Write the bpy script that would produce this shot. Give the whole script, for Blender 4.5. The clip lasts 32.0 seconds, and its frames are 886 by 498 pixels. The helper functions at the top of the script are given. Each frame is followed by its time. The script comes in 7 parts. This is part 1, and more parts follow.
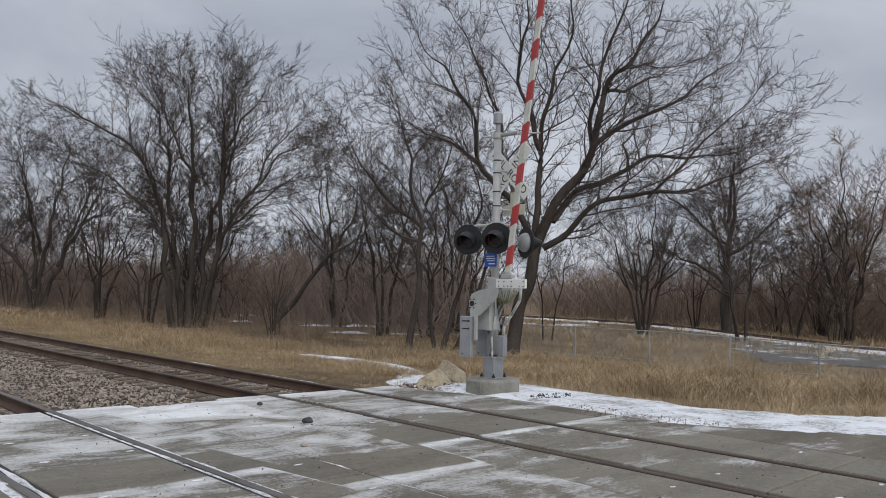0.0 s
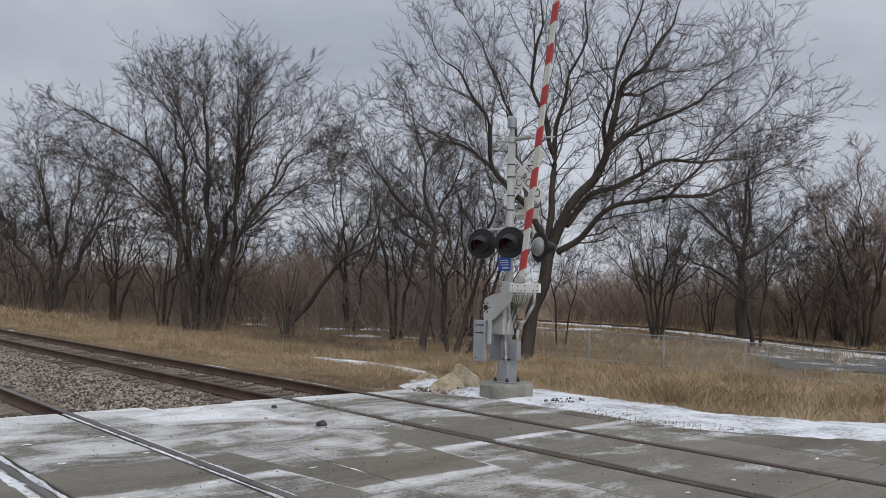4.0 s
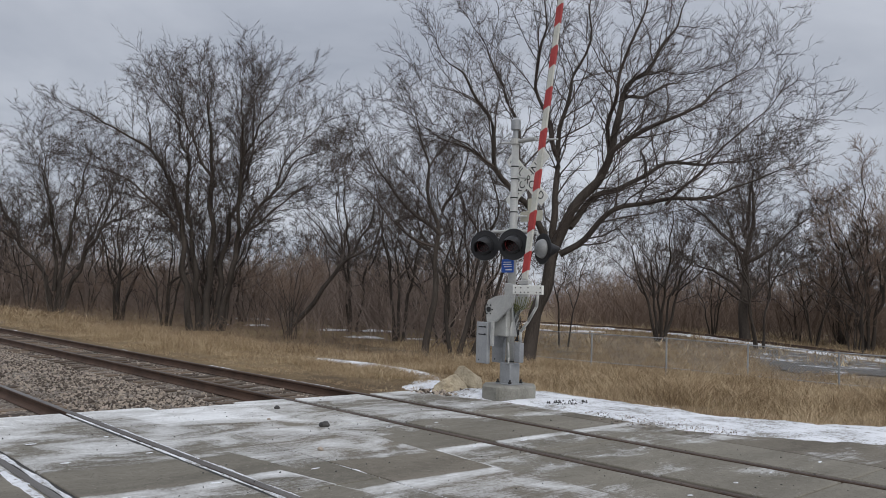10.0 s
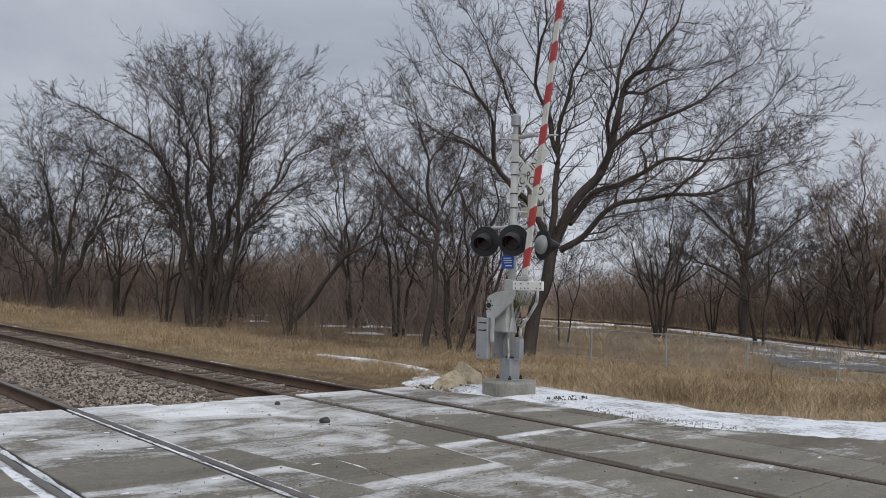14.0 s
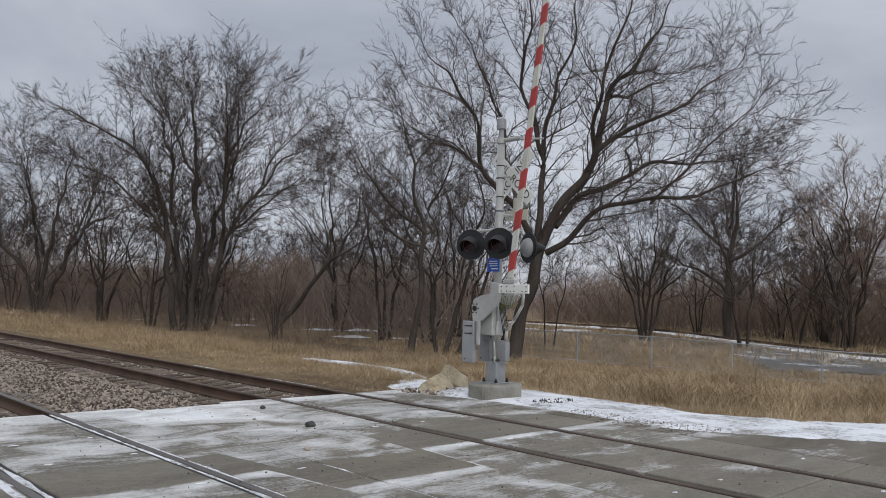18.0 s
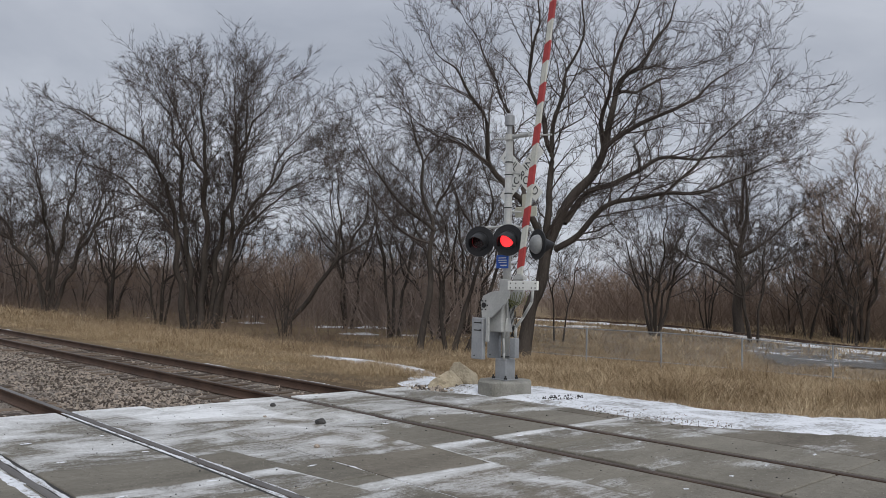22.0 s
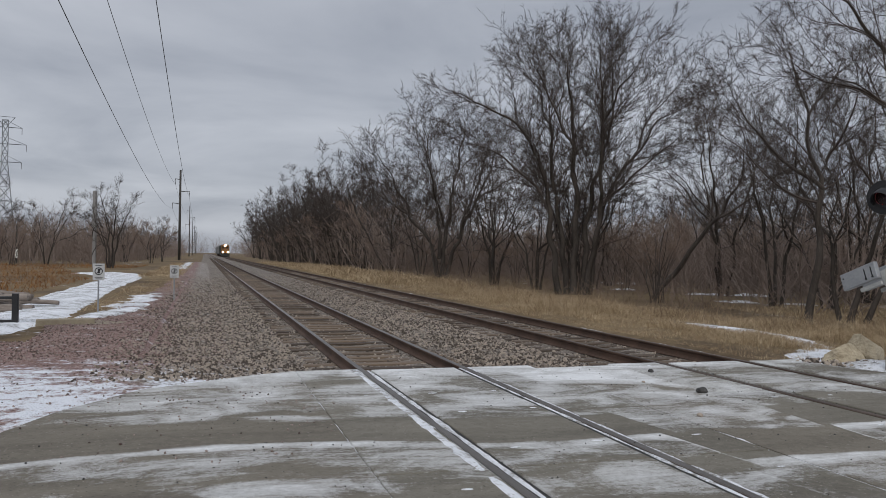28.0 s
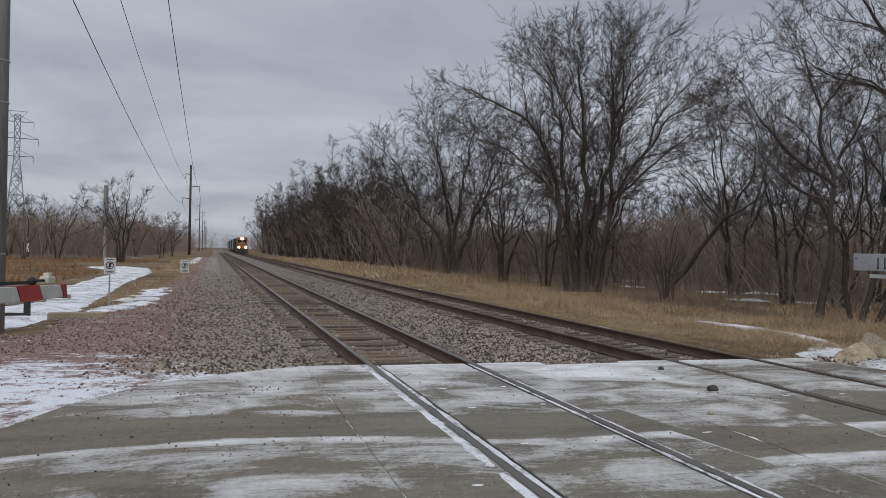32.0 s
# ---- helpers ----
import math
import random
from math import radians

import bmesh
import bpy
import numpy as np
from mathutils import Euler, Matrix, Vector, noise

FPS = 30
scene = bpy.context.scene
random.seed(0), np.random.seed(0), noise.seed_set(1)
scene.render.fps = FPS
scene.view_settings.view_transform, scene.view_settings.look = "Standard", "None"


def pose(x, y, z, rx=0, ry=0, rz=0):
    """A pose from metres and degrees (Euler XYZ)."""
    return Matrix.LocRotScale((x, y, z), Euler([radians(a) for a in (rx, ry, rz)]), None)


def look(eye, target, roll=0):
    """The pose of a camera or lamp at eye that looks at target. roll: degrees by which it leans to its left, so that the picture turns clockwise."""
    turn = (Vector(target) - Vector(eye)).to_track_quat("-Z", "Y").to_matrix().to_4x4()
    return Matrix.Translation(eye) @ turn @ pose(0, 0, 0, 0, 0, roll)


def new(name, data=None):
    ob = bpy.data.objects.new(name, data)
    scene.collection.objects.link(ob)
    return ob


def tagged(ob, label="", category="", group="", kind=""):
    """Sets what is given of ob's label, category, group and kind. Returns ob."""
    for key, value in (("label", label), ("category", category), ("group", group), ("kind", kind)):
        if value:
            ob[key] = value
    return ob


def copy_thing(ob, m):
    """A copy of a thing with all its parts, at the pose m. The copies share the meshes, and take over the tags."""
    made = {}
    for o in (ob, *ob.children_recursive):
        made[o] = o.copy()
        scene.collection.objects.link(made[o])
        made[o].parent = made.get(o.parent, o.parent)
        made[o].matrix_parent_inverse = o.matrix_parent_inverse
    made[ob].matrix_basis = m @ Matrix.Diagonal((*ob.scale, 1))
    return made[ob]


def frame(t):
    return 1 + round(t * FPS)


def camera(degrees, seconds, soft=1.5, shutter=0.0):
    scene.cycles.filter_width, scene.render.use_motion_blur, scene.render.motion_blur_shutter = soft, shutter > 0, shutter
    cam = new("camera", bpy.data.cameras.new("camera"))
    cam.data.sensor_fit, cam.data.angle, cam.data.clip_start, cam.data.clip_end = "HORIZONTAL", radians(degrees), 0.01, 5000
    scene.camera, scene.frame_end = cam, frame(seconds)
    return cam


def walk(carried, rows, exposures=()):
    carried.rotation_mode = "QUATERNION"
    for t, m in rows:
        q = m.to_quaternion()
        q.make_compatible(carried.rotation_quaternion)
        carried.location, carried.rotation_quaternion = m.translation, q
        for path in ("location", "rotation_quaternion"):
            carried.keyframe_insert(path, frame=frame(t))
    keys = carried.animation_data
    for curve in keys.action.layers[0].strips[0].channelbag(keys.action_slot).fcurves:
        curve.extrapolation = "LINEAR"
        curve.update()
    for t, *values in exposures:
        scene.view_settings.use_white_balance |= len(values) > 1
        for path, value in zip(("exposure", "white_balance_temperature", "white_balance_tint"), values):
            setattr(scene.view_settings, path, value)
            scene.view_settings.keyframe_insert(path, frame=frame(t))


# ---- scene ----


def aim(x, y, z, yaw, pitch, roll):
    """A camera pose: yaw to the left of +Y, pitch up, roll of the picture, in degrees."""
    a, p, r = radians(yaw), radians(pitch), radians(roll)
    right = Vector((math.cos(a), math.sin(a), 0))
    ahead = Vector((-math.sin(a) * math.cos(p), math.cos(a) * math.cos(p), math.sin(p)))
    up = right.cross(ahead)
    m = Matrix.Identity(4)
    u = right * math.cos(r) + up * math.sin(r)
    v = up * math.cos(r) - right * math.sin(r)
    for i in range(3):
        m[i][0], m[i][1], m[i][2], m[i][3] = u[i], v[i], -ahead[i], (x, y, z)[i]
    return m


cam = camera(58.42, 32.0, soft=0.8)
PATH = [
    (0.0, aim(0.094, -0.068, 1.647, -43.658, 3.293, 1.381)),
    (0.5, aim(0.092, -0.068, 1.647, -43.442, 3.295, 1.375)),
    (1.0, aim(0.092, -0.070, 1.648, -43.432, 3.343, 1.369)),
    (1.5, aim(0.093, -0.069, 1.647, -43.427, 3.187, 1.315)),
    (2.0, aim(0.093, -0.070, 1.645, -42.994, 3.044, 1.521)),
    (2.5, aim(0.088, -0.072, 1.643, -42.837, 3.234, 1.611)),
    (3.0, aim(0.081, -0.071, 1.643, -42.767, 3.343, 1.615)),
    (3.5, aim(0.074, -0.071, 1.647, -42.658, 3.480, 1.605)),
    (5.5, aim(0.074, -0.075, 1.647, -42.904, 3.674, 1.601)),
    (6.0, aim(0.072, -0.075, 1.649, -42.901, 3.659, 1.672)),
    (6.5, aim(0.069, -0.074, 1.647, -42.943, 3.562, 1.728)),
    (7.0, aim(0.067, -0.076, 1.643, -42.946, 3.537, 1.659)),
    (7.5, aim(0.064, -0.072, 1.643, -42.759, 3.439, 1.769)),
    (8.0, aim(0.064, -0.072, 1.644, -42.690, 3.409, 1.859)),
    (8.5, aim(0.063, -0.074, 1.642, -42.669, 3.543, 1.947)),
    (9.0, aim(0.062, -0.075, 1.646, -42.487, 3.702, 1.866)),
    (9.5, aim(0.064, -0.075, 1.649, -42.443, 3.664, 1.848)),
    (10.0, aim(0.065, -0.077, 1.648, -42.474, 3.653, 1.814)),
    (10.5, aim(0.063, -0.077, 1.649, -42.372, 3.705, 1.801)),
    (11.0, aim(0.063, -0.076, 1.650, -42.342, 3.559, 1.829)),
    (11.5, aim(0.063, -0.074, 1.648, -42.264, 3.471, 2.004)),
    (12.0, aim(0.062, -0.077, 1.648, -42.231, 3.431, 2.030)),
    (12.5, aim(0.061, -0.077, 1.646, -42.180, 3.523, 1.947)),
    (13.0, aim(0.057, -0.075, 1.644, -42.272, 3.522, 1.964)),
    (13.5, aim(0.056, -0.071, 1.646, -42.184, 3.306, 1.769)),
    (14.0, aim(0.056, -0.076, 1.646, -42.508, 3.373, 1.802)),
    (14.5, aim(0.059, -0.078, 1.648, -43.226, 3.351, 1.935)),
    (16.5, aim(0.060, -0.080, 1.647, -43.589, 3.771, 1.828)),
    (17.0, aim(0.060, -0.084, 1.647, -43.525, 3.746, 1.652)),
    (17.5, aim(0.060, -0.084, 1.646, -43.482, 3.740, 1.630)),
    (18.0, aim(0.061, -0.080, 1.646, -43.498, 3.632, 1.657)),
    (18.5, aim(0.061, -0.080, 1.645, -43.614, 3.624, 1.630)),
    (19.0, aim(0.056, -0.081, 1.646, -43.600, 3.660, 1.606)),
    (19.5, aim(0.055, -0.079, 1.645, -43.552, 3.627, 1.673)),
    (20.0, aim(0.054, -0.079, 1.646, -43.580, 3.571, 1.657)),
    (20.5, aim(0.054, -0.076, 1.645, -43.595, 3.462, 1.704)),
    (21.0, aim(0.054, -0.075, 1.644, -43.381, 3.312, 1.652)),
    (21.5, aim(0.058, -0.074, 1.646, -43.094, 3.346, 1.487)),
    (22.0, aim(0.061, -0.072, 1.648, -42.888, 3.390, 1.382)),
    (22.5, aim(0.059, -0.071, 1.643, -43.072, 3.347, 1.488)),
    (23.0, aim(0.047, -0.068, 1.647, -38.469, 3.306, 1.372)),
    (23.5, aim(0.011, 0.010, 1.639, -24.404, 2.600, 1.000)),
    (24.0, aim(0.018, 0.015, 1.637, -20.205, 2.055, 0.662)),
    (24.5, aim(0.018, 0.052, 1.629, -18.694, 1.712, 0.613)),
    (25.0, aim(0.021, 0.085, 1.623, -18.067, 1.227, 0.517)),
    (25.5, aim(-0.005, 0.016, 1.624, -17.650, 1.054, 0.660)),
    (27.5, aim(-0.002, 0.008, 1.623, -16.927, 0.698, 0.713)),
    (28.0, aim(-0.000, 0.000, 1.625, -16.792, 0.487, 0.839)),
    (28.5, aim(-0.006, 0.009, 1.625, -16.875, 0.167, 0.871)),
    (29.0, aim(-0.008, 0.008, 1.625, -16.833, 0.105, 0.961)),
    (29.5, aim(-0.009, 0.010, 1.619, -16.237, -0.177, 1.025)),
    (30.0, aim(-0.010, 0.013, 1.620, -15.987, -0.137, 0.966)),
    (30.5, aim(-0.010, 0.012, 1.622, -16.164, -0.077, 0.896)),
    (31.0, aim(-0.014, 0.013, 1.622, -16.052, 0.086, 1.007)),
    (31.5, aim(-0.015, 0.013, 1.620, -16.172, 0.115, 1.096)),
    (32.0, aim(-0.014, 0.014, 1.619, -16.144, 0.208, 1.170)),
]
walk(cam, PATH, exposures=[(0, -0.05), (22.6, -0.05), (24.2, -0.27), (32, -0.27)])

# ---- sky and light ----
world = bpy.data.worlds.new("overcast_sky")
scene.world = world
world.use_nodes = True
wn, wl = world.node_tree.nodes, world.node_tree.links
wn.clear()
out_w = wn.new("ShaderNodeOutputWorld")
bg = wn.new("ShaderNodeBackground")
sky = wn.new("ShaderNodeTexSky")
sky.sky_type, sky.sun_disc = "NISHITA", False
sky.sun_elevation, sky.sun_rotation = radians(24), radians(200)
coord = wn.new("ShaderNodeTexCoord")
sep = wn.new("ShaderNodeSeparateXYZ")
wl.new(coord.outputs["Generated"], sep.inputs[0])
# flattened cloud layer: project the direction on a plane overhead
zc = wn.new("ShaderNodeMath")
zc.operation, zc.inputs[1].default_value = "MAXIMUM", 0.0
wl.new(sep.outputs["Z"], zc.inputs[0])
zo = wn.new("ShaderNodeMath")
zo.operation, zo.inputs[1].default_value = "ADD", 0.16
wl.new(zc.outputs[0], zo.inputs[0])
px = wn.new("ShaderNodeMath")
px.operation = "DIVIDE"
py = wn.new("ShaderNodeMath")
py.operation = "DIVIDE"
wl.new(sep.outputs["X"], px.inputs[0])
wl.new(zo.outputs[0], px.inputs[1])
wl.new(sep.outputs["Y"], py.inputs[0])
wl.new(zo.outputs[0], py.inputs[1])
comb = wn.new("ShaderNodeCombineXYZ")
wl.new(px.outputs[0], comb.inputs[0])
wl.new(py.outputs[0], comb.inputs[1])
cn = wn.new("ShaderNodeTexNoise")
cn.inputs["Scale"].default_value, cn.inputs["Detail"].default_value = 0.9, 7
cn.inputs["Roughness"].default_value, cn.inputs["Distortion"].default_value = 0.52, 0.35
wl.new(comb.outputs[0], cn.inputs["Vector"])
cr = wn.new("ShaderNodeValToRGB")
cr.color_ramp.elements[0].position, cr.color_ramp.elements[0].color = 0.30, (0.368, 0.40, 0.472, 1)
cr.color_ramp.elements[1].position, cr.color_ramp.elements[1].color = 0.72, (0.696, 0.728, 0.80, 1)
wl.new(cn.outputs["Fac"], cr.inputs[0])
# an overcast sky is brighter towards the zenith
grad = wn.new("ShaderNodeMapRange")
grad.inputs["From Min"].default_value, grad.inputs["From Max"].default_value = 0.30, 1.0
grad.inputs["To Min"].default_value, grad.inputs["To Max"].default_value = 1.0, 1.95
wl.new(sep.outputs["Z"], grad.inputs["Value"])
scl = wn.new("ShaderNodeVectorMath")
scl.operation = "SCALE"
wl.new(cr.outputs[0], scl.inputs[0])
wl.new(grad.outputs[0], scl.inputs["Scale"])
skys = wn.new("ShaderNodeVectorMath")
skys.operation = "SCALE"
skys.inputs["Scale"].default_value = 0.08
wl.new(sky.outputs[0], skys.inputs[0])
mixw = wn.new("ShaderNodeMix")
mixw.data_type = "RGBA"
mixw.inputs["Factor"].default_value = 0.93
wl.new(skys.outputs[0], mixw.inputs["A"])
wl.new(scl.outputs[0], mixw.inputs["B"])
wl.new(mixw.outputs["Result"], bg.inputs[0])
bg.inputs[1].default_value = 1.0
wl.new(bg.outputs[0], out_w.inputs[0])

sun_data = bpy.data.lights.new("sun", "SUN")
sun_data.energy, sun_data.angle, sun_data.color = 1.3, radians(25), (1.0, 0.97, 0.93)
sun = new("sun", sun_data)
sun.matrix_basis = look((0, 0, 50), (12, 28, 30))


# ---- materials ----
def ramp(nt, src, stops):
    n = nt.nodes.new("ShaderNodeValToRGB")
    e = n.color_ramp.elements
    while len(e) < len(stops):
        e.new(0.5)
    for k, (p, c) in enumerate(stops):
        e[k].position = p
        e[k].color = (*c, 1) if len(c) == 3 else (c[0], c[0], c[0], 1)
    nt.links.new(src, n.inputs[0])
    return n.outputs[0]


def noise_tex(nt, vec, scale, detail=4, rough=0.55, dist=0.0):
    n = nt.nodes.new("ShaderNodeTexNoise")
    n.inputs["Scale"].default_value, n.inputs["Detail"].default_value = scale, detail
    n.inputs["Roughness"].default_value, n.inputs["Distortion"].default_value = rough, dist
    nt.links.new(vec, n.inputs["Vector"])
    return n.outputs["Fac"]


def mixc(nt, fac, a, b, blend="MIX"):
    n = nt.nodes.new("ShaderNodeMix")
    n.data_type, n.blend_type = "RGBA", blend
    for key, v in (("Factor", fac), ("A", a), ("B", b)):
        if isinstance(v, (int, float)):
            n.inputs[key].default_value = v
        elif isinstance(v, tuple):
            n.inputs[key].default_value = (*v, 1)
        else:
            nt.links.new(v, n.inputs[key])
    return n.outputs["Result"]


def mth(nt, op, a, b=0.0, clamp=False):
    n = nt.nodes.new("ShaderNodeMath")
    n.operation, n.use_clamp = op, clamp
    for k, v in enumerate((a, b)):
        if isinstance(v, (int, float)):
            n.inputs[k].default_value = v
        else:
            nt.links.new(v, n.inputs[k])
    return n.outputs[0]


def scaled(nt, vec, s):
    n = nt.nodes.new("ShaderNodeVectorMath")
    n.operation = "MULTIPLY"
    n.inputs[1].default_value = s
    nt.links.new(vec, n.inputs[0])
    return n.outputs[0]


def base(name, rough=0.8, metal=0.0, spec=0.4):
    m = bpy.data.materials.new(name)
    m.use_nodes = True
    nt = m.node_tree
    b = nt.nodes["Principled BSDF"]
    b.inputs["Roughness"].default_value, b.inputs["Metallic"].default_value = rough, metal
    b.inputs["Specular IOR Level"].default_value = spec
    return m, nt, b


def place(nt):
    return nt.nodes.new("ShaderNodeNewGeometry").outputs["Position"]


def local(nt):
    return nt.nodes.new("ShaderNodeTexCoord").outputs["Object"]


def bump(nt, b, height, strength=0.4, dist=0.02):
    n = nt.nodes.new("ShaderNodeBump")
    n.inputs["Strength"].default_value, n.inputs["Distance"].default_value = strength, dist
    nt.links.new(height, n.inputs["Height"])
    nt.links.new(n.outputs[0], b.inputs["Normal"])


def surface(name, dark, light, scale=3.0, fine=40.0, rough=0.8, metal=0.0, relief=0.3, depth=0.01, vary=0.0, spec=0.4, stretch=None, island=0.0):
    """A worn surface: two scales of variation between two colours, with fine relief."""
    m, nt, b = base(name, rough, metal, spec)
    v = local(nt)
    if stretch:
        v = scaled(nt, v, stretch)
    big, small = noise_tex(nt, v, scale, 5), noise_tex(nt, v, fine, 3)
    f = mth(nt, "ADD", mth(nt, "MULTIPLY", big, 0.65), mth(nt, "MULTIPLY", small, 0.35))
    if vary:
        info = nt.nodes.new("ShaderNodeObjectInfo")
        f = mth(nt, "ADD", f, mth(nt, "MULTIPLY", mth(nt, "SUBTRACT", info.outputs["Random"], 0.5), vary))
    if island:
        geo = nt.nodes.new("ShaderNodeNewGeometry")
        f = mth(nt, "ADD", f, mth(nt, "MULTIPLY", mth(nt, "SUBTRACT", geo.outputs["Random Per Island"], 0.5), island))
    c = ramp(nt, f, [(0.32, dark), (0.68, light)])
    nt.links.new(c, b.inputs["Base Color"])
    r = mth(nt, "ADD", mth(nt, "MULTIPLY", small, 0.24), rough - 0.12, True)
    nt.links.new(r, b.inputs["Roughness"])
    bump(nt, b, small, relief, depth)
    return m


def glow(name, color, strength):
    m, nt, b = base(name, 0.3)
    b.inputs["Base Color"].default_value = (*color, 1)
    b.inputs["Emission Color"].default_value = (*color, 1)
    b.inputs["Emission Strength"].default_value = strength
    return m


def mixv(nt, x, y, s):
    n = nt.nodes.new("ShaderNodeCombineXYZ")
    nt.links.new(mth(nt, "MULTIPLY", x, s[0]), n.inputs[0])
    nt.links.new(mth(nt, "MULTIPLY", y, s[1]), n.inputs[1])
    return n.outputs[0]


def paved(name, dark, light, share=0.0):
    """Pavement with grit and thin snow: more of it towards the far edge of the road."""
    m, nt, b = base(name, 0.88, 0.0, 0.3)
    p = place(nt)
    s = nt.nodes.new("ShaderNodeSeparateXYZ")
    nt.links.new(p, s.inputs[0])
    info = nt.nodes.new("ShaderNodeObjectInfo")
    big, mid, small = noise_tex(nt, scaled(nt, p, (0.4, 1.6, 1)), 1.0, 6, 0.62), noise_tex(nt, p, 11.0, 6, 0.75), noise_tex(nt, p, 130.0, 3, 0.8)
    f = mth(nt, "ADD", mth(nt, "MULTIPLY", big, 0.42), mth(nt, "ADD", mth(nt, "MULTIPLY", mid, 0.28), mth(nt, "MULTIPLY", small, 0.30)))
    f = mth(nt, "ADD", f, mth(nt, "MULTIPLY", mth(nt, "SUBTRACT", info.outputs["Random"], 0.5), 0.06))
    col = ramp(nt, f, [(0.37, dark), (0.63, light)])
    # crushed grit: single dark and pale grains
    v = nt.nodes.new("ShaderNodeTexVoronoi")
    v.inputs["Scale"].default_value = 55.0
    nt.links.new(p, v.inputs["Vector"])
    sp = nt.nodes.new("ShaderNodeSeparateColor")
    nt.links.new(v.outputs["Color"], sp.inputs[0])
    grain = mth(nt, "MULTIPLY", ramp(nt, v.outputs["Distance"], [(0.22, (1.0,)), (0.42, (0.0,))]), ramp(nt, sp.outputs[0], [(0.76, (0.0,)), (0.80, (1.0,))]))
    grit = ramp(nt, sp.outputs[1], [(0.0, (0.035, 0.03, 0.026)), (0.6, (0.13, 0.11, 0.09)), (1.0, (0.40, 0.36, 0.31))])
    col = mixc(nt, grain, col, grit)
    v2 = nt.nodes.new("ShaderNodeTexVoronoi")
    v2.inputs["Scale"].default_value = 19.0
    nt.links.new(p, v2.inputs["Vector"])
    sp2 = nt.nodes.new("ShaderNodeSeparateColor")
    nt.links.new(v2.outputs["Color"], sp2.inputs[0])
    chip = mth(nt, "MULTIPLY", ramp(nt, v2.outputs["Distance"], [(0.10, (1.0,)), (0.22, (0.0,))]), ramp(nt, sp2.outputs[0], [(0.74, (0.0,)), (0.78, (1.0,))]))
    col = mixc(nt, mth(nt, "MULTIPLY", chip, 0.75), col, ramp(nt, sp2.outputs[1], [(0.0, (0.04, 0.034, 0.028)), (0.7, (0.09, 0.075, 0.06)), (1.0, (0.42, 0.40, 0.36))]))
    # rows of snow across the road, pushed aside by wheels that bend round to the trail side; the middle strip keeps its snow further out
    x, y = s.outputs["X"], s.outputs["Y"]
    bend = mth(nt, "SUBTRACT", mth(nt, "MINIMUM", x, 2.6), 0.2)
    arc = mth(nt, "SQRT", mth(nt, "ADD", mth(nt, "MULTIPLY", bend, bend), 1.0))
    strip = mth(nt, "MULTIPLY", ramp(nt, mth(nt, "MULTIPLY", x, 0.1), [(0.412, (0.0,)), (0.424, (1.0,))]), ramp(nt, mth(nt, "MULTIPLY", x, 0.1), [(0.592, (1.0,)), (0.60, (0.0,))]))
    yy = mth(nt, "ADD", y, mth(nt, "ADD", mth(nt, "MULTIPLY", arc, 0.32), mth(nt, "MULTIPLY", strip, 1.0)))
    yy = mth(nt, "ADD", yy, mth(nt, "MULTIPLY", mth(nt, "SUBTRACT", noise_tex(nt, scaled(nt, p, (0.35, 0.9, 1)), 1.0, 4, 0.6), 0.5), 0.34))
    n = nt.nodes.new("ShaderNodeValToRGB")
    e = n.color_ramp.elements
    stops = [(0.0, 0.24), (0.31, 0.27), (0.40, 0.40), (0.47, 0.30), (0.515, 0.48), (0.53, 0.40), (0.585, 0.45), (0.614, 0.48), (0.622, 0.66), (0.631, 0.66), (0.638, 0.26), (0.655, 0.14), (0.705, 0.14), (0.725, 0.45), (0.82, 0.52), (0.95, 0.53), (1.0, 0.70)]
    while len(e) < len(stops):
        e.new(0.5)
    for k, (q, c) in enumerate(stops):
        e[k].position, e[k].color = q, (c, c, c, 1)
    nt.links.new(mth(nt, "DIVIDE", yy, 11.5), n.inputs[0])
    thin = ramp(nt, mth(nt, "MULTIPLY", x, 0.1), [(0.60, (0.0,)), (0.68, (0.06,))])
    worn = ramp(nt, mth(nt, "MULTIPLY", mth(nt, "ADD", x, 3.0), 0.1), [(0.15, (0.22,)), (0.24, (0.0,))])
    amount = mth(nt, "SUBTRACT", mth(nt, "ADD", n.outputs[0], share), mth(nt, "ADD", thin, worn))

    def wave(v, w):
        return mth(nt, "MULTIPLY", mth(nt, "SUBTRACT", v, 0.5), w)
    n1 = noise_tex(nt, scaled(nt, p, (0.75, 1.15, 1)), 1.3, 7, 0.62, 0.7)
    n2 = noise_tex(nt, mixv(nt, x, mth(nt, "ADD", y, mth(nt, "MULTIPLY", arc, 0.32)), (0.8, 16.0)), 1.0, 4, 0.6)
    n3 = noise_tex(nt, p, 24.0, 5, 0.8)
    k = mth(nt, "ADD", mth(nt, "ADD", amount, wave(n1, 1.15)), mth(nt, "ADD", wave(n2, 0.26), mth(nt, "ADD", wave(n3, 0.50), wave(small, 0.40))))
    mask = ramp(nt, k, [(0.42, (0.0,)), (0.52, (0.34,)), (0.64, (0.55,)), (0.86, (0.93,))])
    gr = ramp(nt, mid, [(0.3, (0.70, 0.70, 0.69)), (0.7, (0.88, 0.89, 0.89))])
    nt.links.new(mixc(nt, mask, col, gr), b.inputs["Base Color"])
    h = mth(nt, "ADD", mth(nt, "ADD", mth(nt, "MULTIPLY", small, 0.5), mth(nt, "MULTIPLY", grain, 0.7)), mth(nt, "MULTIPLY", mask, 0.6))
    bump(nt, b, h, 0.5, 0.008)
    return m


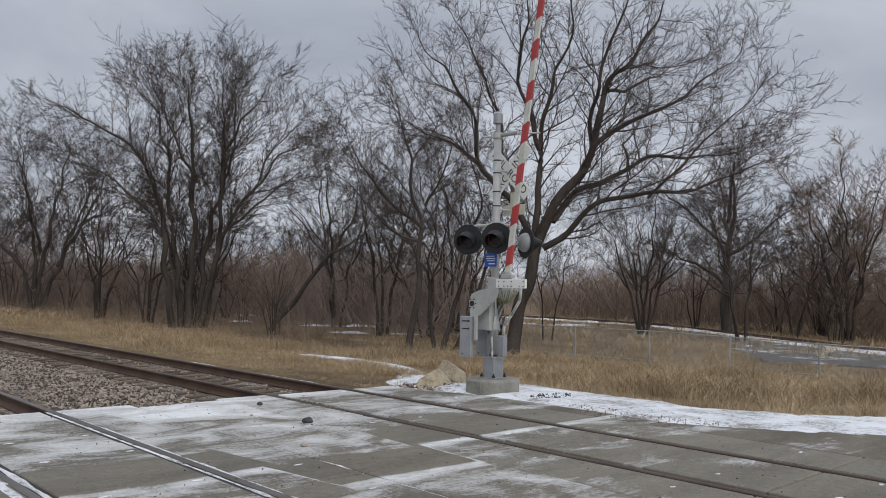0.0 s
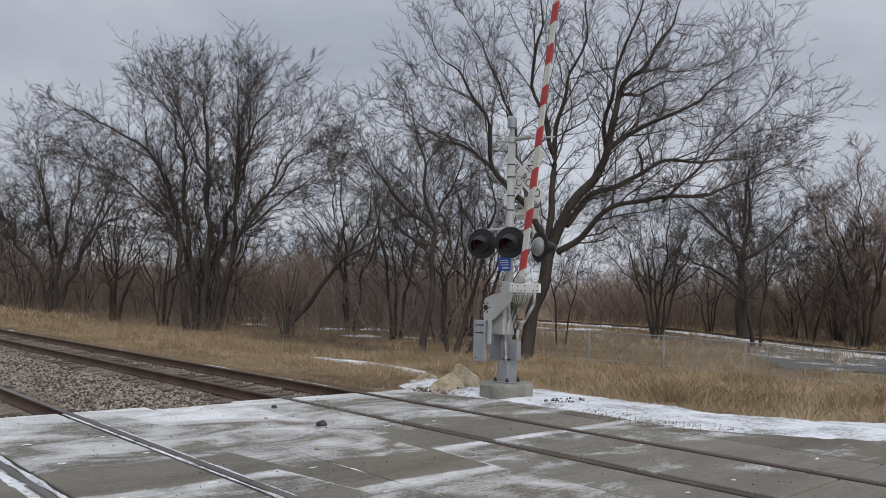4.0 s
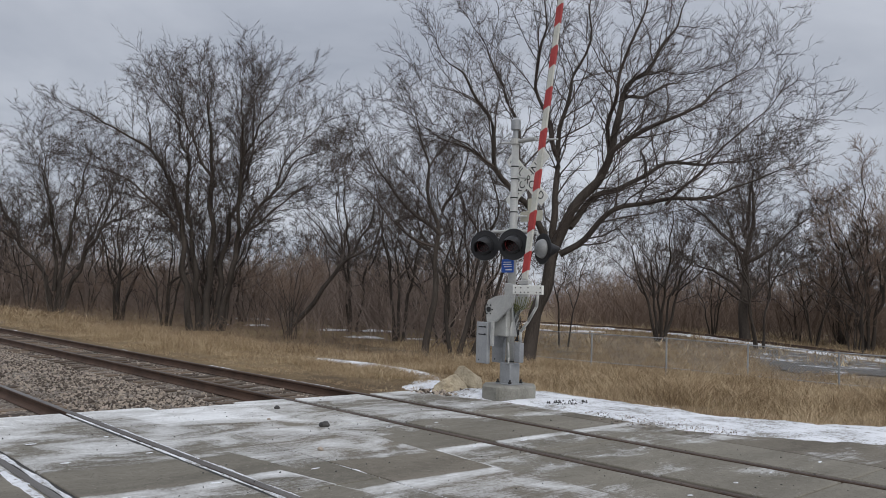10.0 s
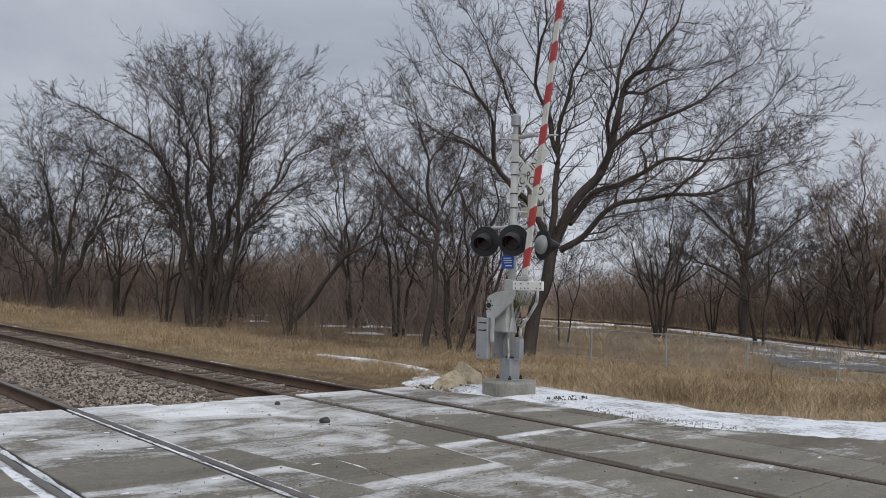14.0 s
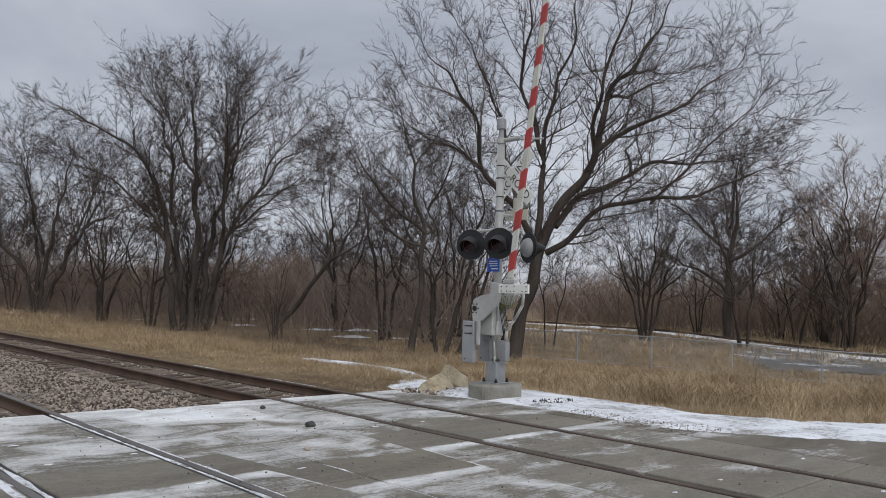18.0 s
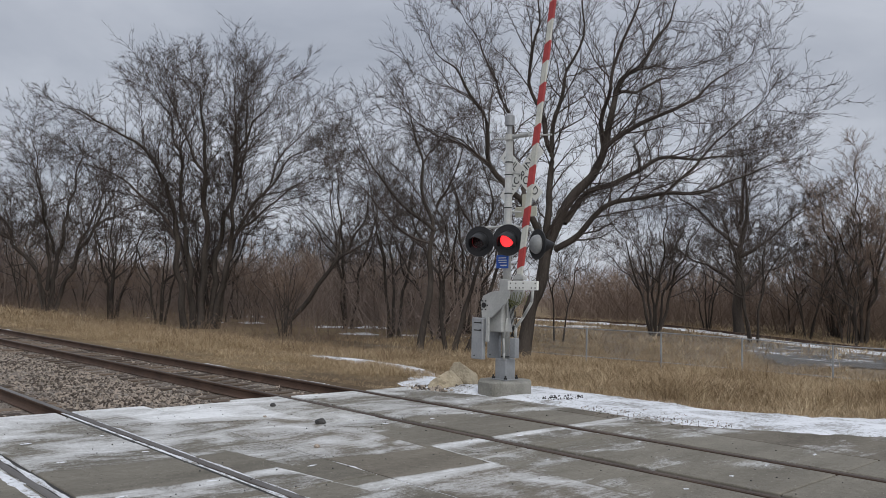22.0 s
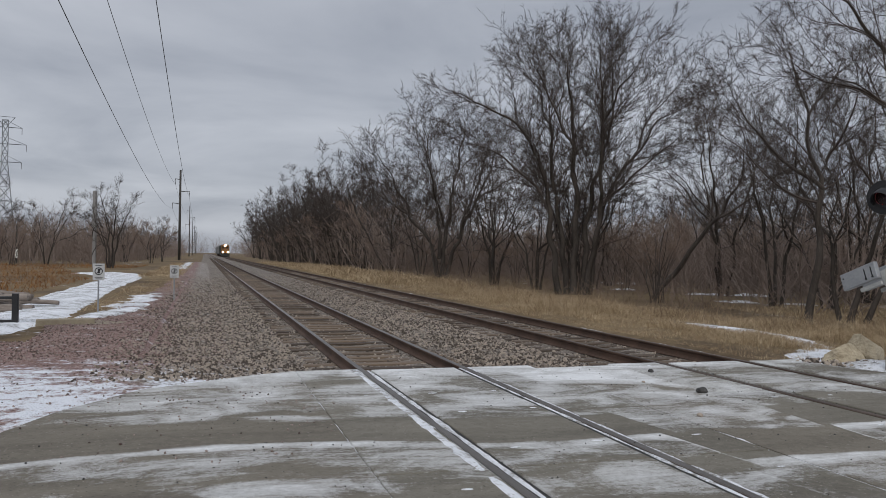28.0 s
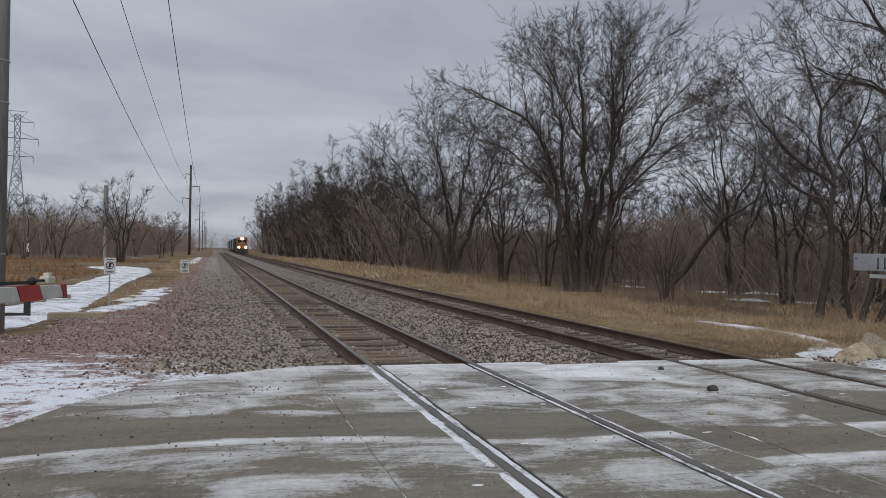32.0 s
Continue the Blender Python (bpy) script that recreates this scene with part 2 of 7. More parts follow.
def stony(name, stops, scale=17.0, snow=0.0, relief=0.8):
    """Crushed stone seen as single stones, with light snow between where snow > 0."""
    m, nt, b = base(name, 0.9, 0.0, 0.25)
    p = place(nt)
    v = nt.nodes.new("ShaderNodeTexVoronoi")
    v.inputs["Scale"].default_value = scale
    nt.links.new(p, v.inputs["Vector"])
    sp = nt.nodes.new("ShaderNodeSeparateColor")
    nt.links.new(v.outputs["Color"], sp.inputs[0])
    big = noise_tex(nt, p, 0.7, 5, 0.6)
    f = mth(nt, "ADD", mth(nt, "MULTIPLY", sp.outputs[0], 0.6), mth(nt, "MULTIPLY", big, 0.5))
    col = ramp(nt, f, stops)
    # shade between the stones, painted into the colour towards each cell's edge
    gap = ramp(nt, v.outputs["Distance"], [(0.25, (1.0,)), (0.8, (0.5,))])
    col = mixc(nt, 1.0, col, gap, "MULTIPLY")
    if snow:
        k = mth(nt, "ADD", mth(nt, "MULTIPLY", noise_tex(nt, p, 0.55, 6, 0.65, 0.5), 0.7), mth(nt, "MULTIPLY", noise_tex(nt, p, 6.0, 4, 0.7), 0.3))
        mask = ramp(nt, mth(nt, "ADD", k, snow), [(0.52, (0.0,)), (0.60, (1.0,))])
        col = mixc(nt, mask, col, (0.78, 0.80, 0.84))
    nt.links.new(col, b.inputs["Base Color"])
    bump(nt, b, mth(nt, "SUBTRACT", 1.0, v.outputs["Distance"]), relief, 0.04)
    return m


M_asphalt = paved("worn_asphalt", (0.086, 0.073, 0.056), (0.226, 0.202, 0.160), 0.03)
M_panel = paved("concrete_panel", (0.100, 0.089, 0.070), (0.242, 0.222, 0.180), 0.012)
M_joint = surface("joint_filler", (0.02, 0.02, 0.02), (0.06, 0.055, 0.05), 2, 30, 0.9)
M_railside = surface("rail_rust", (0.046, 0.027, 0.019), (0.128, 0.078, 0.054), 1.5, 40, 0.75, 0.3)
M_railhead = surface("rail_head_steel", (0.11, 0.097, 0.086), (0.20, 0.183, 0.167), 1.0, 60, 0.40, 0.6, 0.1)
M_railhead_dark = surface("rail_head_rust", (0.05, 0.036, 0.028), (0.13, 0.10, 0.08), 1.0, 60, 0.6, 0.3, 0.15)
M_tie = surface("weathered_tie", (0.055, 0.040, 0.029), (0.185, 0.138, 0.100), 3, 30, 0.9, vary=0.4, relief=0.6, stretch=(0.4, 3, 3))
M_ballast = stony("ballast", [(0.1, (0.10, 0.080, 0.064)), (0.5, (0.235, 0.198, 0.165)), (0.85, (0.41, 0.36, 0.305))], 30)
M_stone = surface("ballast_stone", (0.070, 0.055, 0.044), (0.37, 0.312, 0.255), 1.2, 25, 0.9, island=1.1, relief=0.4)


def shoulder_mix():
    """Reddish gravel that turns into snow-filled gravel close to the road."""
    m, nt, b = base("gravel_mix", 0.9, 0.0, 0.25)
    p = place(nt)
    s = nt.nodes.new("ShaderNodeSeparateXYZ")
    nt.links.new(p, s.inputs[0])
    v = nt.nodes.new("ShaderNodeTexVoronoi")
    v.inputs["Scale"].default_value = 34
    nt.links.new(p, v.inputs["Vector"])
    sp = nt.nodes.new("ShaderNodeSeparateColor")
    nt.links.new(v.outputs["Color"], sp.inputs[0])
    f = mth(nt, "ADD", mth(nt, "MULTIPLY", sp.outputs[0], 0.6), mth(nt, "MULTIPLY", noise_tex(nt, p, 0.8, 5, 0.6), 0.5))
    red = ramp(nt, f, [(0.15, (0.085, 0.046, 0.040)), (0.5, (0.225, 0.138, 0.118)), (0.85, (0.38, 0.275, 0.245))])
    grey = ramp(nt, f, [(0.15, (0.075, 0.060, 0.050)), (0.5, (0.235, 0.20, 0.17)), (0.85, (0.41, 0.365, 0.32))])
    where = ramp(nt, mth(nt, "ADD", s.outputs["X"], mth(nt, "MULTIPLY", noise_tex(nt, p, 0.6, 4), 1.6)), [(0.0, (0.0,)), (0.35, (1.0,))])
    col = mixc(nt, where, red, grey)
    dirt = noise_tex(nt, p, 2.2, 6, 0.7)
    k = mth(nt, "ADD", mth(nt, "MULTIPLY", noise_tex(nt, scaled(nt, p, (0.7, 1.1, 1)), 0.9, 6, 0.68, 0.5), 0.46), mth(nt, "ADD", mth(nt, "MULTIPLY", noise_tex(nt, p, 6.0, 5, 0.8), 0.42), mth(nt, "MULTIPLY", noise_tex(nt, p, 40.0, 3, 0.75), 0.12)))
    near = nt.nodes.new("ShaderNodeMapRange")
    near.inputs["From Min"].default_value, near.inputs["From Max"].default_value = 11.2, 13.6
    near.inputs["To Min"].default_value, near.inputs["To Max"].default_value = 0.055, -0.05
    nt.links.new(s.outputs["Y"], near.inputs["Value"])
    mask = ramp(nt, mth(nt, "ADD", k, near.outputs[0]), [(0.50, (0.0,)), (0.57, (1.0,))])
    nt.links.new(mixc(nt, mask, col, (0.78, 0.80, 0.84)), b.inputs["Base Color"])
    bump(nt, b, mth(nt, "ADD", mth(nt, "SUBTRACT", 1.0, v.outputs["Distance"]), dirt), 0.7, 0.04)
    return m


M_shoulder_mix = shoulder_mix()
M_stone_red = surface("red_gravel_stone", (0.095, 0.066, 0.056), (0.33, 0.262, 0.230), 1.2, 25, 0.9, island=0.8, relief=0.4)


def trodden_snow():
    """Thin old snow with grit showing through in specks and worn patches."""
    m, nt, b = base("snow", 0.75, 0, 0.2)
    p = place(nt)
    a, c, d = noise_tex(nt, p, 1.2, 6, 0.65, 0.4), noise_tex(nt, p, 9.0, 5, 0.75), noise_tex(nt, p, 38.0, 3, 0.7)
    white = ramp(nt, a, [(0.3, (0.60, 0.62, 0.65)), (0.7, (0.83, 0.84, 0.86))])
    k = mth(nt, "ADD", mth(nt, "MULTIPLY", a, 0.35), mth(nt, "ADD", mth(nt, "MULTIPLY", c, 0.35), mth(nt, "MULTIPLY", d, 0.30)))
    grit = ramp(nt, k, [(0.43, (1.0,)), (0.50, (0.0,))])
    nt.links.new(mixc(nt, grit, white, (0.26, 0.245, 0.22)), b.inputs["Base Color"])
    bump(nt, b, mth(nt, "ADD", c, d), 0.5, 0.02)
    return m


M_snow = trodden_snow()
M_bark = surface("bark", (0.026, 0.022, 0.019), (0.094, 0.079, 0.068), 2.2, 26, 0.95, relief=0.8, depth=0.03, stretch=(1, 1, 0.25), spec=0.15)
M_twig = surface("twig", (0.045, 0.037, 0.033), (0.108, 0.089, 0.079), 0.6, 6, 0.95, relief=0.0, spec=0.1)
M_twig_red = surface("brush_twig", (0.135, 0.098, 0.078), (0.275, 0.206, 0.163), 0.4, 4, 0.95, relief=0.0, spec=0.1)
M_brush = surface("brush_stem", (0.150, 0.116, 0.099), (0.31, 0.247, 0.209), 0.4, 4, 0.95, relief=0.0, spec=0.1)
M_galv = surface("galvanised", (0.22, 0.23, 0.24), (0.38, 0.39, 0.40), 2, 30, 0.5, 0.35)
M_silver = surface("aluminium_paint", (0.29, 0.295, 0.285), (0.50, 0.50, 0.48), 3, 40, 0.5, 0.15)
M_white = surface("white_paint", (0.62, 0.62, 0.58), (0.80, 0.80, 0.76), 2, 30, 0.5)
M_boom = surface("dirty_white_paint", (0.40, 0.40, 0.355), (0.62, 0.62, 0.57), 4, 30, 0.55)
M_red = surface("red_reflective", (0.27, 0.028, 0.030), (0.44, 0.055, 0.05), 2, 30, 0.4)
M_black = surface("black_enamel", (0.008, 0.008, 0.009), (0.022, 0.022, 0.024), 3, 40, 0.45)
M_concrete = surface("cast_concrete", (0.13, 0.125, 0.105), (0.33, 0.32, 0.285), 3, 40, 0.9, relief=0.5)
M_darkstone = surface("dark_stone", (0.03, 0.03, 0.03), (0.09, 0.085, 0.08), 9, 60, 0.9)
M_rock = surface("limestone", (0.30, 0.245, 0.165), (0.62, 0.53, 0.38), 4, 22, 0.95, relief=0.9, depth=0.04)


# ---- geometry helpers ----
def mesh_ob(name, bm, material, parent=None, label="", smooth=False):
    me = bpy.data.meshes.new(name)
    bm.to_mesh(me)
    bm.free()
    if smooth:
        me.polygons.foreach_set("use_smooth", [True] * len(me.polygons))
    for m in (material if isinstance(material, (list, tuple)) else [material]):
        me.materials.append(m)
    ob = new(name, me)
    if parent:
        ob.parent = parent
    if label:
        ob["label"] = label
    return ob


def part(name, bm, material, parent, label="", smooth=False):
    return mesh_ob(name, bm, material, parent, label, smooth)


def thing(name, at, label, category, group="", kind="", turn=0.0):
    e = new(name)
    e.empty_display_size = 0.2
    e.matrix_basis = pose(*at, 0, 0, turn)
    return tagged(e, label, category, group, kind)


def raw(name, verts, faces, material, parent=None, smooth=False):
    me = bpy.data.meshes.new(name)
    me.from_pydata(verts, [], faces)
    for m in (material if isinstance(material, (list, tuple)) else [material]):
        me.materials.append(m)
    if smooth:
        me.polygons.foreach_set("use_smooth", [True] * len(me.polygons))
    me.update()
    ob = new(name, me)
    if parent:
        ob.parent = parent
    return ob


def box(bm, x0, y0, z0, x1, y1, z1, bevel=0.0, m=None):
    r = bmesh.ops.create_cube(bm, size=1.0)
    vs = r["verts"]
    for v in vs:
        v.co = Vector(((x0 + x1) / 2 + v.co.x * (x1 - x0), (y0 + y1) / 2 + v.co.y * (y1 - y0), (z0 + z1) / 2 + v.co.z * (z1 - z0)))
        if m:
            v.co = m @ v.co
    if bevel:
        es = list({e for v in vs for e in v.link_edges})
        bmesh.ops.bevel(bm, geom=es, offset=bevel, segments=2, profile=0.5, affect="EDGES")
    return bm


def rod(bm, a, b, r0, r1=None, n=12, caps=True):
    a, b = Vector(a), Vector(b)
    d = b - a
    q = d.to_track_quat("Z", "Y").to_matrix().to_4x4()
    m = Matrix.Translation((a + b) / 2) @ q
    bmesh.ops.create_cone(bm, cap_ends=caps, segments=n, radius1=r0, radius2=r0 if r1 is None else r1, depth=d.length, matrix=m)
    return bm


def pipe(bm, pts, r, n=10):
    for a, b in zip(pts[:-1], pts[1:]):
        rod(bm, a, b, r, r, n)
    for p in pts[1:-1]:
        bmesh.ops.create_uvsphere(bm, u_segments=n, v_segments=6, radius=r, matrix=Matrix.Translation(p))
    return bm


def prism(bm, outline, z0, z1, m=None, bevel=0.0):
    """An outline in x, y, extruded in z; m places it."""
    vs = [bm.verts.new((x, y, z0)) for x, y in outline]
    f = bm.faces.new(vs)
    r = bmesh.ops.extrude_face_region(bm, geom=[f])
    top = [g for g in r["geom"] if isinstance(g, bmesh.types.BMVert)]
    for v in top:
        v.co.z = z1
    allv = vs + top
    if bevel:
        es = list({e for v in allv for e in v.link_edges})
        b = bmesh.ops.bevel(bm, geom=es, offset=bevel, segments=1, affect="EDGES")
        allv = list({v for v in b["verts"]} | {v for v in allv if v.is_valid})
    if m:
        for v in allv:
            v.co = m @ v.co
    bmesh.ops.recalc_face_normals(bm, faces=bm.faces)
    return bm


def sm(a, b, x):
    t = max(0.0, min(1.0, (x - a) / (b - a)))
    return t * t * (3 - 2 * t)


# ---- the lie of the land ----
RAILS = (2.163, 3.670, 6.879, 8.386)
EDGE = 11.0


def land(x, y):
    """Height of the ground away from the road and tracks; the crossing's surface is at 0."""
    z = -0.34
    if x > 9:
        z = -0.12 - 0.22 * sm(10, 18, x) - 0.30 * sm(18, 26, x) * sm(36, 16, y) if y < 1e6 else z
        z -= 0.10 * sm(9.2, 10.2, x) * sm(10.8, 12.0, y)
    elif x < -1:
        z = -0.12 - 0.12 * sm(-4, -9, x)
    if x > 30 or x < -14 or y > 70:
        z += 0.25 * noise.noise((x * 0.02, y * 0.02, 3.1))
    z += 0.04 * noise.noise((x * 0.35, y * 0.35, 0.0))
    if -1.0 < x < 9.7 and y > 8:
        z = min(z, -0.5)
    if y < EDGE + 0.5 and -60 < x < 60:
        inside = x < 9.4 + max(0, 4 - y) * 0.9 if x > 0 else True
        if inside and y < 9:
            z = min(z, -0.3)
    return z


def build_ground():
    xs = sorted(set([-2500, -1200, -600, -350, -220, -150, -110, -80] + list(np.arange(-60, 70, 1.5)) + [75, 85, 100, 130, 180, 260, 400, 700, 1300, 2500]))
    ys = sorted(set([-2500, -900, -300, -120, -60, -30] + list(np.arange(-15, 80, 1.5)) + list(np.arange(80, 200, 6)) + [220, 260, 320, 400, 520, 700, 1000, 1600, 2600]))
    vs = [(x, y, land(x, y)) for y in ys for x in xs]
    n = len(xs)
    fs = [(j * n + i, j * n + i + 1, (j + 1) * n + i + 1, (j + 1) * n + i) for j in range(len(ys) - 1) for i in range(n - 1)]
    m, nt, b = base("dry_ground", 0.95, 0, 0.15)
    p = place(nt)
    a, c = noise_tex(nt, p, 0.12, 5), noise_tex(nt, p, 3.0, 5, 0.7)
    f = mth(nt, "ADD", mth(nt, "MULTIPLY", a, 0.6), mth(nt, "MULTIPLY", c, 0.4))
    col = ramp(nt, f, [(0.36, (0.085, 0.06, 0.038)), (0.5, (0.16, 0.115, 0.066)), (0.64, (0.235, 0.175, 0.10))])
    k = mth(nt, "ADD", mth(nt, "MULTIPLY", noise_tex(nt, p, 0.22, 6, 0.65, 0.4), 0.7), mth(nt, "MULTIPLY", noise_tex(nt, p, 4.0, 4, 0.7), 0.3))
    mask = ramp(nt, k, [(0.60, (0.0,)), (0.65, (0.85,))])
    nt.links.new(mixc(nt, mask, col, (0.72, 0.74, 0.78)), b.inputs["Base Color"])
    bump(nt, b, c, 0.7, 0.05)
    return tagged(raw("ground", vs, fs, m, smooth=True), "dry brown winter ground with thin snow patches", "ground", kind="structure")


build_ground()


def sheet(name, outline, z, material, label, cat, step=0.0, thick=0.0):
    """A flat structure from an outline; thick gives it a side."""
    bm = bmesh.new()
    vs = [bm.verts.new((x, y, z)) for x, y in outline]
    f = bm.faces.new(vs)
    bmesh.ops.recalc_face_normals(bm, faces=[f])
    if f.normal.z < 0:
        f.normal_flip()
    if thick:
        r = bmesh.ops.extrude_face_region(bm, geom=[f])
        for v in r["geom"]:
            if isinstance(v, bmesh.types.BMVert):
                v.co.z = z - thick
        bmesh.ops.recalc_face_normals(bm, faces=bm.faces)
    bmesh.ops.triangulate(bm, faces=[f for f in bm.faces if len(f.verts) > 4])
    return tagged(mesh_ob(name, bm, material), label, cat, kind="structure")


# pavement: one piece left of the tracks, one between them, one beyond, so that the panels lie in their own bays
P1, P2, P3, P4 = 1.23, 4.70, 5.95, 9.42
sheet("road_near", [(P1, 11.10), (0.5, 10.75), (-0.68, 9.94), (-1.39, 8.75), (-1.72, 7.8), (-2.6, 6.5), (-5, 5.2), (-12, 3.6), (-60, -4), (-60, -30), (P1, -30)], 0.0,
      M_asphalt, "worn grey asphalt road dusted with snow", "road", thick=0.25)
sheet("road_middle", [(P2, 10.72), (P2, -30), (P3, -30), (P3, 10.80)], 0.0, M_asphalt, "asphalt strip between the two tracks", "road", thick=0.25)
sheet("road_far", [(P4, 10.1), (P4, -30), (70, -30), (70, -24), (26.5, -6.2), (14.5, 1.1), (11.3, 3.5), (10.15, 4.8), (9.75, 5.6), (9.8, 7.0), (9.75, 9.0)], 0.0,
      M_asphalt, "worn asphalt road beyond the tracks", "road", thick=0.25)


def snow_sheet(name, outline, z, label, depth=0.05, res=0.22, rough=0.5):
    """A thin blanket of snow: thick inside, running out to nothing at an uneven edge."""
    xs, ys = [p[0] for p in outline], [p[1] for p in outline]
    n = len(outline)

    def dist(x, y):
        inside, best = False, 1e9
        for i in range(n):
            (x0, y0), (x1, y1) = outline[i], outline[(i + 1) % n]
            if (y0 > y) != (y1 > y) and x < (x1 - x0) * (y - y0) / (y1 - y0) + x0:
                inside = not inside
            dx, dy = x1 - x0, y1 - y0
            t = max(0, min(1, ((x - x0) * dx + (y - y0) * dy) / (dx * dx + dy * dy + 1e-9)))
            best = min(best, math.hypot(x - x0 - t * dx, y - y0 - t * dy))
        return best if inside else -best
    gx, gy = np.arange(min(xs) - 0.9, max(xs) + 0.9, res), np.arange(min(ys) - 0.9, max(ys) + 0.9, res)
    vs, ok = [], []
    for y in gy:
        for x in gx:
            d = dist(x, y) + rough * (0.5 * noise.noise((x * 0.9, y * 0.9, 7)) + 0.3 * noise.noise((x * 3.1, y * 3.1, 2)) + 0.2 * noise.noise((x * 8, y * 8, 2)))
            h = depth * min(1.0, max(-2.5, d / 0.3)) + 0.010 * noise.noise((x * 2, y * 2, 5)) + 0.012 * noise.noise((x * 7, y * 7, 1))
            vs.append((x, y, (z(x, y) if callable(z) else z) + h))
            ok.append(d > -0.75)
    w = len(gx)
    fs = []
    for j in range(len(gy) - 1):
        for i in range(w - 1):
            q = (j * w + i, j * w + i + 1, (j + 1) * w + i + 1, (j + 1) * w + i)
            if any(ok[k] for k in q):
                fs.append(q)
    return tagged(raw(name, vs, fs, M_snow, smooth=True), label, "snow", kind="structure")


def rail(x, y0, y1, name, low=-0.172):
    """A rail's rolled section drawn along y: foot, web and head."""
    sec = [(-0.076, low), (-0.076, low + 0.012), (-0.02, low + 0.03), (-0.009, low + 0.055), (-0.009, -0.05), (-0.036, -0.035), (-0.037, -0.010), (-0.028, 0.0),
           (0.028, 0.0), (0.037, -0.010), (0.036, -0.035), (0.009, -0.05), (0.009, low + 0.055), (0.02, low + 0.03), (0.076, low + 0.012), (0.076, low)]
    ys = [y0] + [y for y in (60, 150, 400) if y0 < y < y1] + [y1]
    n = len(sec)
    vs = [(x + sx, y, z + 0.002) for y in ys for sx, z in sec]
    side, head = [], []
    for k in range(len(ys) - 1):
        for i in range(n):
            j = (i + 1) % n
            (head if 6 <= i <= 8 else side).append((k * n + i, k * n + j, (k + 1) * n + j, (k + 1) * n + i))
    side.append(tuple(range(n)))
    side.append(tuple(range(len(vs) - 1, len(vs) - n - 1, -1)))
    return vs, side, head


def build_tracks():
    for t, (ra, rb) in enumerate((RAILS[:2], RAILS[2:])):
        tr = thing("railway_track", ((ra + rb) / 2, 0, 0), "railway track with rusty steel rails on weathered wooden ties", "railway track", "parallel tracks", "structure")
        c = (ra + rb) / 2
        for r in (ra, rb):
            vs, side, head = rail(r - c, -40, 900, "rail")
            ob = raw("rail", vs, side + head, [M_railside, M_railhead if t == 0 else M_railhead_dark], tr)
            ob.data.polygons.foreach_set("material_index", [0] * len(side) + [1] * len(head))
            ob["label"] = "rusty steel rail with a worn bright head"
        # ties: single pieces near the road, joined further off
        bm = bmesh.new()
        box(bm, -1.3, -0.115, -0.36, 1.3, 0.115, -0.176, 0.012)
        me = bpy.data.meshes.new("tie")
        bm.to_mesh(me)
        bm.free()
        me.materials.append(M_tie)
        rnd = random.Random(40 + t)
        y = 11.45 + 0.2 * t
        for k in range(130):
            o = new("tie", me)
            o.parent = tr
            o.matrix_basis = pose(rnd.uniform(-0.05, 0.05), y, rnd.uniform(-0.015, 0.008), 0, 0, rnd.uniform(-0.8, 0.8))
            y += 0.5 + rnd.uniform(-0.03, 0.03)
        vs, fs = [], []
        while y < 260:
            b0 = len(vs)
            vs += [(sx * 1.3, y + sy * 0.115, z) for z in (-0.34, -0.178) for sx, sy in ((-1, -1), (1, -1), (1, 1), (-1, 1))]
            fs += [(b0 + 4, b0 + 5, b0 + 6, b0 + 7), (b0, b0 + 1, b0 + 5, b0 + 4), (b0 + 3, b0 + 7, b0 + 6, b0 + 2)]
            y += 0.5
        tagged(raw("far_ties", vs, fs, M_tie, tr), kind="stuff")


build_tracks()


def bed(x):
    """Height of the ballast across both tracks."""
    z = -0.215
    for a, b in (RAILS[:2], RAILS[2:]):
        c = (a + b) / 2
        if abs(x - c) < 1.3:
            z = -0.20 - 0.02 * math.cos((x - c) * 4)
    mid = (RAILS[1] + RAILS[2]) / 2
    z += 0.06 * math.exp(-((x - mid) / 0.6) ** 2)
    z -= 0.35 * sm(9.3, 10.2, x)
    z -= 0.28 * sm(0.9, -1.2, x)
    return z


STONE = (np.array(((1.1, 0.2, 0), (-1.0, 0.1, 0.1), (0.1, 1.0, -0.2), (0, -1.05, 0.2), (0.5, 0.1, 0.95), (-0.4, 0, 0.9), (0.1, 0, -0.9))),
         np.array(((0, 2, 4), (2, 5, 4), (2, 1, 5), (1, 3, 5), (3, 4, 5), (3, 0, 4), (2, 0, 6), (1, 2, 6), (3, 1, 6), (0, 3, 6))))


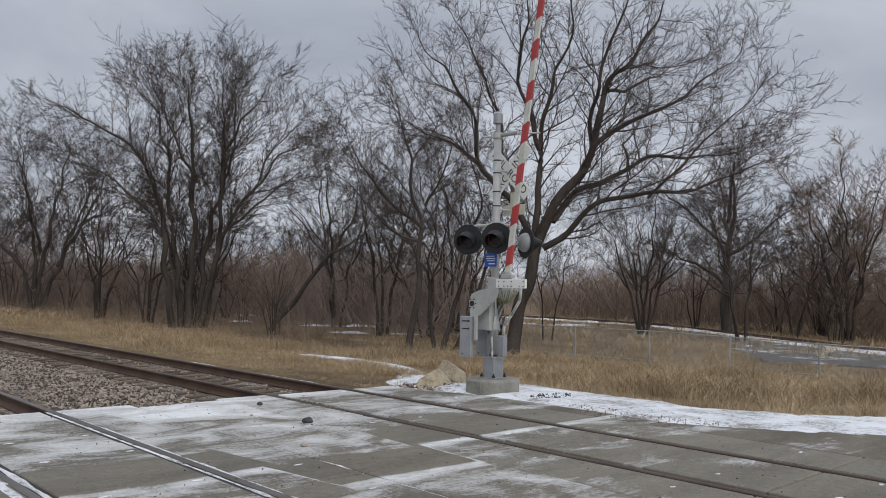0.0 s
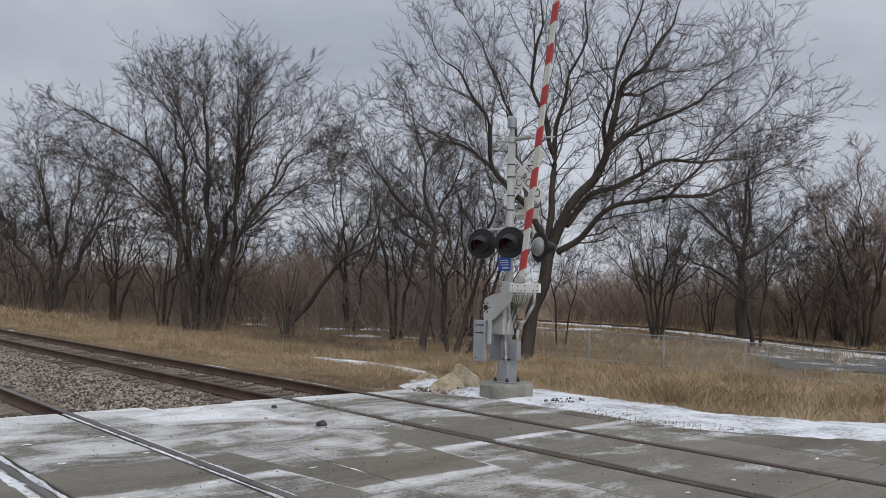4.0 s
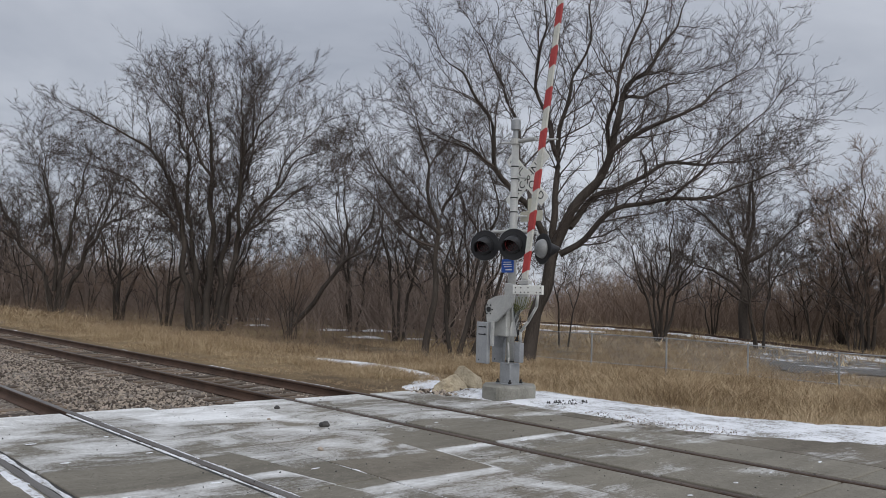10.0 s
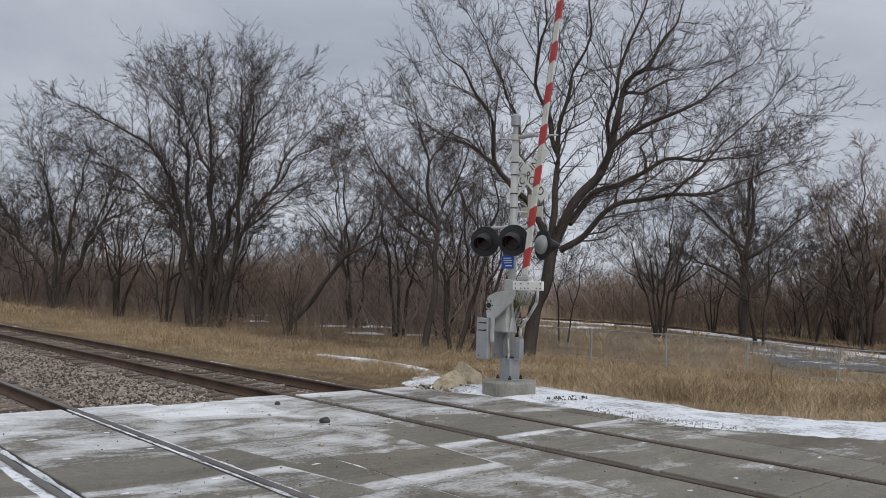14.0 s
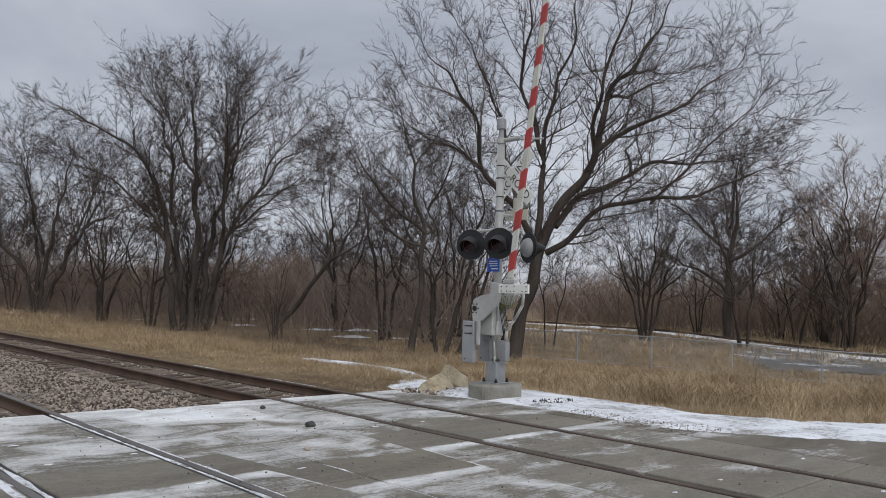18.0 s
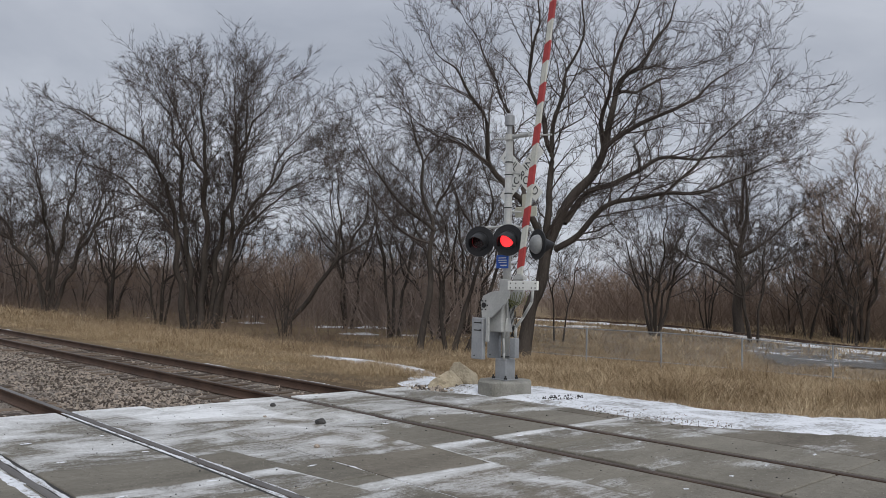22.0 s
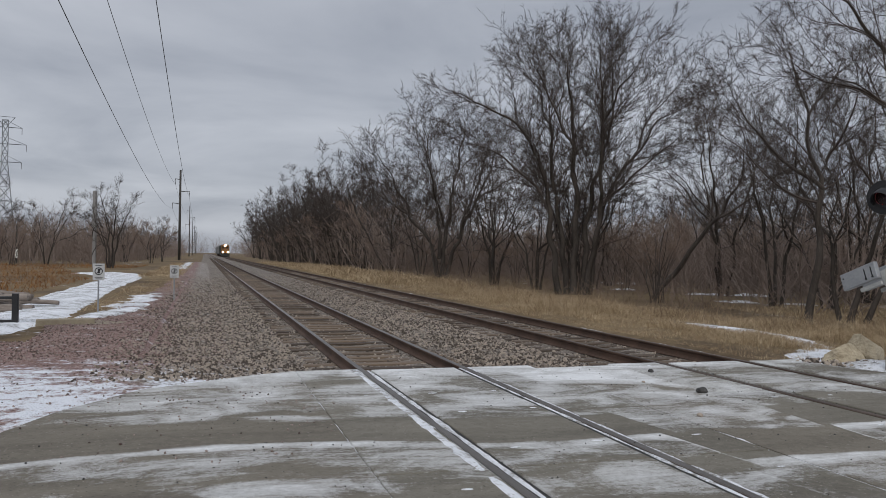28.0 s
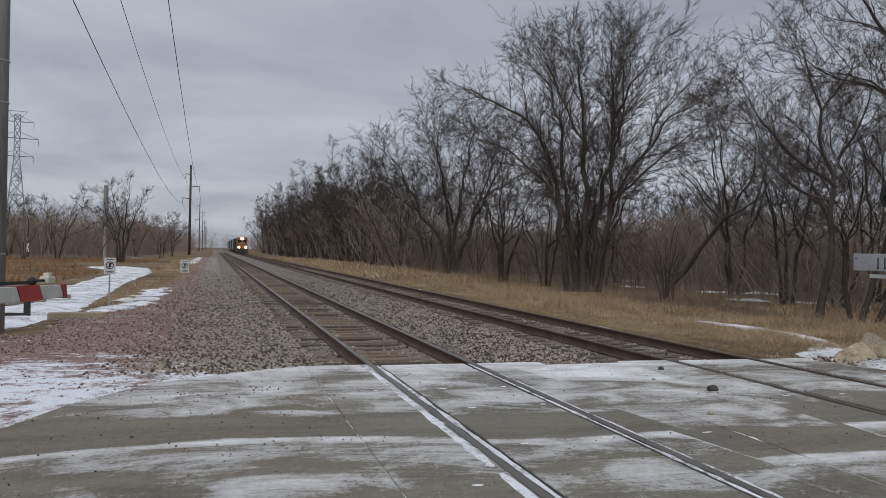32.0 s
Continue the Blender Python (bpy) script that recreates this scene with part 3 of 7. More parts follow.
def build_ballast():
    xs = np.arange(-1.3, 10.4, 0.15)
    ys = list(np.arange(10.4, 60, 0.4)) + list(np.arange(60, 240, 4)) + [300, 400, 600, 900]
    vs = []
    for y in ys:
        for x in xs:
            top = 0.012 * noise.noise((x * 4, y * 4, 1)) + 0.02 * noise.noise((x * 1.1, y * 0.9, 9)) if y < 70 else 0
            vs.append((x, y, bed(x) + top))
    n = len(xs)
    fs = [(j * n + i, j * n + i + 1, (j + 1) * n + i + 1, (j + 1) * n + i) for j in range(len(ys) - 1) for i in range(n - 1)]
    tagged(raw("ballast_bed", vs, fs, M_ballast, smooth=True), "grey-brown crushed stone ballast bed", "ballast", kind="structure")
    # loose stones on it
    rng = np.random.RandomState(7)
    ico, tri = STONE
    dod_v, dod_f = [], []
    base_i = 0
    count = 0
    while count < 36000:
        x = rng.uniform(-1.6, 9.9)
        if x < -0.4 and rng.rand() < (-0.4 - x) / 1.2:
            continue
        y = 11.0 + 62 * rng.beta(1, 2.9)
        if x > 9.3 and rng.rand() < 0.5:
            continue
        near_rail = min(abs(x - r) for r in RAILS)
        if near_rail < 0.10:
            continue
        s = rng.uniform(0.015, 0.031) * (1 + 0.15 * rng.randn())
        on_tie = any(a - 0.55 < x < b + 0.55 for a, b in (RAILS[:2], RAILS[2:]))
        if on_tie and rng.rand() < 0.78:
            continue
        q = ico * (s * rng.uniform(0.65, 1.35, 3)) * (1 + 0.30 * rng.randn(len(ico), 1).clip(-1.4, 1.4))
        e1, e2 = rng.randn(3), rng.randn(3)
        e1 /= np.linalg.norm(e1)
        e3 = np.cross(e1, e2)
        e3 /= np.linalg.norm(e3)
        q = q @ np.array((e1, np.cross(e3, e1), e3))
        z = max(bed(x), shoulder_z(x, y) if x < 1.1 else -9) + s * 0.15
        dod_v.append(q + (x, y, z))
        dod_f.append(tri + base_i)
        base_i += len(ico)
        count += 1
    vs, fs = np.concatenate(dod_v), np.concatenate(dod_f)
    tagged(raw("ballast_stones", vs.tolist(), fs.tolist(), M_stone), "loose angular grey and pinkish ballast stones", "stones", kind="stuff")



# ---- road crossing surface ----
ROWS = (11.1, 8.42, 5.72, 3.02, 0.32, -2.4, -5.1, -7.8, -10.5)


def build_crossing():
    for t, (ra, rb) in enumerate((RAILS[:2], RAILS[2:])):
        cr = thing("crossing_surface", (0, 0, 0), "concrete crossing panels round the rails, joints filled with snow", "crossing", "crossing surfaces", "structure")
        lo, hi = (P1, P2) if t == 0 else (P3, P4)
        bm = bmesh.new()
        box(bm, lo + 0.005, -12, -0.30, hi - 0.005, 10.95, -0.085)
        part("joint_bed", bm, M_joint, cr)
        rnd = random.Random(5 + t)
        gi, go = (0.135, 0.050) if t == 0 else (0.130, 0.085)
        cols = ((lo + 0.012, ra - go), (ra + gi, rb - gi), (rb + go, hi - 0.012))
        for c, (x0, x1) in enumerate(cols):
            off = 0.16 if c == 0 else 0.0
            for k in range(len(ROWS) - 1):
                y1, y0 = ROWS[k] - 0.008, ROWS[k + 1] + 0.008
                if k == 0:
                    y1 -= (0.03 * (x0 - 1.2)) + (0.0 if t == 0 else 0.02)
                bm = bmesh.new()
                box(bm, x0, y0, -0.10, x1, y1, 0.0, 0.012)
                ob = part("concrete_panel", bm, M_panel, cr)
                ob.matrix_basis = pose(0, 0, rnd.uniform(-0.003, 0.003), rnd.uniform(-0.02, 0.02), 0, 0)
        for r in (ra, rb):
            inner = 1 if r == ra else -1
            for sgn, w, z in ((inner, 0.094, -0.012), (-inner, 0.010, -0.006)) if t == 0 else ((inner, 0.088, -0.030), (-inner, 0.044, -0.022)):
                bm = bmesh.new()
                box(bm, *sorted((r + sgn * 0.0385, r + sgn * (0.0385 + w)))[:1], -10, -0.09, sorted((r + sgn * 0.0385, r + sgn * (0.0385 + w)))[1], 10.7, z)
                part("flangeway_filler", bm, M_joint, cr, "black rubber flangeway filler")
        # pockets for lifting bolts, packed with snow
        bm = bmesh.new()
        for k in range(len(ROWS) - 1):
            for y in (ROWS[k] - 0.52, ROWS[k + 1] + 0.60):
                for x in (ra - 0.36, ra + 0.42, rb - 0.27, rb + 0.72):
                    if rnd.random() < 0.7:
                        m = pose(x + rnd.uniform(-0.03, 0.03), y + rnd.uniform(-0.05, 0.05), 0.003, 0, 0, rnd.uniform(-14, 14))
                        bmesh.ops.create_uvsphere(bm, u_segments=10, v_segments=5, radius=1.0, matrix=m @ Matrix.Diagonal((rnd.uniform(0.03, 0.065), rnd.uniform(0.012, 0.024), 0.005, 1)))
        tagged(part("snowy_pockets", bm, M_snow, cr), kind="stuff")


build_crossing()


def drift(name, x, y0, y1, w, z, h, seed, label, gap=0.0):
    """A narrow ridge of packed snow beside a rail, uneven in width."""
    rnd = random.Random(seed)
    vs, fs = [], []
    n = int((y1 - y0) / 0.06)
    for i in range(n + 1):
        y = y0 + (y1 - y0) * i / n
        k = 0.65 + 0.6 * noise.noise((y * 1.7, seed, 0)) + 0.3 * noise.noise((y * 7, seed, 2))
        k = max(0.02, k - gap)
        hw = w * 0.5 * min(1.25, k)
        vs += [(x - hw, y, z), (x - hw * 0.5, y, z + h * k), (x + hw * 0.5, y, z + h * k), (x + hw, y, z)]
    for i in range(n):
        for j in range(3):
            a = i * 4 + j
            fs.append((a, a + 1, a + 5, a + 4))
    return tagged(raw(name, vs, fs, M_snow), label, "snow", "snow in the flangeways", "structure")


R1, R2, R3, R4 = RAILS
drift("snow_ridge", R1 - 0.115, -10, 11.0, 0.15, -0.004, 0.014, 1, "packed white snow along a rail", -0.12)
drift("snow_ridge", R1 + 0.078, -10, 11.0, 0.075, -0.012, 0.018, 2, "packed white snow in the flangeway", 0.0)
drift("snow_ridge", R2 - 0.072, -2, 11.0, 0.07, -0.010, 0.013, 3, "broken snow in the flangeway", 0.14)
drift("snow_ridge", R2 + 0.060, -2, 11.0, 0.055, -0.006, 0.012, 4, "thin snow beside a rail", 0.16)
drift("snow_ridge", P3, 1, 10.6, 0.06, -0.012, 0.016, 6, "thin snow in a panel joint", 0.25)
drift("snow_ridge", P1, 2, 11.0, 0.05, -0.012, 0.016, 8, "thin snow in a panel joint", 0.2)
drift("snow_ridge", P2, 2, 10.6, 0.05, -0.012, 0.016, 9, "thin snow in a panel joint", 0.3)

# snow verge beyond the tracks and beside the road
snow_sheet("snow_verge", [(9.55, 10.35), (10.4, 10.9), (11.9, 10.3), (11.95, 8.0), (11.85, 6.2), (12.5, 4.9), (13.4, 4.0), (16, 2.2), (22, -0.6), (30, -4.5), (29, -6.6), (20, -3.6), (14, 0.5),
                          (10.7, 3.5), (10.0, 4.9), (9.9, 6.2), (10.0, 7.4), (9.7, 8.6)], lambda x, y: max(land(x, y), -0.14) + 0.09, "white snow lying on the road's verge", 0.05, 0.2, 0.45)
for k, line in enumerate(([(10.9, 11.9), (11.5, 12.2), (12.6, 13.4), (12.4, 13.7), (11.3, 12.8)], [(13.1, 14.3), (13.9, 15.2), (14.5, 17.2), (14.7, 19.0), (14.5, 21.0), (14.2, 20.9), (14.25, 19.0), (14.0, 17.2), (13.3, 15.3)])):
    snow_sheet("snow_strip", line, lambda x, y: land(x, y) + 0.03, "strip of snow in the dry grass", 0.03, 0.1, 0.35)
for k, (a, b, w) in enumerate(((13.2, 16.4, 0.30), (17.5, 19.8, 0.22), (24, 26, 0.25), (36, 39, 0.3))):
    snow_sheet("snow_patch", [(9.35, a), (9.35 + w, a + 0.4), (9.4 + w, b - 0.4), (9.4, b)], lambda x, y: bed(x) + 0.035, "small patch of snow beside the ballast", 0.035, 0.1, 0.25)


# ---- gravel shoulder, trail and their snow ----
def strip_mesh(name, xs, ys, height, material, label, cat, keep=None):
    vs = [(x, y, height(x, y)) for y in ys for x in xs]
    n = len(xs)
    fs = []
    for j in range(len(ys) - 1):
        for i in range(n - 1):
            if keep is None or keep((xs[i] + xs[i + 1]) / 2, (ys[j] + ys[j + 1]) / 2):
                fs.append((j * n + i, j * n + i + 1, (j + 1) * n + i + 1, (j + 1) * n + i))
    return tagged(raw(name, vs, fs, material, smooth=True), label, cat, kind="structure")


def shoulder_z(x, y):
    z = -0.07 - 0.10 * sm(11, 16, y) + 0.02 * noise.noise((x * 1.3, y * 1.3, 4)) + 0.012 * noise.noise((x * 6, y * 6, 4))
    return max(z, land(x, y) + 0.03) if x < -1.0 else max(z - 0.10 * sm(-1.2, 0.8, x) * sm(11.0, 11.8, y), -0.24)


def shoulder_keep(x, y):
    edge = -3.1 - 0.6 * noise.noise((x, y * 0.3, 6)) + 1.0 * sm(19, 30, y) + 0.4 * sm(30, 60, y)
    return x > edge if y > 16.5 else True


strip_mesh("gravel_shoulder", list(np.arange(-9, 1.3, 0.15)), list(np.arange(4.4, 40, 0.2)) + list(np.arange(40, 150, 1.0)), shoulder_z, M_shoulder_mix, "reddish gravel shoulder with snow near the road", "gravel", shoulder_keep)


build_ballast()


def loose_stones():
    rng = np.random.RandomState(17)
    ico, tri = STONE
    V, F, b0, n = [], [], 0, 0
    while n < 12000:
        x, y = rng.uniform(-4.2, 1.1), 9.2 + 36 * rng.beta(1.1, 2.2)
        if y < 11.1 and x > -1.9 + (y - 7.8) * 0.9:
            continue
        if not shoulder_keep(x, y):
            continue
        if y < 13.6 and rng.rand() < 0.93:
            continue
        s = rng.uniform(0.009, 0.024)
        q = ico * (s * rng.uniform(0.6, 1.4, 3)) * (1 + 0.28 * rng.randn(len(ico), 1).clip(-1.4, 1.4))
        e1, e2 = rng.randn(3), rng.randn(3)
        e1 /= np.linalg.norm(e1)
        e3 = np.cross(e1, e2)
        e3 /= np.linalg.norm(e3)
        q = q @ np.array((e1, np.cross(e3, e1), e3))
        V.append(q + (x, y, shoulder_z(x, y) + 0.1 * s))
        F.append(tri + b0)
        b0 += len(ico)
        n += 1
    tagged(raw("shoulder_stones", np.concatenate(V).tolist(), np.concatenate(F).tolist(), M_stone_red), "loose reddish gravel stones", "stones", kind="stuff")


loose_stones()

TRAIL = [(-14, 15.0), (-8, 16.2), (-4.9, 18.6), (-4.4, 22), (-4.6, 28), (-4.9, 36), (-5.0, 46), (-4.9, 55), (-6.2, 64), (-8.0, 70), (-9.2, 73)]


def trail_outline(half):
    left, right = [], []
    for i, (x, y) in enumerate(TRAIL):
        a, b = Vector(TRAIL[max(i - 1, 0)]), Vector(TRAIL[min(i + 1, len(TRAIL) - 1)])
        d = (b - a).normalized()
        w = half * (1.15 if i < 3 else 1.0) * (1.6 if y > 60 else 1.0)
        left.append((x - d.y * w, y + d.x * w))
        right.append((x + d.y * w, y - d.x * w))
    return right + left[::-1]


snow_sheet("snow_trail", trail_outline(0.82), lambda x, y: land(x, y) + 0.035, "snow-covered walking trail curving away", 0.045, 0.25, 0.35)
snow_sheet("snow_patch", [(-2.7, 22.2), (-2.0, 22.6), (-1.7, 26), (-1.8, 33), (-2.1, 35), (-2.3, 30), (-2.4, 26)], lambda x, y: shoulder_z(x, y) + 0.004, "patch of snow on the gravel", 0.035, 0.14, 1.3)
for k in range(7):
    snow_sheet("snow_patch", [(-2.5, 84 + 7 * k), (-1.9, 84.5 + 7 * k), (-1.8, 88 + 7 * k), (-2.3, 88.6 + 7 * k)], lambda x, y: max(land(x, y), shoulder_z(x, y)) + 0.05, "patch of snow along the gravel's edge", 0.05, 0.3, 0.6)


# ---- crossing signal with gate ----
M_lens_off = surface("dark_red_lens", (0.014, 0.003, 0.0035), (0.03, 0.005, 0.006), 8, 60, 0.25)
M_lens_on = glow("lit_red_lens", (1.0, 0.025, 0.03), 2.2)
M_blue = surface("blue_sign", (0.01, 0.07, 0.36), (0.02, 0.11, 0.48), 3, 30, 0.45)
M_cream = surface("aged_white", (0.40, 0.39, 0.31), (0.56, 0.55, 0.46), 3, 30, 0.55)
M_lampback = surface("grey_enamel", (0.20, 0.21, 0.21), (0.32, 0.33, 0.33), 3, 30, 0.4)
M_rubber = surface("rubber", (0.012, 0.012, 0.012), (0.03, 0.03, 0.03), 5, 50, 0.7)


def text_part(name, words, size, m, material, parent):
    cu = bpy.data.curves.new(name, "FONT")
    cu.body, cu.size, cu.align_x, cu.align_y, cu.extrude = words, size, "CENTER", "CENTER", 0.001
    tmp = bpy.data.objects.new("tmp", cu)
    scene.collection.objects.link(tmp)
    me = bpy.data.meshes.new_from_object(tmp.evaluated_get(bpy.context.evaluated_depsgraph_get()))
    bpy.data.objects.remove(tmp)
    me.materials.append(material)
    ob = new(name, me)
    ob.parent, ob.matrix_basis = parent, m
    return ob


def gate_arm(parent, pivot, boom_from, boom_to, lights=True):
    """The turning part of a gate, in its parent's space; its own origin is the pivot. It swings about x."""
    arm = new("gate_arm")
    arm.parent, arm.matrix_basis = parent, pose(*pivot)
    bm = bmesh.new()
    # cranked casting, in y, z
    out = [(0.05, -0.22), (-0.17, -0.21), (-0.50, 0.05), (-0.58, 0.19), (-0.60, 0.43), (-0.35, 0.46), (-0.35, 0.25), (-0.15, 0.23), (0.03, 0.16), (0.09, 0.05)]
    m = Matrix(((0, 0, 1, 0), (1, 0, 0, 0), (0, 1, 0, 0), (0, 0, 0, 1)))
    prism(bm, out, -0.055, -0.015, m, 0.006)
    part("casting", bm, M_silver, arm, "silver-painted cranked gate casting")
    bm = bmesh.new()
    prism(bm, out, 0.30, 0.335, m, 0.006)
    part("casting", bm, M_silver, arm)
    bm = bmesh.new()
    rod(bm, (-0.075, 0, 0), (0.36, 0, 0), 0.045, 0.045, 16)
    part("pivot_shaft", bm, M_rubber, arm)
    for k in range(6):
        a = 6.2832 * k / 6
        bm = bmesh.new()
        rod(bm, (-0.07, 0.085 * math.cos(a), 0.085 * math.sin(a)), (-0.05, 0.085 * math.cos(a), 0.085 * math.sin(a)), 0.012, 0.012, 6)
        part("hub_bolt", bm, M_rubber, arm)
    for x in (-0.10, 0.30):
        bm = bmesh.new()
        box(bm, x - 0.03, -0.05, -0.93, x + 0.05, 0.22, -0.22, 0.012)
        w = part("counterweight", bm, M_galv, arm, "grey steel counterweight plate")
        for z in (-0.30, -0.43):
            bm = bmesh.new()
            box(bm, x - 0.036, 0.0, z - 0.012, x - 0.030, 0.16, z + 0.006)
            part("slot", bm, M_rubber, w)
            bm = bmesh.new()
            rod(bm, (x - 0.045, 0.0, z), (x - 0.03, 0.0, z), 0.016, 0.016, 8)
            part("bolt", bm, M_rubber, w)
        bm = bmesh.new()
        rod(bm, (x - 0.036, 0.14, -0.87), (x - 0.03, 0.14, -0.87), 0.014, 0.014, 8)
        part("bolt", bm, M_rubber, w)
        bm = bmesh.new()
        box(bm, x - 0.01, -0.16, -0.62, x + 0.03, -0.10, -0.2, 0.004)
        part("weight_arm", bm, M_silver, arm)
    # adapter that carries the boom
    y0, z0 = boom_from
    bm = bmesh.new()
    box(bm, -0.07, y0 - 0.40, z0 - 0.26, -0.03, y0 + 0.25, z0 - 0.11, 0.008)
    ad = part("adapter_plate", bm, M_white, arm, "white bolted adapter plate")
    for u in (-0.36, -0.28, -0.10, -0.02, 0.06, 0.18):
        for v in (-0.225, -0.15):
            if random.Random(int(u * 100 + v * 1000)).random() < 0.7:
                bm = bmesh.new()
                rod(bm, (-0.08, y0 + u, z0 + v), (-0.07, y0 + u, z0 + v), 0.011, 0.011, 6)
                part("bolt", bm, M_rubber, ad)
    bm = bmesh.new()
    box(bm, -0.08, y0 - 0.10, z0 - 0.09, 0.02, y0 + 0.12, z0 - 0.03, 0.006)
    box(bm, -0.07, y0 - 0.04, z0 - 0.11, 0.0, y0 + 0.06, z0 + 0.02, 0.004)
    part("clamp", bm, M_silver, arm)
    # boom with slanting red bands
    y1, z1 = boom_to
    d = Vector((0, y1 - y0, z1 - z0))
    ln = d.length
    d.normalize()
    side = Vector((0, d.z, -d.y))
    mm = Matrix((( 1, side.x, d.x, -0.05), (0, side.y, d.y, y0), (0, side.z, d.z, z0), (0, 0, 0, 1)))
    bm = bmesh.new()
    r0, r1 = (0.054, 0.044) if (Vector(boom_to) - Vector(boom_from)).length > 5 else (0.046, 0.036)
    prism(bm, [(-r0, 0), (r0, 0), (r1, ln), (-r1, ln)], -0.022, 0.022, mm @ Matrix(((0, 0, 1, 0), (1, 0, 0, 0), (0, 1, 0, 0), (0, 0, 0, 1))), 0.004)
    boom = part("boom", bm, M_boom, arm, "white boom with slanting red bands")
    s = 0.275 if ln > 5 else (ln + 0.07) % 0.68
    while s < ln + 0.1:
        w = (r0 + (r1 - r0) * s / ln) + 0.003
        bm = bmesh.new()
        sl = 0.035
        e = min(s + 0.16, ln + 0.002)
        outl = [(-w, s - 0.16 + sl), (w, s - 0.16 - sl), (w, e - sl), (-w, min(e + sl, ln + 0.002))]
        prism(bm, outl, -0.026, 0.026, mm @ Matrix(((0, 0, 1, 0), (1, 0, 0, 0), (0, 1, 0, 0), (0, 0, 0, 1))))
        part("red_band", bm, M_red, boom)
        s += 0.68
    if lights:
        bm = bmesh.new()
        box(bm, -0.025, 0.045, ln - 0.34, 0.025, 0.085, ln - 0.22, 0.008, mm)
        box(bm, -0.016, 0.08, ln - 0.31, 0.016, 0.105, ln - 0.25, 0.006, mm)
        part("tip_lamp", bm, M_cream, arm, "small cream lamp housing on the boom tip")
        bm = bmesh.new()
        rod(bm, mm @ Vector((0, 0.062, ln - 0.50)), mm @ Vector((0, 0.062, ln - 0.24)), 0.008, 0.008, 6)
        bmesh.ops.create_uvsphere(bm, u_segments=10, v_segments=8, radius=0.024, matrix=mm @ Matrix.Translation((0, 0.06, ln - 0.52)))
        box(bm, -0.010, 0.046, ln - 3.2, 0.010, 0.062, ln - 0.56, 0.0, mm)
        part("lamp_cable", bm, M_rubber, arm)
    return arm


def lamp_head(parent, at, turn):
    """A flasher: background disc, hood, housing and a turning lens disc. It faces -x before the turn."""
    h = new("flasher")
    h.parent, h.matrix_basis = parent, pose(*at, 0, 0, turn)
    bm = bmesh.new()
    bmesh.ops.create_cone(bm, cap_ends=True, segments=40, radius1=0.27, radius2=0.265, depth=0.02, matrix=pose(0.03, 0, 0, 0, -90, 0))
    part("background", bm, M_black, h, "round black background disc")
    bm = bmesh.new()
    # hood: upper shell, longer on top
    n, rows = 28, 6
    vs = []
    for i in range(n + 1):
        a = radians(-28 + 236 * i / n)
        reach = 0.29 * max(0.12, math.sin(max(0.0, min(math.pi, (a + 0.49) * math.pi / 4.12)))) ** 0.8
        for j in range(2):
            for r in (0.152, 0.160):
                vs.append(bm.verts.new((0.015 - reach * j, r * math.cos(a), r * math.sin(a) * (1 - 0.12 * j) - 0.085 * j)))
    for i in range(n):
        a, b = i * 4, (i + 1) * 4
        for q in ((0, 2), (3, 1)):
            bm.faces.new((vs[a + q[0]], vs[a + q[1]], vs[b + q[1]], vs[b + q[0]]))
        bm.faces.new((vs[a + 2], vs[a + 3], vs[b + 3], vs[b + 2]))
    part("hood", bm, M_black, h, "long black hood over the lens", True)
    bm = bmesh.new()
    bmesh.ops.create_uvsphere(bm, u_segments=24, v_segments=12, radius=0.17)
    for v in bm.verts:
        v.co = Vector((max(v.co.x * 0.8, 0.0) + 0.035, v.co.y, v.co.z))
    part("housing", bm, M_lampback, h, "grey rounded lamp housing", True)
    bm = bmesh.new()
    bmesh.ops.create_cone(bm, cap_ends=True, segments=28, radius1=0.15, radius2=0.15, depth=0.01, matrix=pose(0.016, 0, 0, 0, 90, 0))
    part("lens_well", bm, M_black, h)
    bm = bmesh.new()
    ring = [[bm.verts.new((x, r * math.cos(6.2832 * k / 28), r * math.sin(6.2832 * k / 28))) for x, r in ((0.02, 0.1228), (-0.03, 0.1228), (-0.03, 0.15), (0.02, 0.15))] for k in range(28)]
    for k in range(28):
        a, b = ring[k], ring[(k + 1) % 28]
        for j in range(4):
            bm.faces.new((a[j], a[(j + 1) % 4], b[(j + 1) % 4], b[j]))
    bmesh.ops.recalc_face_normals(bm, faces=bm.faces)
    part("lens_rim", bm, M_black, h)
    # lens disc: dark on one face, lit on the other
    bm = bmesh.new()
    for s in (-1, 1):
        ring = [bm.verts.new((s * 0.004, 0.122 * math.cos(6.2832 * k / 28), 0.122 * math.sin(6.2832 * k / 28))) for k in range(28)]
        mid = bm.verts.new((s * 0.010, 0, 0))
        for k in range(28):
            f = bm.faces.new((ring[k], ring[(k + 1) % 28], mid) if s > 0 else (ring[(k + 1) % 28], ring[k], mid))
            f.material_index = 0 if s < 0 else 1
    lens = part("lens", bm, [M_lens_off, M_lens_on], h, "red lens that shows dark or lit")
    lens.matrix_basis = pose(-0.004, 0, 0)
    return h, lens


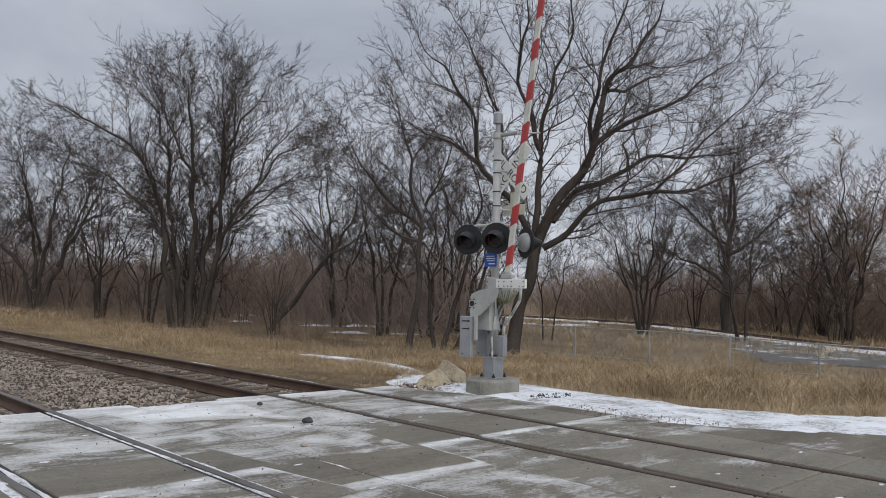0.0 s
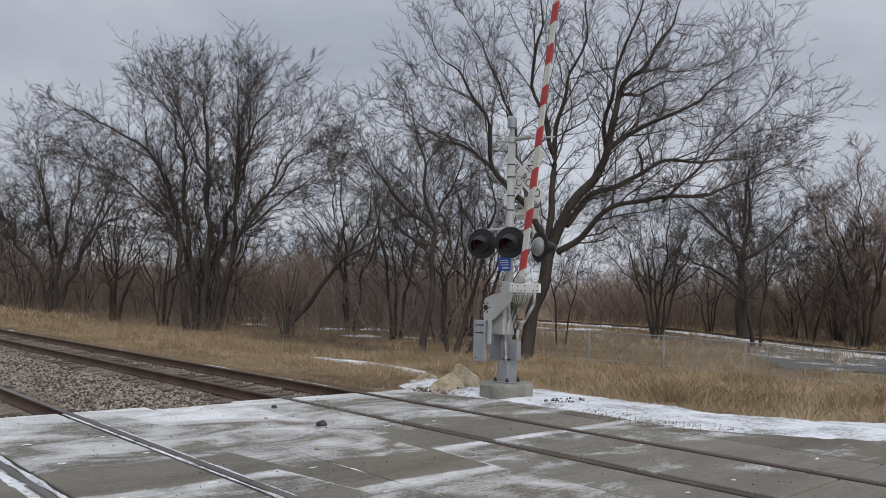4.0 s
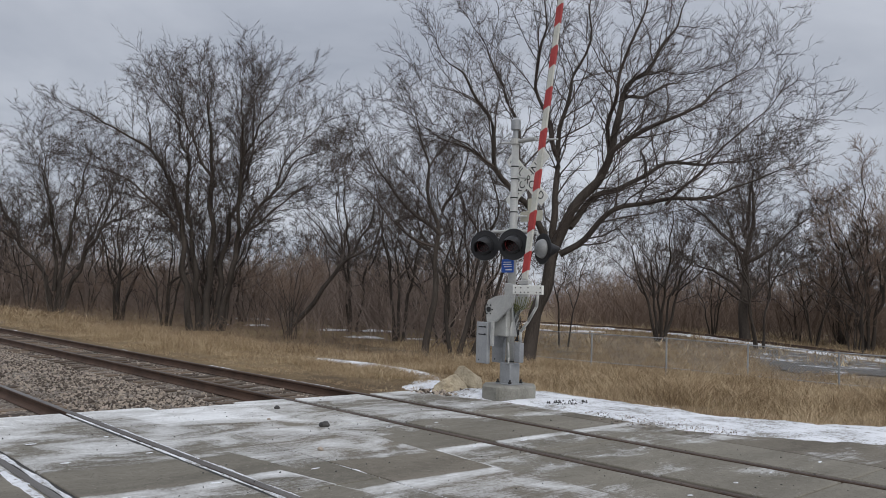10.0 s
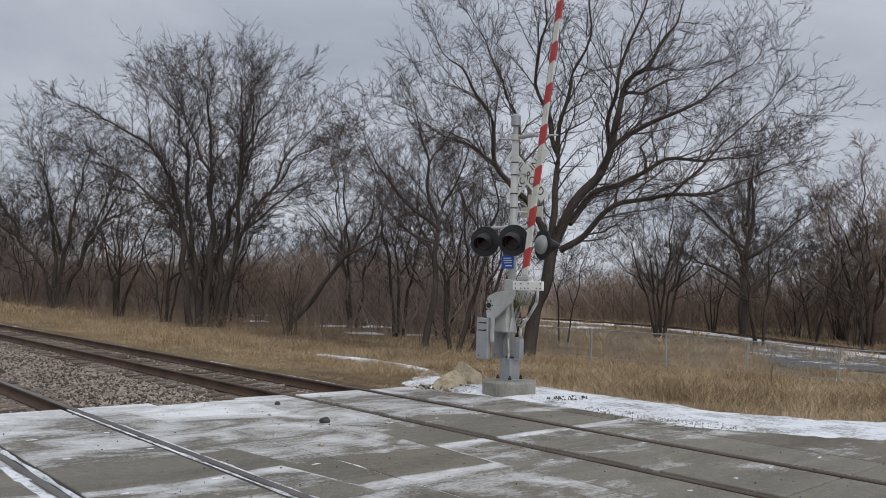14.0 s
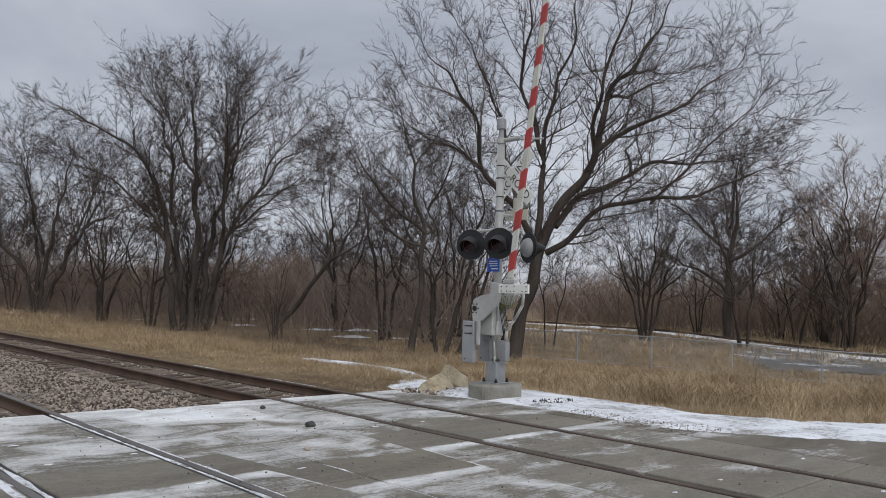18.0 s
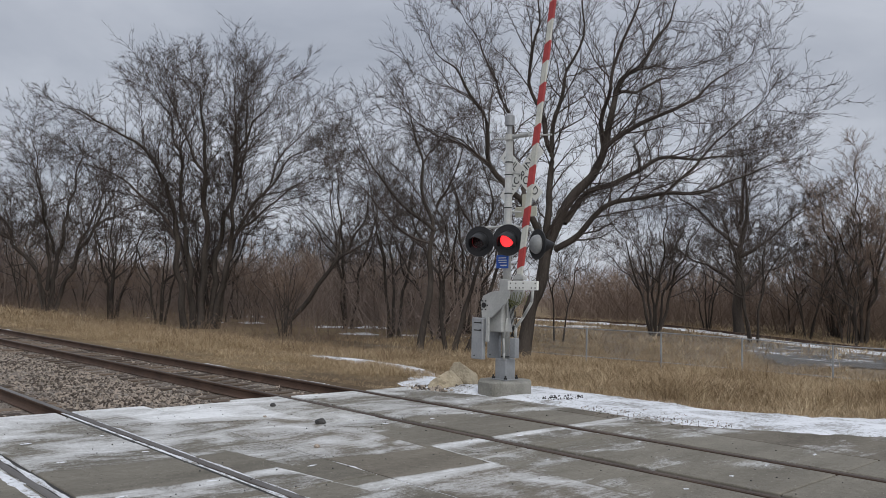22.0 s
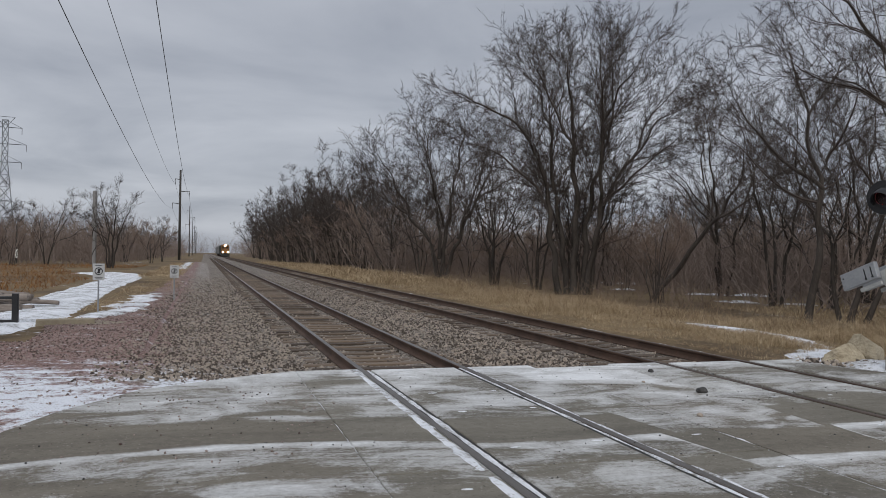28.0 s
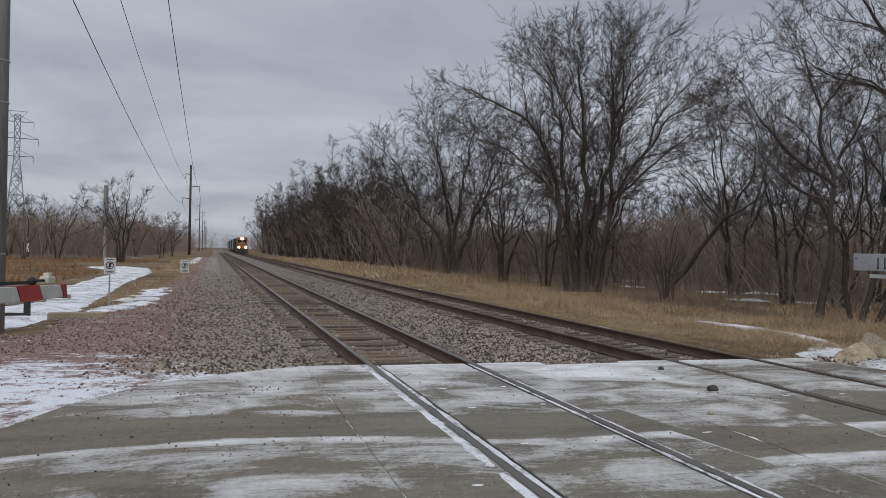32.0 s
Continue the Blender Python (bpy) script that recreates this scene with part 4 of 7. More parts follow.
def crossing_signal(at, turn, label, full=True, pivot=(-0.25, 0.24, 1.507), boom=((-0.80, 0.53), (-1.60, 6.3))):
    s = thing("crossing_signal", at, label, "crossing signal", "crossing signals", turn=turn)
    bm = bmesh.new()
    out = []
    for k in range(8):
        a = radians(22.5 + 45 * k)
        out.append((0.52 * math.cos(a), 0.46 * math.sin(a)))
    prism(bm, out, -0.15, 0.235, None, 0.03)
    part("concrete_base", bm, M_concrete, s, "weathered concrete base slab")
    bm = bmesh.new()
    box(bm, -0.125, -0.125, 0.235, 0.125, 0.125, 0.60, 0.02)
    box(bm, -0.17, -0.17, 0.235, 0.17, 0.17, 0.255, 0.005)
    jb = part("junction_base", bm, M_galv, s, "grey cast junction box base")
    for x, y in ((-0.14, -0.14), (-0.14, 0.14), (0.14, -0.14), (0.14, 0.14)):
        bm = bmesh.new()
        rod(bm, (x, y, 0.25), (x, y, 0.32), 0.016, 0.016, 6)
        rod(bm, (x, y, 0.255), (x, y, 0.285), 0.03, 0.03, 6)
        part("anchor_bolt", bm, M_rubber, jb)
    bm = bmesh.new()
    rod(bm, (0, 0, 0.55), (0, 0, 4.5), 0.068, 0.066, 24)
    mast = part("mast", bm, M_silver, s, "silver-painted steel mast", True)
    for z in (0.62, 1.25, 3.2, 3.45, 3.78, 4.0):
        bm = bmesh.new()
        rod(bm, (0, 0, z), (0, 0, z + 0.018), 0.073, 0.073, 20)
        part("band", bm, M_rubber, mast)
    bm = bmesh.new()
    box(bm, -0.20, -0.08, 1.05, 0.12, 0.38, 1.62, 0.02)
    part("gate_mechanism", bm, M_silver, s, "silver gate machine housing")
    arm = gate_arm(s, pivot, *boom)
    if not full:
        return s, arm, []
    bm = bmesh.new()
    rod(bm, (0, 0, 4.5), (0, 0, 4.66), 0.045, 0.045, 16)
    rod(bm, (0, 0, 4.66), (0, 0, 4.83), 0.085, 0.085, 24)
    rod(bm, (0, 0, 4.83), (0, 0, 4.87), 0.085, 0.05, 24)
    part("bell", bm, M_galv, s, "grey crossing bell on the mast top")
    bm = bmesh.new()
    rod(bm, (0, 0, 4.40), (0, 0, 4.50), 0.085, 0.085, 16)
    rod(bm, (0, 0.0, 4.45), (0.05, -0.42, 4.46), 0.04, 0.04, 12)
    rod(bm, (0.05, -0.4, 4.44), (0.12, -0.85, 4.41), 0.016, 0.016, 8)
    rod(bm, (0.0, 0.0, 4.44), (-0.05, 0.30, 4.45), 0.016, 0.016, 8)
    part("top_bracket", bm, M_silver, s, "bracket tube at the mast top")
    # crossbuck
    bm = bmesh.new()
    rod(bm, (0, 0, 3.84), (0.30, 0, 3.84), 0.02, 0.02, 8)
    part("sign_bracket", bm, M_silver, s)
    for k, words in ((1, "CROSSING"), (-1, "RAIL  ROAD")):
        bm = bmesh.new()
        box(bm, 0.30 + 0.006 * k, -0.61, -0.115, 0.308 + 0.006 * k, 0.61, 0.115, 0.002)
        b = part("crossbuck_board", bm, M_white, s, "white crossbuck board with black letters")
        b.matrix_basis = Matrix.Translation((0.02, 0, 3.84)) @ Matrix.Rotation(radians(-45 * k), 4, "X")
        face = Matrix(((0, 0, -1, 0.2985 + 0.006 * k), (-1, 0, 0, 0), (0, 1, 0, 0), (0, 0, 0, 1)))
        text_part("letters", words, 0.20, face, M_black, b)
    bm = bmesh.new()
    box(bm, 0.22, -0.46, 3.06, 0.235, 0.04, 3.24, 0.01)
    box(bm, 0.22, -0.30, 3.24, 0.235, -0.12, 3.46, 0.01)
    part("track_sign", bm, M_cream, s, "cream inverted-T sign plate")
    bm = bmesh.new()
    rod(bm, (0, 0, 3.15), (0.23, -0.1, 3.15), 0.02, 0.02, 8)
    part("sign_bracket", bm, M_silver, s)
    # flashers on a cross tube
    bm = bmesh.new()
    for z in (2.86,):
        pipe(bm, [(-0.20, 0.38, 2.80), (-0.20, 0.36, z), (-0.06, 0.05, z + 0.02), (-0.06, -0.05, z + 0.02), (-0.20, -0.36, z), (-0.20, -0.38, 2.80)], 0.024, 10)
        pipe(bm, [(0.20, 0.38, 2.80), (0.20, 0.36, z), (0.06, 0.05, z + 0.02), (0.06, -0.05, z + 0.02), (0.20, -0.36, z), (0.20, -0.38, 2.80)], 0.024, 10)
    rod(bm, (0, 0, 2.82), (0, 0, 2.92), 0.085, 0.085, 16)
    part("lamp_bracket", bm, M_silver, s, "curved silver lamp bracket")
    lenses = []
    for y in (0.40, -0.27):
        h, lens = lamp_head(s, (-0.30, y, 2.62), 25)
        lenses.append(lens)
    for y in (0.38, -0.38):
        h, lens = lamp_head(s, (0.36, y - 0.03, 2.58), 162)
    # small blue notice with unreadable lines
    bm = bmesh.new()
    box(bm, -0.105, -0.12, 2.15, -0.095, 0.16, 2.38, 0.003)
    sg = part("notice", bm, M_blue, s, "small blue notice with white lines")
    for k, (z, a, b) in enumerate(((2.33, -0.07, 0.11), (2.29, -0.09, 0.12), (2.25, -0.08, 0.10), (2.20, -0.09, 0.06))):
        bm = bmesh.new()
        box(bm, -0.109, a, z - 0.007 - 0.004 * (k == 3), -0.1055, b, z + 0.007 + 0.004 * (k == 3))
        part("lettering_bar", bm, M_white, sg)
    # conduits and cables
    bm = bmesh.new()
    pipe(bm, [(-0.10, -0.68, 1.78), (-0.10, -0.66, 1.58), (-0.06, -0.45, 1.33), (-0.04, -0.27, 1.15), (-0.02, -0.24, 0.95), (-0.02, -0.24, 0.66)], 0.025, 10)
    part("conduit", bm, M_silver, s, "bent silver conduit", True)
    bm = bmesh.new()
    box(bm, -0.08, -0.29, 0.62, 0.03, -0.16, 0.96, 0.012)
    part("cable_box", bm, M_galv, s, "grey cable box on the mast")
    bm = bmesh.new()
    pipe(bm, [(-0.09, -0.10, 1.62), (-0.11, -0.13, 1.3), (-0.12, -0.06, 0.95), (-0.14, -0.10, 0.70), (-0.13, -0.08, 0.58)], 0.018, 8)
    part("cable", bm, M_silver, s, "", True)
    bm = bmesh.new()
    r = random.Random(3)
    for k in range(9):
        y = -0.18 - 0.05 * k
        pipe(bm, [(-0.08 + r.uniform(-0.02, 0.02), y, 1.74), (-0.07, y * 0.85, 1.58 + r.uniform(-0.04, 0.03)), (-0.05, y * 0.55 - 0.02, 1.50 + r.uniform(-0.05, 0.06)), (-0.05, -0.10, 1.62)], 0.006, 5)
    part("cable_loom", bm, M_cable, s, "bundle of greenish and black cables")
    bm = bmesh.new()
    for k in range(5):
        y = -0.10 - 0.03 * k
        pipe(bm, [(-0.05, y, 1.55), (-0.03, y - 0.06, 1.2), (-0.02, -0.2 + 0.02 * k, 0.98)], 0.007, 5)
    part("cable_loom", bm, M_rubber, s)
    bm = bmesh.new()
    rod(bm, (-0.02, 0.18, 0.98), (-0.02, 0.18, 1.35), 0.07, 0.07, 14)
    part("motor_can", bm, M_galv, s)
    return s, arm, lenses


M_cable = surface("cable_green", (0.05, 0.055, 0.02), (0.28, 0.29, 0.12), 30, 80, 0.6)
signal_far, arm_far, lenses_far = crossing_signal((10.25, 9.25, 0.0), 0, "silver railway crossing signal with black flashers and raised striped gate")
signal_near, arm_near, lenses_near = crossing_signal((-1.80, 0.27, 0.0), 173, "silver crossing gate with striped boom beside the road", False, (-0.30, -0.15, 1.50), ((-0.02, 0.3), (-0.02, 4.75)))


# ---- stones by the signal ----
def boulder(at, size, seed, turn):
    """A quarried block: a lump cut by flat faces at odd angles, then roughened."""
    bm = bmesh.new()
    bmesh.ops.create_icosphere(bm, subdivisions=5, radius=1.0)
    r = random.Random(int(seed * 10))
    cuts = [(Vector((r.gauss(0, 1), r.gauss(0, 1), r.gauss(0.2, 0.8))).normalized(), r.uniform(0.50, 0.80)) for k in range(15)]
    for v in bm.verts:
        n = v.co.normalized()
        k = 1.25
        for d, lim in cuts:
            q = n.dot(d)
            if q > 0.05:
                k = min(k, lim / q)
        k *= 1 + 0.05 * noise.noise(n * 2.5 + Vector((seed, 0, 0))) + 0.035 * noise.noise(n * 7 + Vector((0, seed, 0))) + 0.02 * noise.noise(n * 17 + Vector((0, 0, seed)))
        v.co = Vector((n.x * k * size[0], n.y * k * size[1], n.z * k * size[2]))
    ob = mesh_ob("boulder", bm, M_rock, None, "", False)
    ob.matrix_basis = pose(*at, 0, 0, turn)
    return tagged(ob, "pale yellowish limestone boulder beside the crossing signal", "boulder", "boulders")


boulder((10.72, 10.72, 0.10), (0.40, 0.34, 0.33), 3.3, -30)
boulder((10.15, 10.72, 0.02), (0.36, 0.31, 0.25), 8.1, 15)


def rubble(name, cx, cy, rx, ry, n, s0, s1, z, seed, label, material):
    rng = random.Random(seed)
    bm = bmesh.new()
    for k in range(n):
        a, q = rng.uniform(0, 6.28), math.sqrt(rng.random())
        s = rng.uniform(s0, s1)
        m = pose(cx + rx * q * math.cos(a), cy + ry * q * math.sin(a), z + s * 0.3, rng.uniform(0, 90), rng.uniform(0, 90), rng.uniform(0, 360)) @ Matrix.Diagonal((s, s * rng.uniform(0.6, 1), s * rng.uniform(0.5, 0.9), 1))
        r = bmesh.ops.create_icosphere(bm, subdivisions=1, radius=1.0, matrix=m)
        for v in r["verts"]:
            v.co += Vector((rng.uniform(-1, 1), rng.uniform(-1, 1), rng.uniform(-1, 1))) * s * 0.22
    return tagged(mesh_ob(name, bm, material), label, "stones", kind="stuff")


rubble("rubble", 9.9, 10.5, 0.75, 0.45, 150, 0.018, 0.05, -0.03, 4, "dark and pale broken stones by the signal base", M_stone)
rubble("rubble", 10.55, 8.2, 0.45, 0.25, 70, 0.006, 0.024, 0.025, 5, "dark broken stones in the snow", M_darkstone)
rubble("rubble", 10.0, 6.2, 0.6, 1.2, 420, 0.004, 0.013, 0.01, 6, "small pebbles at the road's edge", M_stone)
for k, (x, y, s) in enumerate(((5.85, 8.35, 0.055), (6.15, 10.0, 0.04), (4.95, 7.1, 0.03), (5.55, 9.2, 0.02))):
    bm = bmesh.new()
    bmesh.ops.create_icosphere(bm, subdivisions=2, radius=1.0)
    for v in bm.verts:
        v.co *= 1 + 0.3 * noise.noise(v.co * 1.4 + Vector((k * 3, 0, 0)))
        v.co = Vector((v.co.x * s * 1.4, v.co.y * s, v.co.z * s * 0.8))
    ob = mesh_ob("stone", bm, M_darkstone if k < 2 else M_stone)
    ob.matrix_basis = pose(x, y, s * 0.5, 0, 0, 40 * k)
    tagged(ob, "dark loose stone lying on the snowy road", "stone", "loose stones on the road")
rubble("road_grit", 4.0, 6.0, 5.6, 4.6, 420, 0.004, 0.012, 0.0, 8, "scattered grit and pebbles on the road", M_darkstone)
rubble("road_grit", 0.0, 8.2, 1.6, 1.9, 160, 0.005, 0.016, 0.0, 9, "pebbles along the road's broken edge", M_stone_red)


# ---- trees ----
class Wood:
    """Collects tapering branches as tubes."""

    def __init__(self):
        self.v, self.f = [], []

    def tube(self, pts, radii, sides):
        b0 = len(self.v)
        n = len(pts)
        for i, p in enumerate(pts):
            d = pts[min(i + 1, n - 1)] - pts[max(i - 1, 0)]
            d.normalize()
            u = d.orthogonal().normalized() if abs(d.z) > 0.9 else Vector((-d.y, d.x, 0)).normalized()
            w = d.cross(u)
            for k in range(sides):
                a = 6.2832 * k / sides
                self.v.append(p + (u * math.cos(a) + w * math.sin(a)) * radii[i])
        for i in range(n - 1):
            for k in range(sides):
                j = (k + 1) % sides
                self.f.append((b0 + i * sides + k, b0 + i * sides + j, b0 + (i + 1) * sides + j, b0 + (i + 1) * sides + k))

    def twig(self, p, d, length, r):
        """A last twig: a thin cone, bent a little upwards."""
        b0 = len(self.v)
        u = Vector((-d.y, d.x, 0.2)).normalized()
        w = d.cross(u)
        for c, s in ((1.0, 0.0), (-0.5, 0.866), (-0.5, -0.866)):
            self.v.append(p + (u * c + w * s) * r)
        self.v.append(p + d * length + Vector((0, 0, 0.12 * length)))
        self.f += [(b0, b0 + 1, b0 + 3), (b0 + 1, b0 + 2, b0 + 3), (b0 + 2, b0, b0 + 3)]


def sway(line, step, rnd, wild):
    """A smooth, slightly wandering line through the given points, in even steps."""
    pts = [Vector(p) for p in line]
    ext = [pts[0] * 2 - pts[1]] + pts + [pts[-1] * 2 - pts[-2]]
    out = []
    off = Vector((rnd.uniform(0, 90), rnd.uniform(0, 90), rnd.uniform(0, 90)))
    for k in range(1, len(ext) - 2):
        a, b, c, d = ext[k - 1:k + 3]
        n = max(2, round((c - b).length / step))
        for i in range(n):
            t = i / n
            p = 0.5 * (2 * b + (c - a) * t + (2 * a - 5 * b + 4 * c - d) * t * t + (3 * b - a - 3 * c + d) * t ** 3)
            out.append(p + wild * min(1.0, max(0.0, p.z) / 3) * noise.noise_vector(p * 0.7 + off))
    out.append(pts[-1])
    return out


def aside(d, angle, rnd, lift, bias):
    """A direction at an angle to d, turned about it at random, lifted and drawn along bias."""
    u = d.orthogonal().normalized()
    w = d.cross(u)
    a = rnd.uniform(0, 6.2832)
    v = d * math.cos(angle) + (u * math.cos(a) + w * math.sin(a)) * math.sin(angle)
    return (v + bias + Vector((0, 0, lift))).normalized()


def tree(name, at, limbs, seed, label, group="", turn=-42.3, twig=None, bark=None, low=2.4, reach=2.6, every=0.42, second=0.30, third=0.17, fine=0.0055, lift=0.09, sides=7, wild=0.34, spray=2, size=1.0, thick=0.8, leaf=1.0):
    """limbs: (line, radius) in the tree's own space, x to the side, y away, z up; side branches fork three times into fine twigs."""
    t = thing(name, at, label, "tree", group, turn=turn)
    rnd = random.Random(seed)
    trunk, top = Wood(), Wood()
    heart = Vector((0, 0, low))
    zero = Vector((0, 0, 0))

    def twigs(p, d, length):
        n = max(2, int(length / third))
        for k in range(n):
            f = (k + rnd.random()) / n
            e = aside(d, rnd.uniform(0.35, 0.85), rnd, lift * 0.8, zero)
            q = p + d * (length * f)
            ln = rnd.uniform(0.22, 0.58) * leaf * size * (1.1 - 0.4 * f)
            top.twig(q, e, ln, fine)
            for s in range(spray):
                top.twig(q + e * ln * (0.25 + 0.6 * (s + rnd.random()) / spray), aside(e, rnd.uniform(0.4, 0.8), rnd, lift, zero), ln * rnd.uniform(0.35, 0.65), fine * 0.68)

    def shoot(p, d, length, r, level):
        n = max(3, round(length / 0.45)) if level == 1 else 3
        pts, rr, dirs = [p], [r], [d]
        for k in range(n):
            d = (d + Vector((rnd.gauss(0, 0.19), rnd.gauss(0, 0.19), rnd.gauss(lift * 0.5, 0.16)))).normalized()
            p = p + d * (length / n)
            pts.append(p)
            rr.append(r * (1 - 0.78 * (k + 1) / n))
            dirs.append(d)
        top.tube(pts, rr, 4 if level == 1 and r > 0.022 else 3)
        if level == 2:
            for a, e in zip(pts[:-1], dirs[1:]):
                twigs(a, e, length / n)
            top.twig(pts[-1], d, 0.4 * size, rr[-1])
            return
        gap = second * size
        m = max(3, int(length / gap))
        for k in range(m):
            f = 0.12 + 0.88 * (k + rnd.random()) / m
            i = min(n - 1, int(f * n))
            q = pts[i].lerp(pts[i + 1], f * n - i)
            ln = (0.45 + 0.5 * rnd.random()) * length * 0.55 * (1.15 - 0.5 * f)
            shoot(q, aside(dirs[i + 1], rnd.uniform(0.5, 1.1), rnd, lift, zero), max(0.45 * size, ln), max(fine * 1.1, rr[i] * 0.5), 2)

    big = max(r for line, r in limbs)
    for line, r0 in limbs:
        pts = sway(line, 0.4 * size, rnd, wild)
        n = len(pts) - 1
        rr = [max(0.012, thick * r0 * (1 - i / n) ** 0.9 + 0.008) for i in range(n + 1)]
        if line[0][2] < 0.2:
            for i in range(min(3, n)):
                rr[i] *= (1.45, 1.15, 1.04)[i]
        (trunk if r0 > 0.42 * big else top).tube(pts, rr, sides if r0 > 0.07 else 5)
        run = 0.0
        for i in range(1, n + 1):
            run += (pts[i] - pts[i - 1]).length
            if pts[i].z < low or run < every * size * rnd.uniform(0.75, 1.3) * (1.0 + 1.1 * (1 - i / n)):
                continue
            run = 0.0
            d = (pts[i] - pts[i - 1]).normalized()
            out = (pts[i] - heart).normalized() * 0.30
            left = 1 - i / n
            ln = reach * rnd.uniform(0.55, 1.15) * (0.36 + 0.92 * math.sin(math.pi * min(1.0, 0.12 + left * 0.8)))
            shoot(pts[i], aside(d, rnd.uniform(0.55, 1.2), rnd, lift, out), ln, min(rr[i] * 0.42, 0.034), 1)
        for k in range(3):
            shoot(pts[-1], aside((pts[-1] - pts[-2]).normalized(), rnd.uniform(0.1, 0.5), rnd, lift, zero), reach * rnd.uniform(0.3, 0.5), 0.012, 1)
    raw("trunk", [v[:] for v in trunk.v], trunk.f, bark or M_bark, t, True)
    raw("crown", [v[:] for v in top.v], top.f, twig or M_twig, t)
    return t


def stem(x0, y0, x1, y1, h, bow=0.25):
    """A stem from the ground that leans more the higher it goes."""
    return [(x0 * 0.8, y0, -0.3), (x0, y0, 0.3), (x0 + (x1 - x0) * bow, y0 + (y1 - y0) * bow, h * 0.5), (x1, y1, h)]


def fork(rnd, n, spread, h, r):
    """A bundle of n stems that part from one base and arch outwards, each with a limb or two."""
    out = []
    for k in range(n):
        a = 6.2832 * (k + rnd.uniform(-0.25, 0.25)) / n
        s = spread * rnd.uniform(0.55, 1.1)
        hh = h * rnd.uniform(0.8, 1.05)
        c, q = math.cos(a), math.sin(a)
        line = [(0.25 * c, 0.25 * q, -0.3), (0.3 * c, 0.3 * q, 0.3), (s * 0.30 * c, s * 0.30 * q, hh * 0.38), (s * 0.62 * c, s * 0.62 * q, hh * 0.74), (s * c, s * q, hh)]
        out.append((line, r * rnd.uniform(0.75, 1.1)))
        b = a + rnd.choice((-1, 1)) * rnd.uniform(0.5, 1.1)
        e = s * rnd.uniform(0.9, 1.35)
        out.append(([(s * 0.28 * c, s * 0.28 * q, hh * 0.36), (e * 0.6 * math.cos(b), e * 0.6 * math.sin(b), hh * 0.56), (e * math.cos(b), e * math.sin(b), hh * 0.72)], r * 0.5))
    return out


tree("bare_tree", (19.4, 40.2, -0.38),
     [([(-0.3, -0.2, -0.3), (-0.55, -0.2, 0.4), (-1.0, -0.4, 4.1), (-1.3, -0.6, 6.7), (-2.4, -0.9, 9.0), (-4.8, -1.4, 10.7), (-7.2, -1.8, 11.6)], 0.20),
      ([(-1.05, -0.4, 4.8), (-2.8, -0.9, 7.1), (-4.6, -1.3, 8.2), (-6.6, -1.5, 8.8)], 0.09),
      ([(-0.1, 0.3, -0.3), (-0.2, 0.3, 0.4), (-0.6, 0.5, 3.5), (-1.4, 1.0, 7.2), (-1.8, 1.6, 10.0), (-2.5, 2.0, 11.8), (-3.4, 2.6, 13.0), (-4.8, 3.0, 13.9)], 0.19),
      ([(-1.7, 1.5, 9.4), (-1.2, 2.2, 11.8), (-1.7, 2.8, 13.6)], 0.06),
      ([(0.3, 0.0, -0.3), (0.35, 0.0, 0.4), (0.5, -0.2, 4.5), (0.3, -0.4, 9.6), (0.1, -0.7, 12.2), (-0.5, -0.8, 14.0)], 0.22),
      ([(0.4, -0.3, 7.6), (-0.5, -1.8, 10.4), (-1.6, -2.8, 12.8)], 0.08),
      ([(0.6, 0.4, -0.3), (0.7, 0.4, 0.4), (1.0, 0.8, 4.5), (1.6, 1.2, 7.6), (1.9, 1.7, 9.9), (1.8, 2.0, 12.0), (1.8, 2.2, 14.2)], 0.19),
      ([(1.75, 1.4, 8.8), (1.0, 2.8, 11.2), (0.9, 3.9, 13.6)], 0.07),
      ([(0.9, 0.0, -0.3), (1.1, 0.0, 0.5), (1.9, -0.3, 5.2), (2.1, -0.8, 9.2), (3.2, -1.4, 11.2), (4.8, -1.9, 12.9)], 0.17),
      ([(2.1, -0.8, 9.0), (2.4, -2.4, 11.2), (2.5, -3.2, 13.0)], 0.07),
      ([(1.1, 0.5, -0.3), (1.2, 0.5, 0.6), (1.9, 0.8, 4.9), (3.2, 1.2, 7.4), (4.8, 1.6, 9.7), (6.8, 2.0, 10.9)], 0.15),
      ([(3.2, 1.2, 7.4), (4.1, 2.4, 10.0), (5.5, 3.2, 12.0)], 0.08),
      ([(1.85, 0.6, 5.0), (4.2, 0.3, 7.2), (6.6, 0.0, 8.8)], 0.08),
      ([(-0.5, 0.6, 2.0), (-1.6, 1.8, 4.4), (-3.2, 2.8, 6.2)], 0.07)],
     11, "large bare tree with many stems from one base", low=4.6, reach=3.2, every=0.15, second=0.19, third=0.12, fine=0.0086, leaf=0.66, thick=0.95, lift=0.09)
